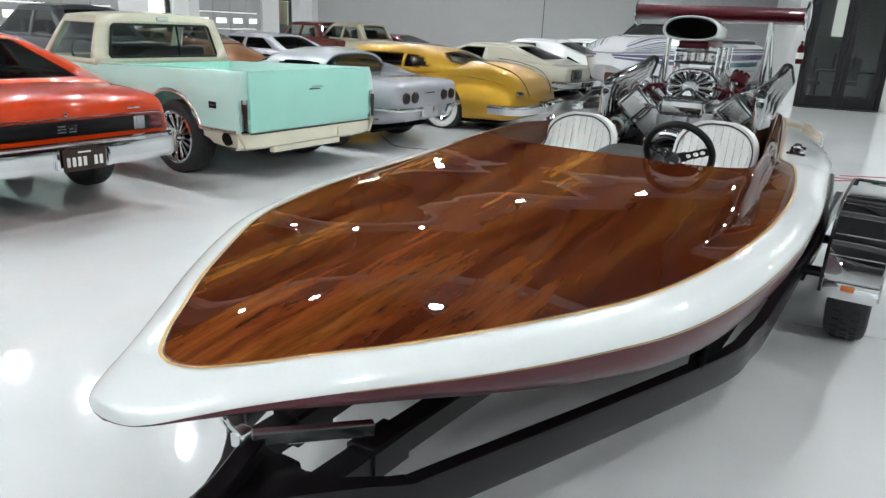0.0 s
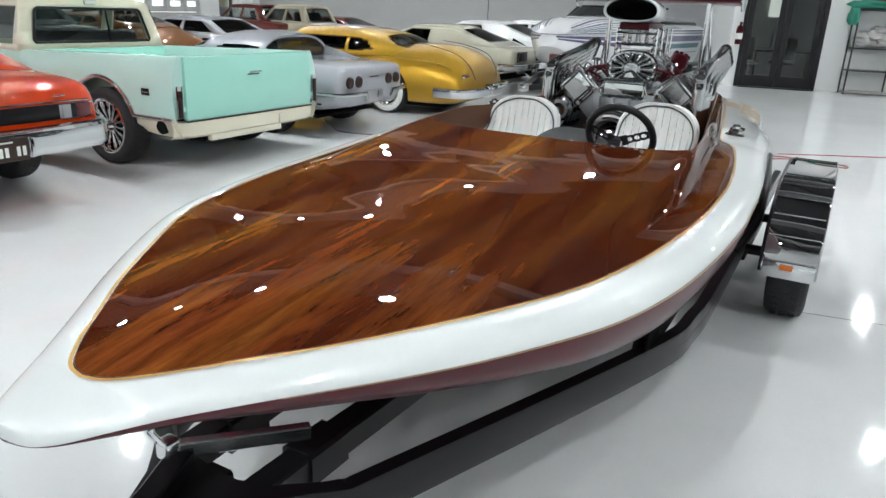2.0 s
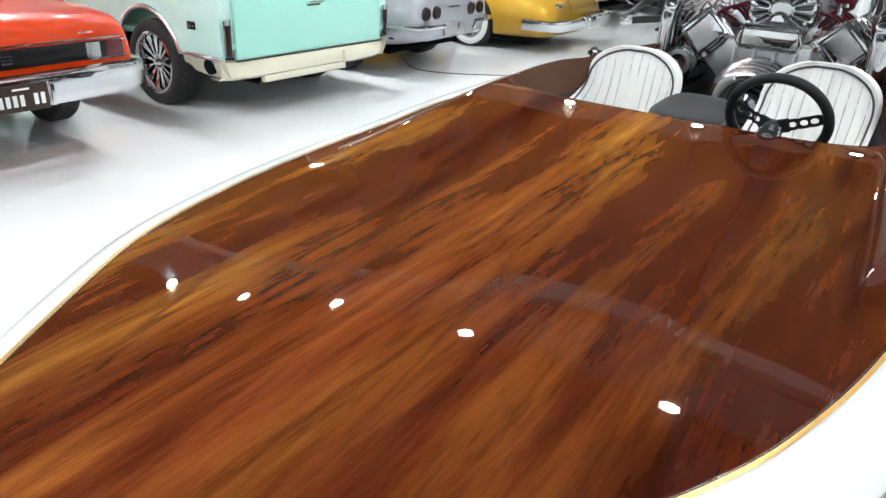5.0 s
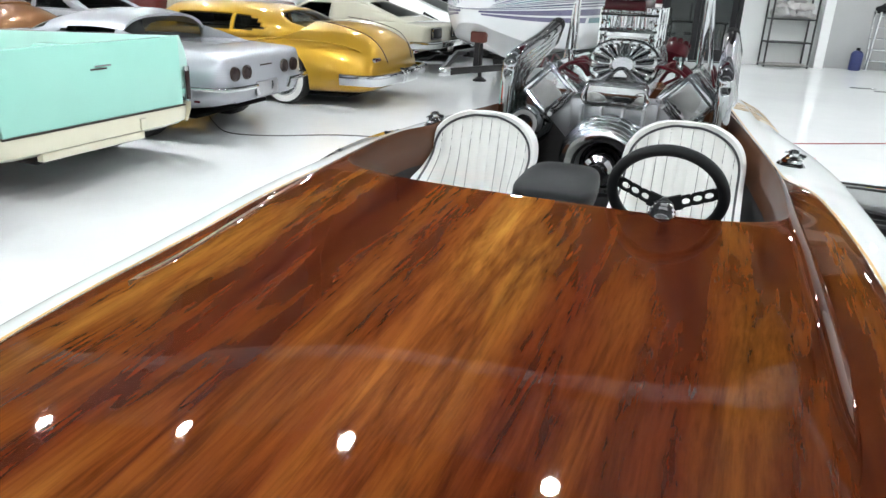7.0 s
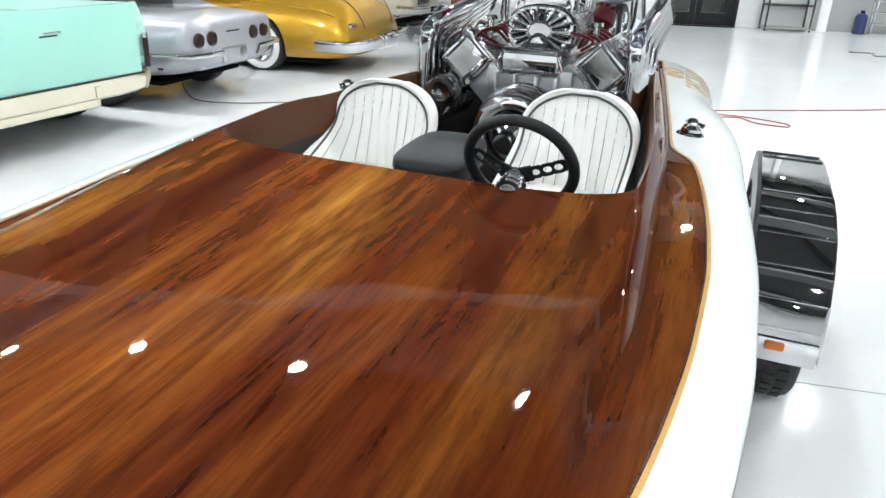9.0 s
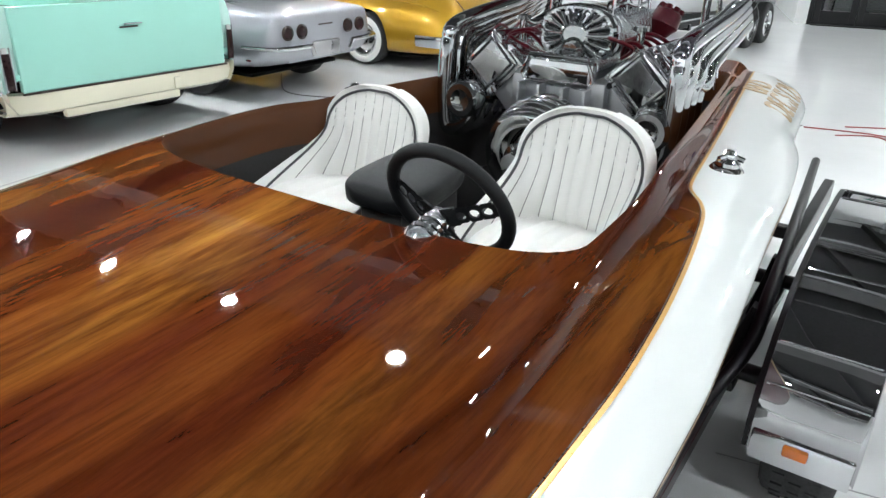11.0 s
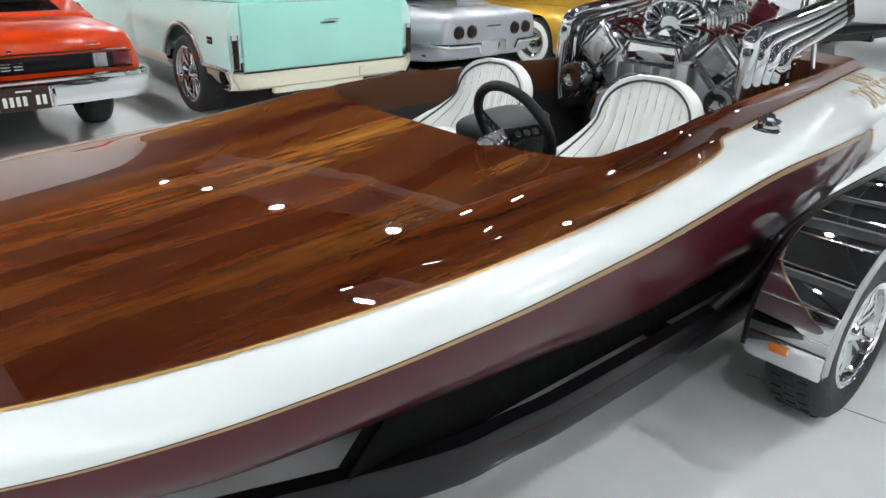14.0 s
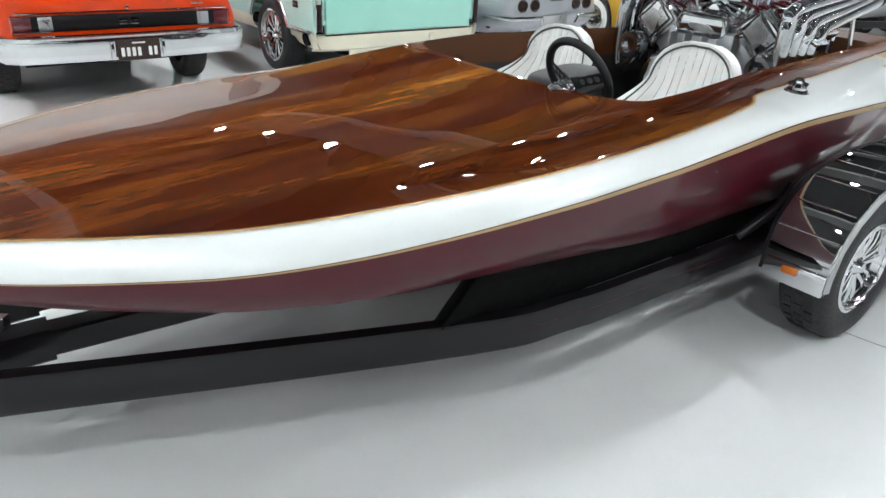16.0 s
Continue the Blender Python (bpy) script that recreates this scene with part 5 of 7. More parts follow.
def bubble(parent, material, glass, z0, y0=0.50, y1=3.55, top=1.2, wb=0.80, name="cabin"):
    """A chopped, rounded roof that flows into the tail, with small curved windows."""
    sh, gl = bmesh.new(), bmesh.new()
    height = curve((y0, 0.0), (y0 + 0.5, 0.35 * (top - z0)), (y0 + 1.0, 0.80 * (top - z0)), (y0 + 1.5, 0.985 * (top - z0)), (y0 + 1.9, top - z0), (y1 - 0.55, 0.93 * (top - z0)), (y1 - 0.3, 0.62 * (top - z0)), (y1, 0.0))
    half = curve((y0, 0.45 * wb), (y0 + 0.5, 0.82 * wb), (y0 + 1.1, 0.98 * wb), (y0 + 1.7, wb), (y1 - 0.5, 0.97 * wb), (y1, 0.86 * wb))
    ys, ns = span(y0, y1, 56), 44

    def at(y, a):
        c, q = math.cos(a), math.sin(a)
        return (half(y) * math.copysign(abs(c) ** 0.62, c), y, z0 - 0.05 + (height(y) + 0.05) * abs(q) ** 0.8)

    def open_at(y, a):
        d = math.degrees(min(a, math.pi - a))
        side = 10 < d < 37
        if side and y1 - 1.5 < y < y1 - 0.72:
            return True
        if side and y0 + 1.02 + 0.006 * (d - 9) < y < y1 - 1.58 and ((y - (y1 - 1.58)) / 0.55) ** 2 + ((d - 22) / 14) ** 2 < 1.0:
            return True
        if ((y - (y0 + 0.66)) / 0.26) ** 2 + ((d - 90) / 46) ** 4 < 1.0:
            return True
        return d > 40 and y1 - 0.17 < y < y1 - 0.05
    cache = {}

    def vert(bm, i, k):
        if (id(bm), i, k) not in cache:
            cache[(id(bm), i, k)] = bm.verts.new(at(ys[i], math.pi * k / ns))
        return cache[(id(bm), i, k)]
    for i in range(len(ys) - 1):
        for k in range(ns):
            bm = gl if open_at((ys[i] + ys[i + 1]) / 2, math.pi * (k + 0.5) / ns) else sh
            bm.faces.new([vert(bm, i, k), vert(bm, i + 1, k), vert(bm, i + 1, k + 1), vert(bm, i, k + 1)])
    c = part(name, sh, material, parent, "", 70)
    m = c.modifiers.new("thick", "SOLIDIFY")
    m.thickness, m.offset = 0.025, -1
    part("window_glass", gl, glass, c, "small curved car window", 60)
    return c


def plate_bars(parent, at, w=0.3, h=0.15):
    """A dark number plate with plain bars for its characters."""
    p = part("number_plate", block((w, 0.008, h), (0, 0, 0), 0.003), BLACKLINE, parent, "dark number plate with pale bars", 0, at)
    for k in range(7):
        if k != 4:
            part("plate_bar", block((w * 0.075, 0.003, h * 0.42), (-w * 0.38 + k * w * 0.127, -0.005, -h * 0.08)), SEATWHITE, p, "", 0)
    part("plate_bar", block((w * 0.3, 0.003, h * 0.07), (0, -0.005, h * 0.34)), SEATWHITE, p, "", 0)


def car_wheels(parent, ys, half, r, rim, width=0.2, spokes=5, style="mag", white=False):
    for y in ys:
        for s in (-1, 1):
            wheel(parent, pose(s * (half - width * 0.5 - 0.02), y, r, 0, 90, 0), r, rim, width, spokes, style, white, None, s)


def interior(parent, w, y0, y1, z):
    """Dark seats and a tub below the windows."""
    bm = block((w * 1.7, y1 - y0, 0.12), (0, (y0 + y1) / 2, z - 0.12), 0.02)
    for y in (y0 + 0.45, y0 + 1.25):
        if y < y1 - 0.3:
            for x in (-w * 0.45, w * 0.45):
                block((w * 0.75, 0.16, 0.42), (x, y, z + 0.06), 0.05, 2, (-12, 0, 0), into=bm)
    part("interior", bm, BLACKVINYL, parent, "dark seats inside")
    part("parcel_shelf", block((w * 1.5, y1 - y0 + 0.25, 0.012), (0, (y0 + y1) / 2 + 0.02, z + 0.052)), BLACKVINYL, parent, "dark trim below the windows", 0)


REDDARK = plain("dark_red_lens", (0.014, 0.002, 0.002), 0.3, grain=80, depth=0.1, Specular_IOR_Level=0.3)
CHROMETRIM = chrome_like("bright_trim", (0.80, 0.80, 0.81), 0.16, 0.03)
CARS = 67      # the row of cars is turned by this
ORANGE = paint("orange_car_paint", (0.60, 0.045, 0.003), 0.1, 0.3)
MINT = paint("mint_green_car_paint", (0.38, 0.74, 0.63), 0, 0.3)
# lighter copy of the mint, with the sides' bright reflections put into the colour
LITMINT = paint("mint_car_paint_lit_copy", (0.52, 0.76, 0.69), 0, 0.25)
CREAM = paint("cream_car_paint", (0.74, 0.70, 0.55), 0, 0.32)
SILVER = paint("silver_car_paint", (0.35, 0.36, 0.385), 0.5, 0.33, 0.45)
GOLDCAR = paint("gold_candy_car_paint", (0.40, 0.225, 0.018), 0.55, 0.32, 0.45)
CHAMPAGNE = paint("champagne_car_paint", (0.40, 0.385, 0.31), 0.2, 0.32, 0.2)
TANCAR = paint("tan_car_paint", (0.36, 0.32, 0.24), 0, 0.5, 0, 0.3)
WHITECAR = paint("white_car_paint", (0.76, 0.77, 0.77), 0, 0.3)
BROWNCAR = paint("brown_car_paint", (0.22, 0.10, 0.04), 0.2, 0.3, 0.2)
REDCAR = paint("dark_red_car_paint", (0.085, 0.012, 0.009), 0.1, 0.3)
DARKCAR = paint("dark_grey_car_paint", (0.03, 0.03, 0.035), 0.1, 0.3)


def coupe(name, label, at, material, L=4.8, W=0.92, deck=0.93, roof=1.33, axle=1.1, r=0.33, rim=0.2, tail=0.80, bottom=0.30, cab=(0.75, 1.55, 2.6, 3.3), hips=0.0, style="mag", white=False, glass=None, spokes=5, wr=0.60, rearwin=(0.12, 0.88, 0.15, 0.88), crown=0.03, side=((0.10, 0.48), (0.54, 0.93)), front=1.0, sloping=None, bulge=0.06, stations=None, round_roof=False):
    """A car seen from behind; y runs forward from its tail."""
    c = thing(name, label, "car", at)
    st = [(0.0, section(W - 0.12, W - 0.06, bottom + 0.14, 0.58, tail, W - 0.13, 0.01)), (0.05, section(W - 0.06, W - 0.02, bottom + 0.08, 0.60, tail + (deck - tail) * 0.5, W - 0.09, 0.02)),
          (0.35, section(W - 0.04, W, bottom, 0.62, tail + (deck - tail) * 0.8, W - 0.12, crown)), (axle, section(W - 0.02, W + hips, bottom - 0.04, 0.62, deck + hips, W - 0.13, crown - hips)),
          (axle + 0.9, section(W - 0.02, W - hips, bottom - 0.06, 0.60, deck, W - 0.13, crown)), (L - 1.6, section(W - 0.02, W - hips * 0.5, bottom - 0.06, 0.60, deck * 0.99, W - 0.13, crown)),
          (L - 0.95, section(W - 0.02, W, bottom - 0.04, 0.62, deck * 0.97 + hips, W - 0.14, crown)), (L - 0.35, section(W - 0.05, W - 0.02, bottom, 0.58, deck * 0.92, W - 0.16, crown)), (L, section(W - 0.15, W - 0.10, bottom + 0.14, 0.55, deck * 0.80, W - 0.2, 0))]
    st = [(y, section(*v)) for y, *v in stations] if stations else st
    fa = L - 0.95
    solid("body", st, material, c, "", [(axle, r, r + 0.05, W - 0.30, W + 0.3), (fa, r, r + 0.05, W - 0.30, W + 0.3)])
    if round_roof:
        bubble(c, material, glass or TINTED, deck - 0.015, top=roof)
    else:
        greenhouse(c, material, cab[0], cab[1], cab[2], cab[3], deck - 0.015, roof, W - 0.14, wr, glass or TINTED, side, rearwin, rearz=sloping, bulge=bulge)
    interior(c, W - 0.2, cab[1] - 0.2, cab[3] - 0.3, deck)
    low = (min(s[3] for s in stations) if stations else bottom - 0.06) - 0.022
    # near-black slab paints the shade beneath the car
    part("underbody", block((W * 1.55, L - 0.7, 0.04), (0, L / 2, low), 0.01), CAVITYSHADE, c, "underbody, shade put into its near-black colour", 0)
    car_wheels(c, (axle, fa), W, r, rim, 0.21, spokes, style, white)
    return c


def bumper(parent, w, z, h, d=0.10, y=0.0, wrap=0.35, material=None):
    """A curved chrome bumper that wraps round the corners."""
    bm = bmesh.new()
    rows = []
    prof = [(0.0, -0.5), (0.7, -0.49), (0.86, -0.42), (0.9, -0.2), (0.96, 0.1), (1.0, 0.32), (0.92, 0.45), (0.6, 0.5), (0.0, 0.5)]
    path = [(-w, y + wrap), (-w, y + wrap * 0.4), (-w + 0.02, y + 0.02), (-w + 0.10, y - d * 0.35), (-w * 0.5, y - d * 0.7), (0, y - d * 0.8), (w * 0.5, y - d * 0.7), (w - 0.10, y - d * 0.35), (w - 0.02, y + 0.02), (w, y + wrap * 0.4), (w, y + wrap)]
    for i, (x, yy) in enumerate(path):
        a, b = path[max(i - 1, 0)], path[min(i + 1, len(path) - 1)]
        t = Vector((b[0] - a[0], b[1] - a[1])).normalized()
        nx, ny = t.y, -t.x
        rows.append([(x + nx * p * 0.07, yy + ny * p * 0.07, z + q * h) for p, q in prof])
    vs = grid(bm, rows)
    cap(bm, vs[0])
    cap(bm, vs[-1])
    return part("bumper", bm, material or CHROME, parent, "chrome rear bumper", 40)


# orange coupe
nova = coupe("orange_coupe", "glossy orange two-door muscle car with chrome rear bumper", pose(-2.88, 4.90, 0, 0, 0, CARS), ORANGE, 4.8, 0.92, 0.96, 1.27, 1.12, 0.33, 0.19, 0.84, 0.43, (0.62, 1.65, 2.6, 3.3))
bumper(nova, 0.865, 0.53, 0.195, 0.10, -0.02, 0.35)
part("rear_panel", block((1.36, 0.02, 0.115), (0, 0.005, 0.70), 0.006), BLACKMETAL, nova, "black panel between the tail lamps")
part("panel_trim", tube([(-0.78, -0.004, 0.775), (0.78, -0.004, 0.775)], 0.007, 8), CHROME, nova)
for s in (-1, 1):
    t = part("tail_lamp", block((0.17, 0.03, 0.105), (s * 0.715, 0.012, 0.70), 0.008), REDLENS, nova, "red tail lamp")
    part("reverse_lamp", block((0.10, 0.03, 0.105), (s * 0.585, 0.008, 0.70), 0.008), SATIN, nova, "clear reversing lamp")
    part("lamp_bezel", tube([(s * x, -0.006, z) for x, z in ((0.56, 0.645), (0.81, 0.645), (0.81, 0.755), (0.56, 0.755))], 0.006, 6, True), CHROME, t)
    part("plate_bracket", block((0.02, 0.03, 0.14), (s * 0.19, -0.175, 0.51), 0.003), CHROME, nova)
bm = bmesh.new()
for x in (-0.05, 0.03):
    for z in (0.68, 0.70, 0.72):
        block((0.06, 0.006, 0.009), (x + 0.01, -0.01, z), 0.001, 1, into=bm)
part("badge", bm, CHROME, nova, "small chrome badge bars", 0)
plate_bars(nova, pose(0, -0.185, 0.51), 0.32, 0.155)
part("trunk_lock", lathe([(0, 0.01), (0.014, 0.008), (0.016, 0), (0, 0)], 12, pose(0, 0.0, 0.80, 90, 0, 0)), CHROME, nova)
part("trunk_emblem", block((0.10, 0.006, 0.012), (0.55, 0.002, 0.815), 0.002), CHROME, nova)

# mint pickup
truck = thing("pickup_truck", "mint green pickup truck with cream roof, chrome wheels and trim", "pickup truck", pose(-1.855, 7.26, 0, 0, 0, CARS - 0.7))
W, L, AX = 0.955, 5.0, 0.98


def truck_half(w, zb, zt, wt):
    return [(0, zb), (w * 0.8, zb), (w - 0.03, zb + 0.01), (w, zb + 0.14), (w + 0.005, 0.70), (w - 0.012, 0.80), (wt, zt - 0.03), (wt - 0.02, zt), (wt - 0.08, zt), (0, zt)]


ZT = 0.97


def rail_z(y):
    """The bed's top edge falls a little towards the cab."""
    return 1.048 - 0.034 * y


body = solid("front_body", [(2.2, truck_half(W - 0.02, 0.34, ZT, W - 0.05)), (2.3, truck_half(W, 0.32, ZT, W - 0.05)), (3.6, truck_half(W, 0.32, ZT, W - 0.05)), (4.1, truck_half(W, 0.32, ZT, W - 0.06)), (4.85, truck_half(W - 0.02, 0.34, ZT - 0.03, W - 0.08)), (5.0, truck_half(W - 0.08, 0.40, ZT - 0.10, W - 0.14))], LITMINT, truck, "mint cab lower body and bonnet, paled for bright reflections", [(4.1, 0.36, 0.42, 0.6, 1.4)])
# bed sides with an arch, floor, front wall
for s in (-1, 1):
    bm = bmesh.new()
    n, rows = 60, []
    for y in span(0.02, 2.2, n):
        d = abs(y - AX)
        zlow = 0.50
        if d < 0.46:
            zlow = max(0.50, 0.355 + math.sqrt(max(0, 0.46 ** 2 - d * d)))
        row = []
        for q in span(0, 1, 14):
            z = zlow + (rail_z(y) - zlow) * q
            x = W + 0.015 * math.sin((z - 0.5) / 0.54 * math.pi) - 0.055 * clamp((z - rail_z(y) + 0.24) / 0.24) ** 2
            row.append((s * x, y, z))
        x = W - 0.055
        row += [(s * (x - 0.012), y, rail_z(y) + 0.006), (s * (x - 0.09), y, rail_z(y) + 0.006), (s * (x - 0.10), y, rail_z(y) - 0.01), (s * (x - 0.10), y, 0.62)]
        rows.append(row)
    vs = grid(bm, rows)
    cap(bm, vs[0])
    cap(bm, vs[-1])
    side = part("bed_side", bm, [LITMINT], truck, "mint bed side with rounded wheel arch, paled for bright reflections", 40)
    lip = [(s * (W + 0.006), AX + 0.462 * math.cos(a), 0.355 + 0.462 * math.sin(a)) for a in span(radians(19), radians(161), 24)]
    part("arch_trim", tube([(x + s * 0.008, y, z) for x, y, z in lip], 0.019, 10), CHROMETRIM, side, "chrome wheel arch trim")
    part("lower_trim", tube([(s * (W + 0.012), 0.04, 0.505), (s * (W + 0.012), 0.55, 0.505)], 0.018, 10), CHROMETRIM, side, "chrome lower trim")
    bm = bmesh.new()
    vs = grid(bm, [[(s * (W - 0.0), y, 0.50), (s * (W - 0.01), y, 0.43), (s * (W - 0.06), y, zl)] for y, zl in ((0.0, 0.345), (0.30, 0.345), (0.46, 0.36), (0.53, 0.40))])
    part("lower_side", bm, CREAM, side, "cream lower side panel", 40)
    bm = bmesh.new()
    vs = grid(bm, [[(s * (W - 0.0), y, 0.50), (s * (W - 0.01), y, 0.43), (s * (W - 0.06), y, 0.36)] for y in (1.43, 2.2)])
    part("lower_side", bm, CREAM, side, "cream lower side panel", 40)
    # port is a near-black disc, the hollow's shade is its colour
    part("exhaust_port", lathe([(0.062, -0.03), (0.062, 0.006), (0.058, 0.012), (0.0, 0.010)], 24, pose(s * (W - 0.008), 0.21, 0.428, 0, s * 97, 0)), CAVITYSHADE, side, "round exhaust port with its shaded hollow painted on", 50)
    mk = part("side_marker", block((0.02, 0.10, 0.062), (s * (W + 0.012), 0.36, 0.73), 0.004), BLACKMETAL, side, "small dark side marker")
    part("marker_bar", block((0.024, 0.085, 0.012), (s * (W + 0.013), 0.36, 0.73), 0.002), CHROME, mk, "", 0)
    tl = part("tail_lamp", block((0.05, 0.03, 0.24), (s * (W - 0.035), -0.006, 0.645), 0.01), REDDARK, truck, "tall red tail lamp")
    part("lamp_bezel", tube([(s * (W - 0.035 + a * 0.028), -0.01, 0.66 + b * 0.14) for a, b in ((-1, -1), (1, -1), (1, 1), (-1, 1))], 0.006, 6, True), CHROME, tl)
    part("reverse_lamp", block((0.04, 0.03, 0.055), (s * (W - 0.035), 0.0, 0.775), 0.012), CLEARLENS, truck, "clear reversing lamp")
    part("wheel_well", block((0.20, 0.9, 0.40), (s * (W - 0.24), AX, 0.72), 0.05), MINT, truck, "mint wheel well box in the bed")
part("bed_floor", block((W * 2 - 0.1, 2.2, 0.04), (0, 1.1, 0.60)), MINT, truck, "mint bed floor", 0)
part("bed_front", block((W * 2 - 0.1, 0.05, 0.38), (0, 2.17, 0.785), 0.01), MINT, truck, "mint front wall of the bed")
bm = block((1.70, 0.05, 0.555), (0, 0.012, 0.77), 0.012)
tg = part("tailgate", bm, MINT, truck, "mint green tailgate with a raised lower field")
part("tailgate_field", block((1.66, 0.008, 0.30), (0, -0.005, 0.66), 0.0035), MINT, tg)
part("tailgate_seal", block((1.72, 0.02, 0.012), (0, -0.016, 0.488), 0.003), BLACKLINE, tg, "dark seam under the tailgate", 0)
hd = part("handle", block((0.15, 0.018, 0.012), (0.02, -0.024, 0.885), 0.004), CHROME, tg, "chrome latch handle")
part("handle_recess", block((0.15, 0.008, 0.012), (-0.01, -0.016, 0.862), 0.002), BLACKLINE, hd, "", 0)
bm = bmesh.new()
rows = []
for x in span(-W, W, 24):
    k = 0.10 * (abs(x) / W) ** 8
    rows.append([(x, 0.03 + k, 0.49), (x, -0.03 + k, 0.48), (x, -0.045 + k, 0.43), (x, -0.035 + k, 0.36), (x, 0.0 + k, 0.335), (x, 0.12 + k, 0.335)])
grid(bm, rows)
part("roll_pan", bm, CREAM, truck, "cream roll pan under the tailgate", 40)
part("pan_lower", block((0.95, 0.06, 0.06), (-0.12, 0.0, 0.32), 0.01), CREAM, truck)
part("plate_lamp", block((0.06, 0.02, 0.09), (0.33, -0.048, 0.41), 0.006), CREAM, truck)
part("hitch_bars", block((0.2, 0.3, 0.05), (-0.45, 0.25, 0.27), 0.01), BLACKMETAL, truck)
cabm = greenhouse(truck, CREAM, 2.28, 2.36, 2.98, 3.32, ZT - 0.01, 1.455, W - 0.06, W - 0.20, GLASS, ((0.08, 0.90),), (0.10, 0.90, 0.14, 0.80), 0.02, 0.045, name="cab", label="cream cab roof and pillars")
part("window_seal", tube([(x, 2.262 + 0.08 * (z - 0.96) / 0.5, z) for x, z in ((-0.70, 1.035), (0.70, 1.035), (0.71, 1.06), (0.635, 1.355), (0.61, 1.375), (-0.61, 1.375), (-0.635, 1.355), (-0.71, 1.06))], 0.014, 6, True), BLACKVINYL, cabm, "black rubber window seal")
part("rear_divider", block((0.02, 0.02, 0.33), (0.18, 2.295, 1.205), 0.004, 2, (-9, 0, 0)), BLACKMETAL, cabm)
part("cargo_lamp", block((0.15, 0.04, 0.05), (0, 2.325, 1.44), 0.012), CLEARLENS, cabm, "small cargo lamp above the rear window")
part("bench_seat", block((1.45, 0.18, 0.42), (0, 2.55, 0.93), 0.06, 3, (-10, 0, 0)), BLACKVINYL, truck, "dark bench seat back")
part("dashboard", block((1.5, 0.25, 0.14), (0, 3.45, 0.95), 0.04), BLACKVINYL, truck)
part("steering_wheel", tube([(0.19 * math.cos(a), 0.19 * math.sin(a), 0) for a in span(0, 2 * math.pi, 28)[:-1]], 0.013, 8, True), BLACKVINYL, truck, "", 60, pose(-0.40, 3.2, 1.02, 65, 0, 0))
for y in (AX, 4.1):
    for s in (-1, 1):
        wheel(truck, pose(s * (W - 0.13), y, 0.355, 0, 90, 0), 0.355, 0.25, 0.25, 28, "wire", False, None, s)
# frame block coloured near-black for the shade under the truck
part("undercarriage", block((1.2, 4.2, 0.12), (0, 2.4, 0.36), 0.02), CAVITYSHADE, truck, "frame under the truck, shade put into its near-black colour", 0)

# silver sports car
def buttress_cabin(parent, material, glass, z0=0.845, y0=0.36, y1=2.62):
    """A low roof whose sail panels run aft on both sides of an upright rear window."""
    sh, gl = bmesh.new(), bmesh.new()
    height = curve((y0, 0.0), (y0 + 0.3, 0.085), (y0 + 0.6, 0.215), (y0 + 0.85, 0.30), (y0 + 1.15, 0.335), (y0 + 1.45, 0.32), (y1 - 0.4, 0.22), (y1, 0.0))
    half = curve((y0, 0.63), (y0 + 0.5, 0.69), (y0 + 1.0, 0.705), (y0 + 1.7, 0.705), (y1, 0.64))
    back, ns = y0 + 0.80, 44
    ys = sorted(set(span(y0, back, 20) + span(back, y1, 36)))

    def at(y, a):
        c, q = math.cos(a), math.sin(a)
        return Vector((half(y) * math.copysign(abs(c) ** 0.66, c), y, z0 - 0.03 + (height(y) + 0.03) * abs(q) ** 0.82))
    inner = [k for k in range(ns + 1) if 25 < math.degrees(min(math.pi * k / ns, math.pi - math.pi * k / ns))]
    lo, hi = inner[0], inner[-1]
    cache = {}

    def vert(bm, y, k):
        if (id(bm), y, k) not in cache:
            cache[(id(bm), y, k)] = bm.verts.new(at(y, math.pi * k / ns))
        return cache[(id(bm), y, k)]
    for ya, yb in zip(ys, ys[1:]):
        for k in range(ns):
            d = math.degrees(min(math.pi * (k + 0.5) / ns, math.pi - math.pi * (k + 0.5) / ns))
            if yb <= back + 1e-6 and lo <= k < hi:
                continue
            pane = (8 < d < 27 and y0 + 0.86 < ya < y1 - 0.50 - 0.012 * d) or (d > 34 and ya > y1 - 0.50)
            bm = gl if pane else sh
            bm.faces.new([vert(bm, ya, k), vert(bm, yb, k), vert(bm, yb, k + 1), vert(bm, ya, k + 1)])
    low = [y for y in ys if y <= back + 1e-6]
    for k in (lo, hi):
        grid(sh, [[at(y, math.pi * k / ns), (at(y, math.pi * k / ns).x * 0.96, y, z0 - 0.01)] for y in low])
    top = [at(back, math.pi * k / ns) for k in range(lo, hi + 1)]
    wide = abs(top[0].x)
    rim = [Vector((p.x * 0.985, back + 0.012, p.z - 0.025)) for p in top]
    grid(sh, [top, rim])
    grid(gl, [rim, [Vector((p.x * 0.97, back + 0.03, z0 + 0.012)) for p in top]])
    grid(sh, [[Vector((wide * u, y, z0 + 0.012 + 0.012 * (1 - u * u))) for u in span(-0.97, 0.97, 10)] for y in span(y0 + 0.15, back + 0.05, 4)])
    c = part("cabin", sh, material, parent, "silver roof with sail panels", 50)
    part("window_glass", gl, glass, c, "car window glass", 40)
    return c


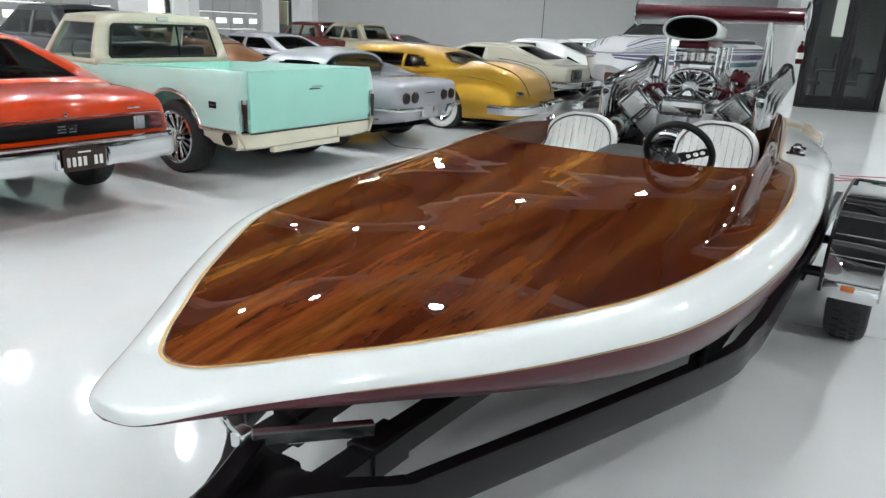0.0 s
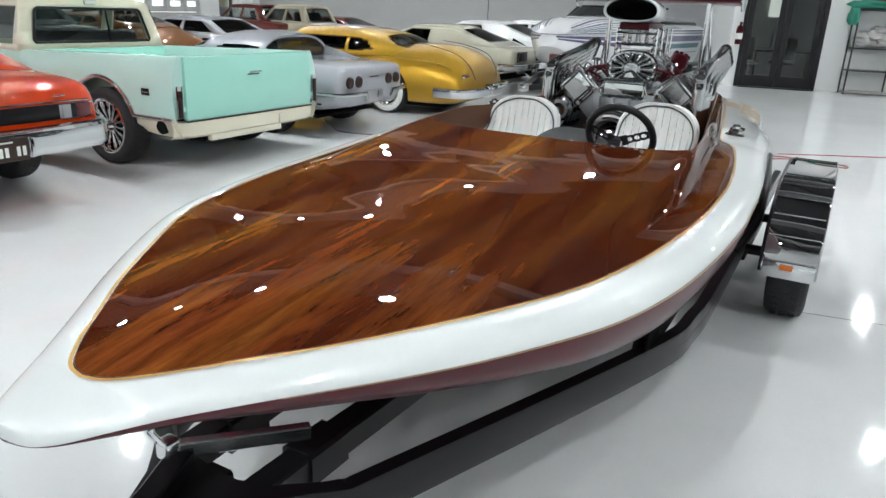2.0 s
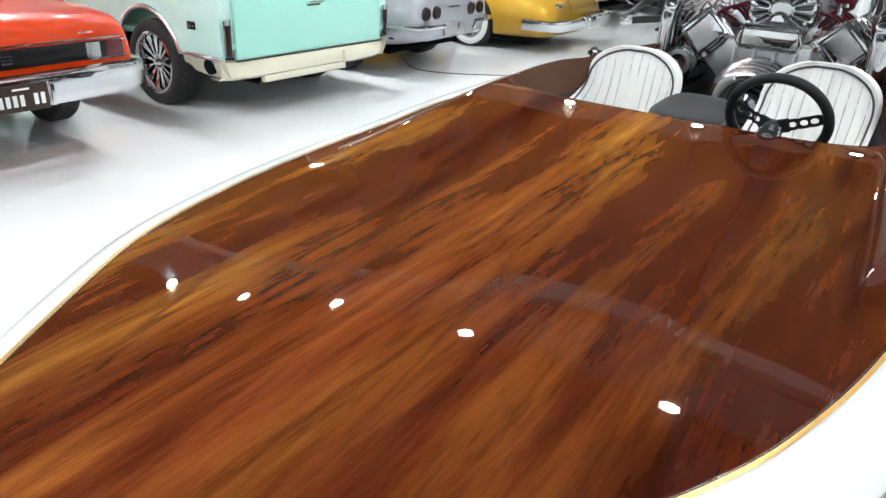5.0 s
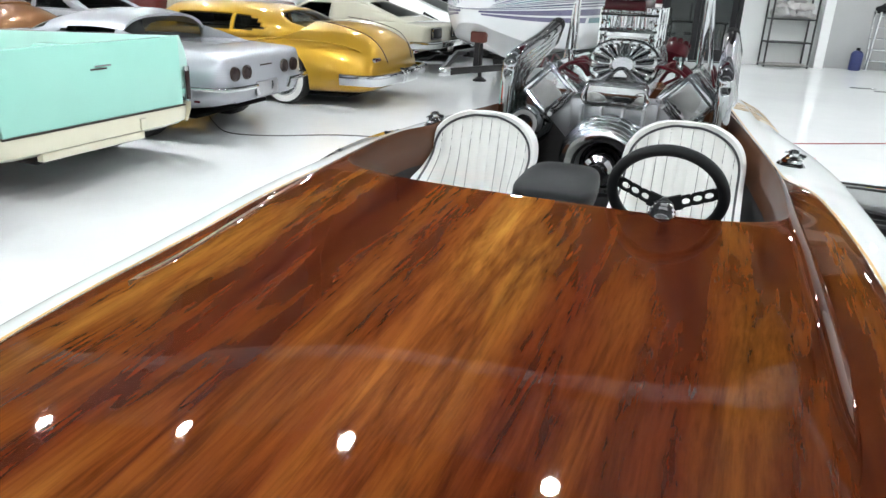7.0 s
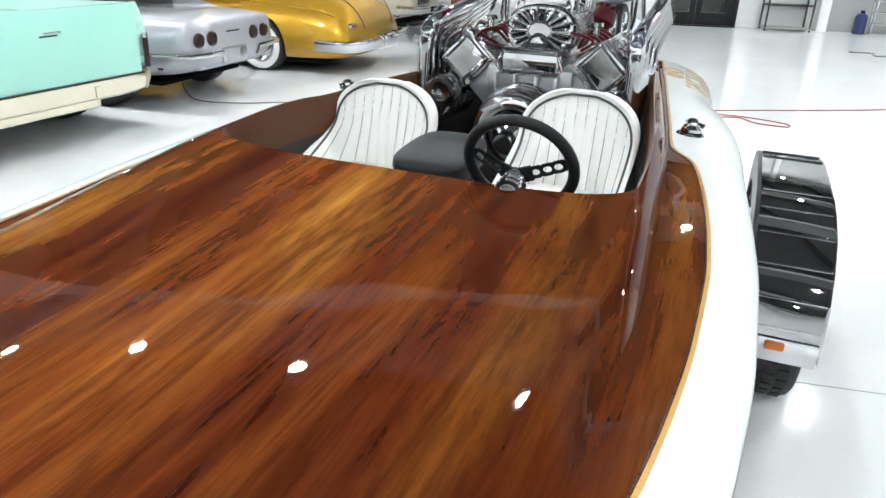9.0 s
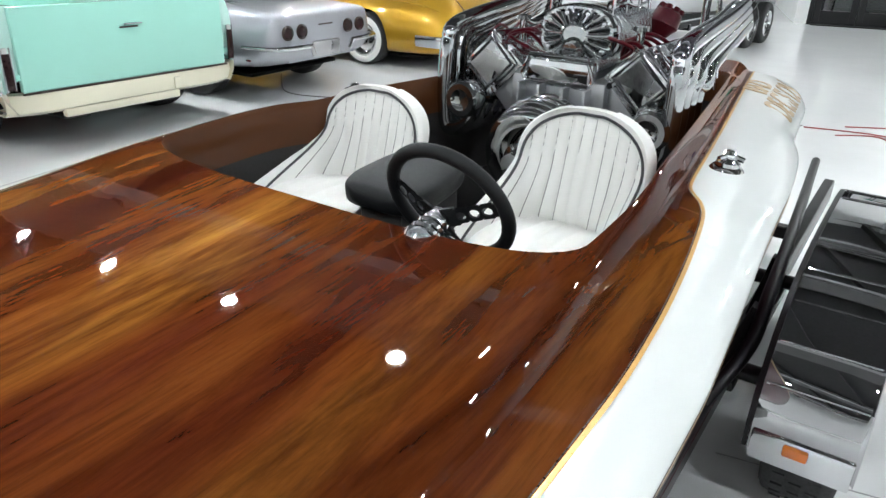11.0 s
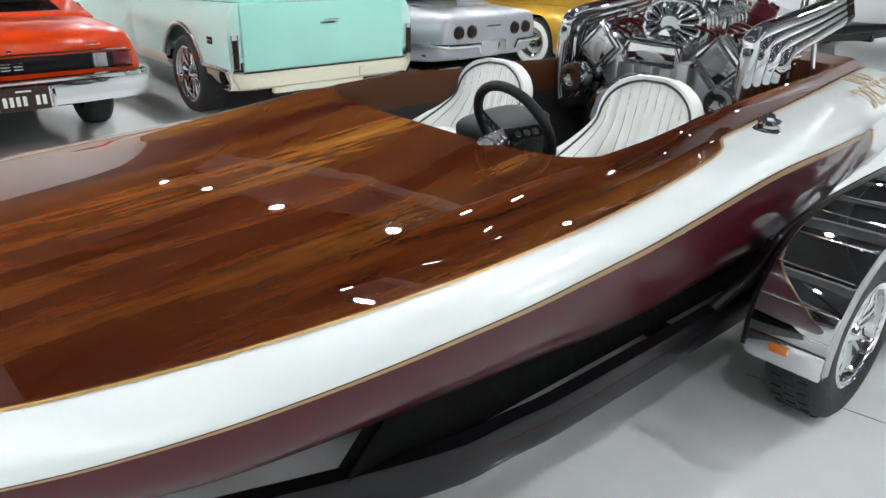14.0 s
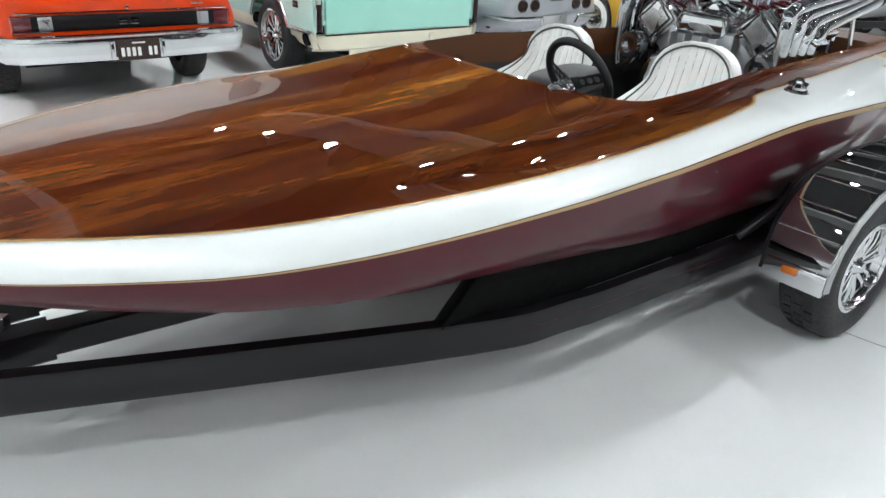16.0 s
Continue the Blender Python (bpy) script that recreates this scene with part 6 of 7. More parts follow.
SPORT = [(0.0, 0.62, 0.72, 0.42, 0.60, 0.79, 0.70, 0.01), (0.04, 0.70, 0.80, 0.37, 0.60, 0.825, 0.72, 0.012), (0.25, 0.78, 0.86, 0.31, 0.61, 0.845, 0.70, 0.02), (0.95, 0.84, 0.91, 0.27, 0.62, 0.885, 0.67, -0.02), (1.55, 0.82, 0.84, 0.26, 0.58, 0.85, 0.68, 0.0), (2.3, 0.81, 0.82, 0.26, 0.56, 0.82, 0.69, 0.03), (3.0, 0.82, 0.85, 0.26, 0.58, 0.84, 0.67, 0.03), (3.65, 0.84, 0.90, 0.27, 0.62, 0.86, 0.64, 0.0), (4.2, 0.76, 0.82, 0.31, 0.56, 0.76, 0.58, 0.02), (4.6, 0.5, 0.56, 0.40, 0.52, 0.62, 0.4, 0.0)]
vette = thing("silver_sports_car", "silver two-door sports car with four round tail lamps", "car", pose(-1.05, 9.34, 0, 0, 0, CARS + 3))
solid("body", [(y, section(*v)) for y, *v in SPORT], SILVER, vette, "", [(0.98, 0.33, 0.375, 0.56, 1.2), (3.65, 0.33, 0.375, 0.56, 1.2)])
buttress_cabin(vette, SILVER, SMOKED)
interior(vette, 0.62, 1.45, 2.6, 0.80)
# slab below the body, its near-black colour stands for shade
part("underbody", block((1.3, 3.8, 0.04), (0, 2.3, 0.23), 0.01), CAVITYSHADE, vette, "underbody, shade put into its near-black colour", 0)
car_wheels(vette, (0.98, 3.65), 0.88, 0.33, 0.19, 0.22)
for x in (-0.56, -0.36, 0.36, 0.56):
    t = part("tail_lamp", lathe([(0, 0.006), (0.05, 0.004), (0.06, -0.01), (0, -0.01)], 24, pose(x, -0.012, 0.655, 90, 0, 0)), REDDARK, vette, "round red tail lamp")
    part("lamp_bezel", lathe([(0.058, 0.0), (0.064, 0.008), (0.070, 0.0), (0.07, -0.02)], 24, pose(x, -0.012, 0.655, 90, 0, 0)), BLACKLINE, t, "dark lamp ring")
for s in (-1, 1):
    bm = tube([(s * 0.86, 0.30, 0.535), (s * 0.84, 0.06, 0.535), (s * 0.76, -0.05, 0.53), (s * 0.55, -0.075, 0.525), (s * 0.32, -0.085, 0.525), (s * 0.28, -0.08, 0.44)], [0.016, 0.02, 0.024, 0.024, 0.024, 0.02], 10, flat=1.0)
    part("bumper", bm, CHROME, vette, "split chrome rear bumper")
    part("side_marker", block((0.012, 0.06, 0.02), (s * 0.868, 0.22, 0.42), 0.003), REDLENS, vette)
part("plate_recess", block((0.42, 0.03, 0.15), (0, -0.005, 0.47), 0.02), SATIN, vette, "bright plate recess between the bumpers")
part("rear_valance", block((1.05, 0.08, 0.06), (0, 0.07, 0.395), 0.02), SILVER, vette)
part("emblem", block((0.22, 0.004, 0.015), (0, -0.004, 0.70), 0.001), BLACKLINE, vette, "small dark lettering bar", 0)

# gold custom coupe
ROUNDED = [(-0.02, 0.68, 0.78, 0.27, 0.41, 0.53, 0.6, 0.02), (0.06, 0.82, 0.9, 0.21, 0.43, 0.63, 0.66, 0.08), (0.22, 0.88, 0.95, 0.18, 0.45, 0.72, 0.66, 0.13), (0.5, 0.91, 0.96, 0.17, 0.49, 0.81, 0.64, 0.16), (0.85, 0.92, 0.97, 0.16, 0.52, 0.87, 0.66, 0.15), (1.25, 0.93, 0.97, 0.16, 0.55, 0.9, 0.68, 0.13), (2.0, 0.93, 0.97, 0.16, 0.55, 0.9, 0.72, 0.06), (3.4, 0.93, 0.97, 0.16, 0.55, 0.9, 0.74, 0.05), (4.3, 0.92, 0.96, 0.17, 0.55, 0.88, 0.7, 0.08), (5.0, 0.85, 0.9, 0.23, 0.53, 0.8, 0.6, 0.06), (5.2, 0.6, 0.66, 0.35, 0.5, 0.67, 0.45, 0.0)]
FULLTAIL = [(-0.03, 0.66, 0.76, 0.27, 0.42, 0.58, 0.58, 0.03), (0.04, 0.80, 0.89, 0.21, 0.45, 0.70, 0.62, 0.08), (0.18, 0.88, 0.95, 0.18, 0.48, 0.81, 0.62, 0.12), (0.45, 0.91, 0.965, 0.17, 0.52, 0.885, 0.62, 0.13), (0.85, 0.92, 0.97, 0.16, 0.54, 0.90, 0.64, 0.13), (1.25, 0.93, 0.97, 0.16, 0.55, 0.88, 0.68, 0.12), (2.0, 0.93, 0.97, 0.16, 0.54, 0.84, 0.72, 0.06), (3.4, 0.93, 0.97, 0.16, 0.54, 0.83, 0.74, 0.05), (4.3, 0.92, 0.96, 0.17, 0.54, 0.82, 0.7, 0.08), (5.0, 0.85, 0.9, 0.23, 0.53, 0.76, 0.6, 0.06), (5.2, 0.6, 0.66, 0.35, 0.5, 0.65, 0.45, 0.0)]
merc = coupe("gold_custom_car", "gold candy-painted chopped classic coupe with whitewall tyres", pose(0.24, 11.66, 0, 0, 0, CARS + 3), GOLDCAR, 5.2, 0.97, 0.85, 1.215, 1.18, 0.31, 0.19, 0.62, 0.26, (0.62, 1.75, 2.9, 3.5), 0.0, "disc", True, SMOKED, 5, 0.60, (0.18, 0.82, 0.30, 0.80), 0.06, ((0.34, 0.60), (0.64, 0.92)), bulge=0.14, stations=FULLTAIL, round_roof=True)
for s in (-1, 1):
    part("boot_seam", tube(bend([(s * 0.52, 0.95, 1.035), (s * 0.55, 0.7, 1.01), (s * 0.56, 0.42, 0.955), (s * 0.54, 0.17, 0.87), (s * 0.49, 0.02, 0.72), (s * 0.44, -0.05, 0.55)]), 0.006, 6), BLACKLINE, merc, "dark seam of the boot lid")
bumper(merc, 0.93, 0.37, 0.14, 0.16, -0.02, 0.4)
part("bumper_guard", block((0.34, 0.09, 0.19), (0, -0.19, 0.38), 0.035, 3), CHROME, merc, "chrome centre guard")
for s in (-1, 1):
    t = part("tail_lamp", block((0.20, 0.05, 0.055), (s * 0.72, -0.005, 0.605), 0.022, 3), CHROME, merc, "chrome tail lamp pod")
    part("lens", block((0.15, 0.02, 0.03), (s * 0.72, -0.03, 0.605), 0.008), REDLENS, t)
    part("bumper_guard", block((0.07, 0.10, 0.20), (s * 0.24, -0.17, 0.38), 0.03, 3), CHROME, merc, "chrome bumper guard")
    part("wing_crease", tube(bend([(s * 0.955, 1.9, 0.67), (s * 0.96, 1.45, 0.79), (s * 0.90, 0.9, 0.81), (s * 0.80, 0.35, 0.75), (s * 0.70, 0.06, 0.61)]), 0.011, 8), GOLDCAR, merc, "raised gold rear wing line", 60)

# champagne coupe, white coupes and the cars of the row behind
cam2 = coupe("champagne_coupe", "champagne two-door coupe with dark tail panel", pose(1.05, 15.2, 0, 0, 0, CARS), CHAMPAGNE, 4.7, 0.93, 0.86, 1.17, 1.1, 0.33, 0.19, 0.80, 0.34, (0.42, 1.45, 2.4, 3.2), 0.03, side=((0.55, 0.92),), wr=0.58, rearwin=(0.14, 0.86, 0.30, 0.88))
bumper(cam2, 0.90, 0.52, 0.12, 0.10, -0.02, 0.3)
for s in (-1, 1):
    tl = part("tail_lamp", block((0.46, 0.03, 0.20), (s * 0.50, -0.015, 0.70), 0.02), BLACKMETAL, cam2, "dark tail lamp panel")
    part("lamp_bezel", tube([(s * 0.50 + x, -0.032, 0.70 + z) for x, z in ((-0.21, -0.085), (0.21, -0.085), (0.21, 0.085), (-0.21, 0.085))], 0.008, 6, True), CHROME, tl, "thin chrome bezel")
plate_bars(cam2, pose(0, -0.1, 0.45))
mus = coupe("white_coupe", "white fastback coupe with black side vents and dark glass", pose(2.0, 17.35, 0, 0, 0, CARS), WHITECAR, 4.75, 0.95, 0.92, 1.26, 1.1, 0.35, 0.24, 0.92, 0.32, (0.45, 1.6, 2.5, 3.4), 0.02, side=((0.45, 0.92),))
part("bumper", block((1.8, 0.08, 0.28), (0, 0.0, 0.50), 0.04, 3), WHITECAR, mus, "white rear bumper")
for s in (-1, 1):
    part("tail_lamp", block((0.4, 0.03, 0.12), (s * 0.5, -0.008, 0.80), 0.02), REDLENS, mus)
    part("quarter_vent", block((0.01, 0.36, 0.18), (s * 0.955, 0.9, 0.82), 0.004, 2, (25, 0, 0)), BLACKMETAL, mus, "black quarter vent", 0)
mus2 = coupe("white_coupe", "white coupe parked close to the back wall", pose(3.2, 19.6, 0, 0, 0, CARS), WHITECAR, 4.75, 0.95, 0.92, 1.28, 1.1, 0.35, 0.24, 0.92, 0.32, (0.45, 1.5, 2.5, 3.4), 0.02)
part("bumper", block((1.8, 0.08, 0.28), (0, 0.0, 0.50), 0.04, 3), WHITECAR, mus2, "white rear bumper")
for name, label, x, y, rot, mat, roof, deck in (
        ("brown_coupe", "brown rounded classic coupe in the far row", -5.75, 14.45, CARS, BROWNCAR, 1.20, 0.95),
        ("silver_coupe", "silver coupe in the far row", -4.5, 16.0, CARS, SILVER, 1.10, 0.82),
        ("maroon_sedan", "maroon classic sedan with an upright cabin near the back wall", -5.25, 20.6, CARS, REDCAR, 1.38, 1.0),
        ("tan_convertible", "tan classic convertible with a raised soft top near the back wall", -3.95, 20.4, CARS, TANCAR, 1.40, 1.0),
        ("dark_red_sedan", "dark red sedan partly hidden behind the gold car", -3.3, 23.6, CARS, REDCAR, 1.08, 0.86),
        ("dark_pickup", "dark grey pickup truck in the far row", -6.9, 12.3, CARS, DARKCAR, 1.52, 1.0)):
    old, tall = name == "brown_coupe", name in ("maroon_sedan", "tan_convertible")
    c = coupe(name, label, pose(x, y, 0, 0, 0, rot), mat, 5.2 if old else 4.6, 0.92 if not tall else 0.84, 0.98 if old else deck, roof, 1.1, 0.34, 0.2, deck - 0.1, 0.32, (0.7, 0.95, 1.9, 2.3) if tall else (0.7, 1.4, 2.5, 3.1), stations=ROUNDED if old else None, round_roof=old, glass=GLASS if tall else None)
    bumper(c, 0.9, 0.5, 0.12, 0.1, -0.02, 0.3)

# ---- the second boat, on its trailer ----
B2 = pose(1.20, 11.60, 0, 0, 0, -28)
boat2 = thing("striped_boat", "white motorboat with purple and teal stripes, on a black trailer", "motorboat", B2)
W2, W2M = paint("white_boat_gelcoat", (0.72, 0.73, 0.74), 0, 0.3), plain("dark_blue_boat_stripe", (0.05, 0.06, 0.12), 0.3, grain=80, Coat_Weight=1.0)
PURPLE = plain("purple_boat_stripe", (0.09, 0.08, 0.17), 0.3, grain=80, Coat_Weight=1.0)
TEAL = plain("teal_boat_stripe", (0.05, 0.17, 0.19), 0.3, grain=80, Coat_Weight=1.0)
b2 = curve((-0.06, 0.0), (-0.055, 0.10), (-0.03, 0.18), (0.15, 0.34), (0.6, 0.62), (1.3, 0.88), (2.2, 1.02), (3.6, 1.04), (5.1, 1.0))
zs2 = curve((-0.2, 1.235), (0.4, 1.28), (1.5, 1.33), (3.0, 1.35), (5.1, 1.35))
zc2 = curve((-0.2, 1.12), (0.2, 0.96), (0.8, 0.80), (1.5, 0.70), (3, 0.60), (5.1, 0.57))


def deck2(u, s):
    """Height of the foredeck, with steep striped shoulders."""
    return zs2(s) + 0.19 * (1 - abs(u) ** 2.6) * sm((s + 0.2) / 1.1)


def hull2(s, v, side):
    return (side * b2(s) * (1 - 0.22 * v * v), s, zs2(s) + (zc2(s) - zs2(s)) * v)


bm = bmesh.new()
ss = [-0.06 + 5.16 * q ** 1.8 for q in span(0, 1, 44)]
for side in (-1, 1):
    grid(bm, [[hull2(s, v, side) for s in ss] for v in span(0, 1, 8)])
    grid(bm, [[(hull2(s, 1, side)[0] * (1 - t), s, zc2(s) - 0.2 * t * sm(s / 1.5)) for s in ss] for t in span(0, 1, 3)])
ring = [hull2(5.1, v, 1) for v in span(0, 1, 8)] + [(0, 5.1, zc2(5.1) - 0.2)] + [hull2(5.1, v, -1) for v in span(1, 0, 8)]
cap(bm, [bm.verts.new(p) for p in ring])
part("hull", bm, W2, boat2, "white hull", 50)
bm = bmesh.new()
grid(bm, [[(b2(s) * u, s, deck2(u, s)) for u in span(-1, 1, 30)] for s in ss])
part("deck", bm, W2, boat2, "white foredeck", 60)
for v0, v1, a, b, m in ((0.01, 0.045, -0.06, 5.1, W2M), (0.07, 0.095, -0.06, 5.1, W2M), (0.14, 0.27, -0.05, 5.0, PURPLE), (0.32, 0.43, -0.04, 2.1, PURPLE), (0.32, 0.43, 2.25, 4.8, TEAL), (0.53, 0.545, 3.9, 4.8, W2M)):
    for side in (-1, 1):
        bm = bmesh.new()
        grid(bm, [[(hull2(s, v, side)[0] + side * 0.004, s - 0.003, hull2(s, v, side)[2]) for s in [a] + [s for s in ss if a < s < b] + [b]] for v in (v0, v1)])
        part("side_stripe", bm, m, boat2, "coloured stripe along the hull", 60)
for u0, u1, m in ((0.965, 0.985, W2M), (0.925, 0.945, W2M), (0.86, 0.895, TEAL), (0.80, 0.825, W2M), (0.71, 0.76, PURPLE), (0.62, 0.64, W2M), (0.48, 0.56, PURPLE), (0.38, 0.40, W2M)):
    for side in (-1, 1):
        bm = bmesh.new()
        first = 0.55 * (1 - u1) ** 0.8 - 0.03
        grid(bm, [[(side * b2(s) * u, s, deck2(u, s) + 0.004) for u in (u0, u1)] for s in [first] + [q for q in ss if first < q < 3.4]])
        part("deck_stripe", bm, m, boat2, "coloured stripe on the foredeck", 60)
bm = bmesh.new()
grid(bm, [[(0.85 * u, 2.6 + 0.55 * (1 - v) * -1 + 0.35 * u * u, 1.47 + 0.22 * v) for u in span(-1, 1, 16)] for v in (0, 0.5, 1)])
part("windscreen", bm, TINTED, boat2, "low tinted windscreen")
part("screen_frame", tube([(0.85 * u, 2.6 + 0.35 * u * u, 1.69) for u in span(-1, 1, 16)], 0.012, 8), BLACKMETAL, boat2)
part("cockpit_cover", block((1.7, 2.2, 0.12), (0, 3.9, 1.42), 0.05), BLACKVINYL, boat2, "dark cockpit cover")
part("outboard_bracket", block((0.5, 0.35, 0.5), (0, 5.3, 0.95), 0.08), REDCAR, boat2, "dark red stern drive cover")
part("bow_rail", tube([(0.30 * u, 0.5 + 0.9 * u * u, 1.475) for u in span(-1, 1, 12)], 0.012, 8), CHROME, boat2)
t2 = thing("boat_trailer", "black tandem trailer under the striped boat", "trailer", B2)
for side in (-1, 1):
    beam([(side * 0.05, -0.7, 0.5), (side * 0.9, 1.6, 0.50), (side * 0.95, 5.5, 0.50)], 0.05, 0.085, BLACKMETAL, t2)
    for y in (4.14, 5.0):
        wheel(t2, pose(side * 1.08, y, 0.33, 0, 90, 0), 0.33, 0.2, 0.2, 5, "mag", False, None, side)
    part("fender", block((0.26, 1.75, 0.04), (side * 1.08, 4.57, 0.72), 0.015), BLACKMETAL, t2)
    part("fender_front", block((0.26, 0.04, 0.3), (side * 1.08, 3.71, 0.58), 0.01), BLACKMETAL, t2)
    part("marker_lamp", block((0.08, 0.02, 0.04), (side * 1.08, 3.685, 0.55), 0.006), AMBER, t2, "amber marker lamp")
    part("bunk", block((0.09, 3.8, 0.10), (side * 0.55, 3.3, 0.52), 0.015), BLACKVINYL, t2)
for y in (2.0, 4.57, 5.4):
    beam([(-0.95, y, 0.46), (0.95, y, 0.46)], 0.07, 0.08, BLACKMETAL, t2, "cross_member")
beam([(0.02, 0.24, 0.46), (0.02, 0.28, 0.84)], 0.09, 0.09, BLACKMETAL, t2, "winch_post")
part("bow_pad", block((0.22, 0.12, 0.15), (0.02, 0.27, 0.87), 0.03, 3), plain("brown_red_pad", (0.12, 0.03, 0.02), 0.6), t2, "brown-red bow pad")
part("tongue_jack", tube([(0.22, -0.12, 0.40), (0.22, -0.12, 0.82)], 0.026, 12), BLACKMETAL, t2, "upright black tongue jack")
part("jack_foot", lathe([(0, 0), (0.09, 0), (0.09, 0.02), (0.03, 0.06), (0, 0.06)], 16, pose(0.22, -0.12, 0.34)), BLACKMETAL, t2)
part("coupler", block((0.10, 0.3, 0.10), (0.02, -0.72, 0.50), 0.02), STEEL, t2, "steel coupler")

# ---- things along the office wall and on the floor ----
def at_wall(x, y=None, rz=0):
    return ROOM @ pose(x, VO - 0.3 if y is None else y, 0, 0, 0, rz)


rack = thing("metal_rack", "dark metal shelf rack with folded towels and rags on it", "shelf", at_wall(6.05))
RACKMETAL = plain("dark_rack_metal", (0.03, 0.03, 0.03), 0.5, grain=60)
for x in (-0.48, 0.48):
    for y in (-0.22, 0.22):
        part("post", block((0.035, 0.035, 1.95), (x, y, 0.975), 0.004), RACKMETAL, rack, "", 0)
for z in (0.06, 0.55, 1.05, 1.90):
    part("shelf_board", block((1.0, 0.48, 0.03), (0, 0, z), 0.004), plain("shelf_board_grey", (0.35, 0.34, 0.32), 0.7) if z == 0.06 else RACKMETAL, rack, "", 0)


def rag(name, label, at, size, material, seed, n=14):
    """A crumpled cloth heap."""
    bm = bmesh.new()
    rows = []
    for i in range(n + 1):
        row = []
        for j in range(n * 2):
            a, b = math.pi * i / n, 2 * math.pi * j / (n * 2)
            v = Vector((math.sin(a) * math.cos(b), math.sin(a) * math.sin(b), math.cos(a)))
            k = 1 + 0.45 * noise.noise(v * 1.7 + Vector((seed, 0, 0))) + 0.2 * noise.noise(v * 4 + Vector((0, seed, 0)))
            row.append((v.x * size[0] * k, v.y * size[1] * k, max(0.0, v.z * size[2] * k + size[2] * 0.75)))
        rows.append(row)
    grid(bm, rows, loop=True)
    bmesh.ops.remove_doubles(bm, verts=bm.verts, dist=1e-4)
    return tagged(part(name, bm, material, None, label, 60, at), "", "cloth")


GREYCLOTH = plain("grey_towel_cloth", (0.42, 0.41, 0.40), 0.95, grain=200, depth=0.6)
PALECLOTH = plain("pale_towel_cloth", (0.62, 0.60, 0.58), 0.95, grain=200, depth=0.6)
GREENCLOTH = plain("green_blanket_cloth", (0.03, 0.22, 0.15), 0.95, grain=200, depth=0.6)
REDCLOTH = plain("red_blanket_cloth", (0.28, 0.03, 0.04), 0.95, grain=200, depth=0.6)
for x, z, s, m, k in ((-0.2, 1.065, (0.26, 0.2, 0.14), GREYCLOTH, 1), (0.22, 1.065, (0.25, 0.2, 0.12), GREYCLOTH, 2), (-0.05, 1.25, (0.22, 0.18, 0.12), PALECLOTH, 3), (0.25, 1.24, (0.2, 0.17, 0.11), PALECLOTH, 4), (-0.25, 1.27, (0.16, 0.14, 0.09), PALECLOTH, 5), (0.05, 1.40, (0.2, 0.16, 0.09), GREYCLOTH, 6)):
    rag("towel", "crumpled grey towels on the rack", at_wall(6.05) @ pose(x, 0, z), s, m, k)
rag("blanket", "folded green blanket on top of the rack", at_wall(6.05) @ pose(-0.05, -0.04, 1.915), (0.58, 0.27, 0.12), GREENCLOTH, 7)
rag("blanket", "folded red blanket on the green one", at_wall(6.05) @ pose(0.12, -0.02, 2.08), (0.5, 0.26, 0.13), REDCLOTH, 8)
rag("blanket", "green blanket corner hanging from the rack", at_wall(6.05) @ pose(-0.56, -0.12, 1.56), (0.12, 0.22, 0.24), GREENCLOTH, 9)

ext = thing("fire_extinguisher", "red fire extinguisher hung on the white wall", "fire extinguisher", ROOM @ pose(3.12, VO - 0.09, 1.0))
part("cylinder", lathe([(0, 0), (0.075, 0.0), (0.08, 0.02), (0.08, 0.36), (0.06, 0.42), (0.025, 0.45), (0.025, 0.48), (0, 0.48)], 24), REDPART, ext, "red steel cylinder")
part("valve", block((0.05, 0.12, 0.05), (0, -0.02, 0.50), 0.01), BLACKMETAL, ext, "black valve and lever")
part("label_band", lathe([(0.0805, 0.12), (0.0815, 0.13), (0.0815, 0.25), (0.0805, 0.26)], 24), SEATWHITE, ext, "pale label band")
part("hose", tube(bend([(0.02, -0.05, 0.49), (0.10, -0.05, 0.42), (0.10, -0.03, 0.2), (0.085, -0.03, 0.12)]), 0.011, 8), BLACKVINYL, ext)

ladder = thing("step_ladder", "pale aluminium step ladder leaning by the wall with a black cloth", "ladder", at_wall(8.1, VO - 0.35))
for x in (-0.24, 0.24):
    for y, lean in ((-0.18, 6), (0.18, -6)):
        part("rail", block((0.03, 0.06, 1.30), (x, y * 0.55, 0.65), 0.006, 2, (lean, 0, 0)), STEEL, ladder, "", 0)
for k in range(5):
    part("step", block((0.46, 0.09, 0.03), (0, -0.16 + 0.035 * k, 0.24 + 0.24 * k), 0.006), STEEL, ladder, "", 0)
rag("black_cloth", "black cloth hung over the step ladder", at_wall(8.1, VO - 0.35) @ pose(0, -0.02, 1.25), (0.28, 0.16, 0.14), BLACKVINYL, 11)
can = thing("blue_canister", "dark blue plastic canister on the floor", "canister", at_wall(7.65, VO - 0.3))
part("body", lathe([(0, 0), (0.12, 0), (0.13, 0.02), (0.13, 0.36), (0.09, 0.42), (0.05, 0.44), (0, 0.44)], 20), plain("blue_plastic", (0.02, 0.03, 0.12), 0.4), can)
part("cap", lathe([(0, 0.5), (0.04, 0.5), (0.045, 0.44), (0, 0.44)], 16), BLACKVINYL, can)
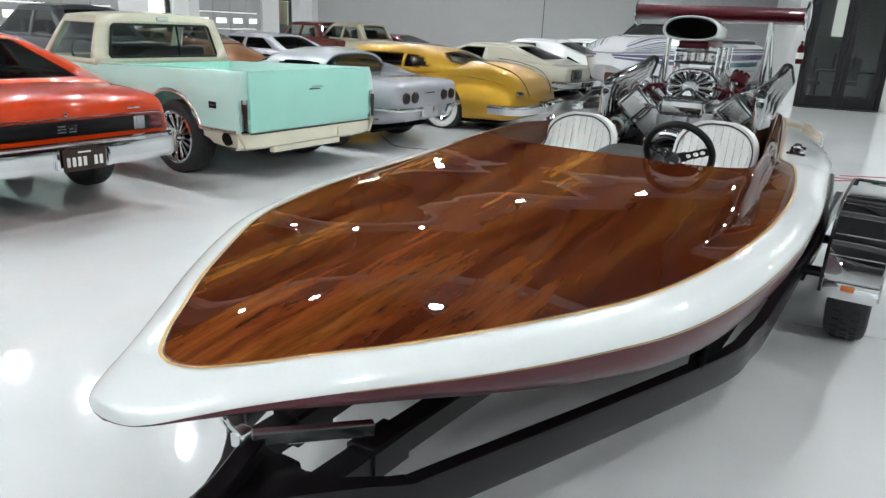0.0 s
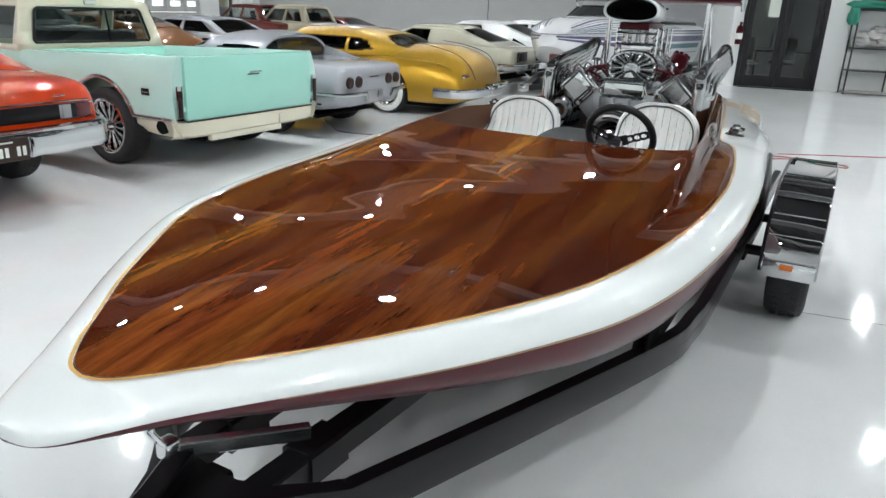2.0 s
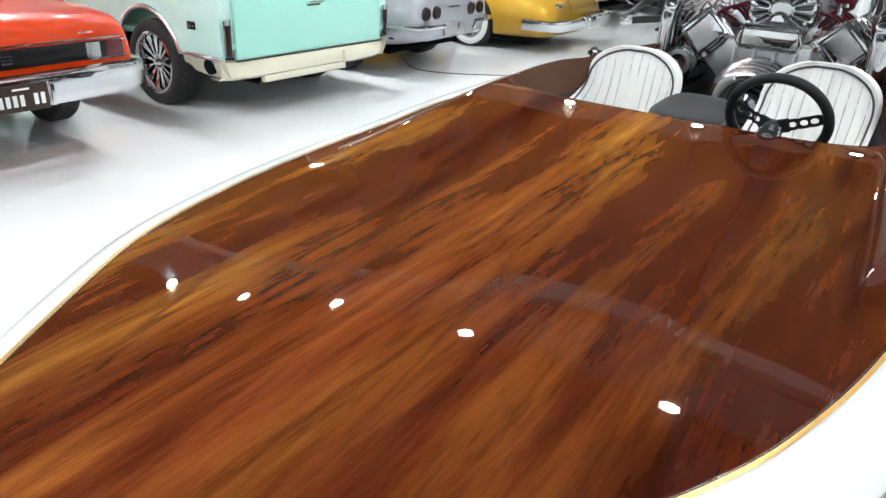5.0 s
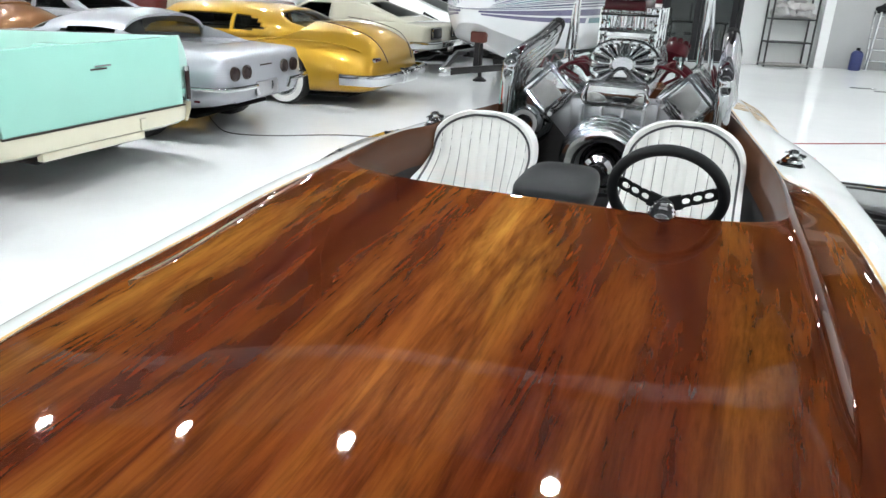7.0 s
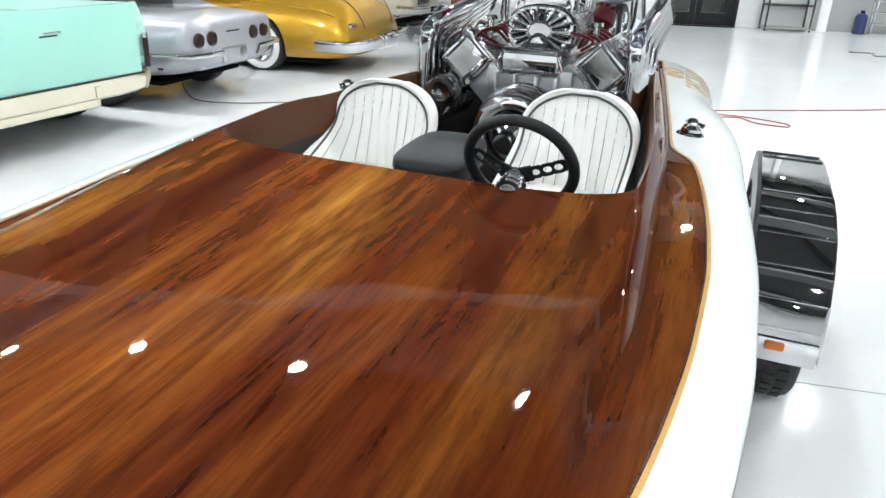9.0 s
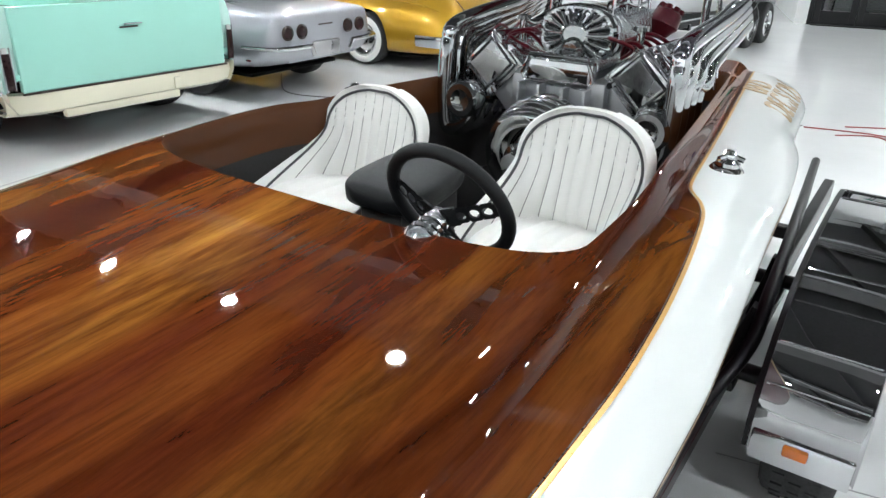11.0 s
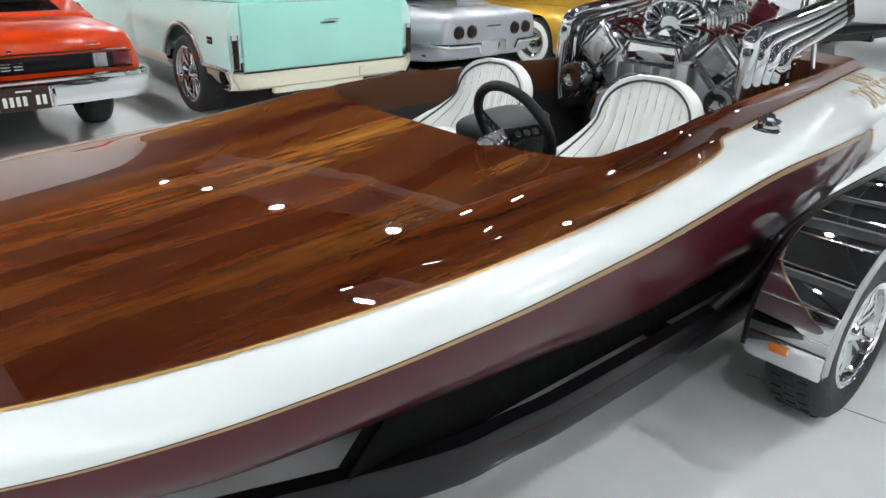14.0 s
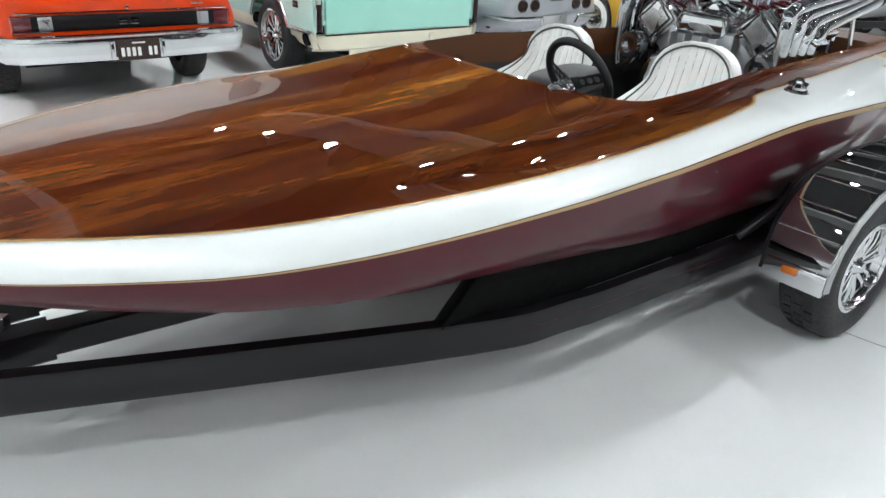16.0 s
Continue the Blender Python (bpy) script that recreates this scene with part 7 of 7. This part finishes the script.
for k, (x, m, lab) in enumerate(((8.75, plain("yellow_plastic", (0.65, 0.5, 0.03), 0.45), "yellow"), (9.1, plain("orange_plastic", (0.65, 0.15, 0.02), 0.45), "orange"), (8.5, PALECLOTH, "pale"))):
    b = thing("bucket", f"{lab} plastic bucket by the wall", "bucket", at_wall(x, VO - 0.35))
    part("pail", lathe([(0, 0), (0.12, 0), (0.15, 0.30), (0.158, 0.30), (0.158, 0.315), (0.14, 0.315), (0.115, 0.02), (0, 0.02)], 24), m, b)
    part("handle", tube(bend([(-0.15, 0, 0.30), (-0.10, -0.06, 0.38), (0.10, -0.06, 0.38), (0.15, 0, 0.30)]), 0.004, 6), STEEL, b)

for x, y in ((6.35, 16.0), (6.6, 15.6)):
    g = thing("floor_drain", "dark slotted floor drain grate", "floor drain", ROOM @ pose(x, y, 0))
    part("frame", block((0.42, 0.14, 0.006), (0, 0, 0.003), 0.002), BLACKMETAL, g, "", 0)
    for k in range(6):
        part("slat", block((0.03, 0.10, 0.004), (-0.16 + 0.064 * k, 0, 0.0075)), STEEL, g, "", 0)

CORD = plain("red_cord_rubber", (0.30, 0.05, 0.05), 0.5, grain=100)
GREYCORD = plain("grey_cord_rubber", (0.14, 0.13, 0.13), 0.5, grain=100)
tagged(part("extension_cord", tube(bend([(4.0, 9.42, 0.006), (4.6, 9.5, 0.006), (5.4, 9.6, 0.006), (6.3, 9.75, 0.006), (9.0, 10.3, 0.006), (13.0, 10.8, 0.006)]), 0.006, 6), CORD, None, "thin red extension cord lying on the floor"), "", "cord")
tagged(part("extension_cord", tube(bend([(3.6, 9.3, 0.006), (4.1, 9.2, 0.006), (4.35, 9.05, 0.006), (4.55, 8.85, 0.006), (4.5, 8.72, 0.006), (4.25, 8.85, 0.006), (4.15, 9.1, 0.006), (3.8, 9.05, 0.006)]), 0.006, 6), CORD, None, "loop of thin red cord on the floor"), "", "cord")
tagged(part("extension_cord", tube(bend([(-1.9, 10.2, 0.006), (-1.72, 9.75, 0.006), (-1.45, 9.25, 0.006), (-1.0, 9.15, 0.006), (-0.31, 9.28, 0.006), (0.49, 9.19, 0.006), (1.5, 9.3, 0.006), (3.6, 9.35, 0.006)]), 0.006, 6), GREYCORD, None, "thin grey cord lying across the floor"), "", "cord")
# saw-cut joints in the floor
for p, q in (((2.0, 4.32), (9.0, 2.6)),):
    d = (Vector(q) - Vector(p))
    tagged(part("floor_joint", block((d.length, 0.0035, 0.002), ((p[0] + q[0]) / 2, (p[1] + q[1]) / 2, 0.0012), 0, 2, (0, 0, math.degrees(math.atan2(d.y, d.x)))), plain("grey_joint_filler", (0.30, 0.30, 0.30), 0.7), None, "thin grey saw-cut floor joint", 0), "", "floor joint", "", "structure")
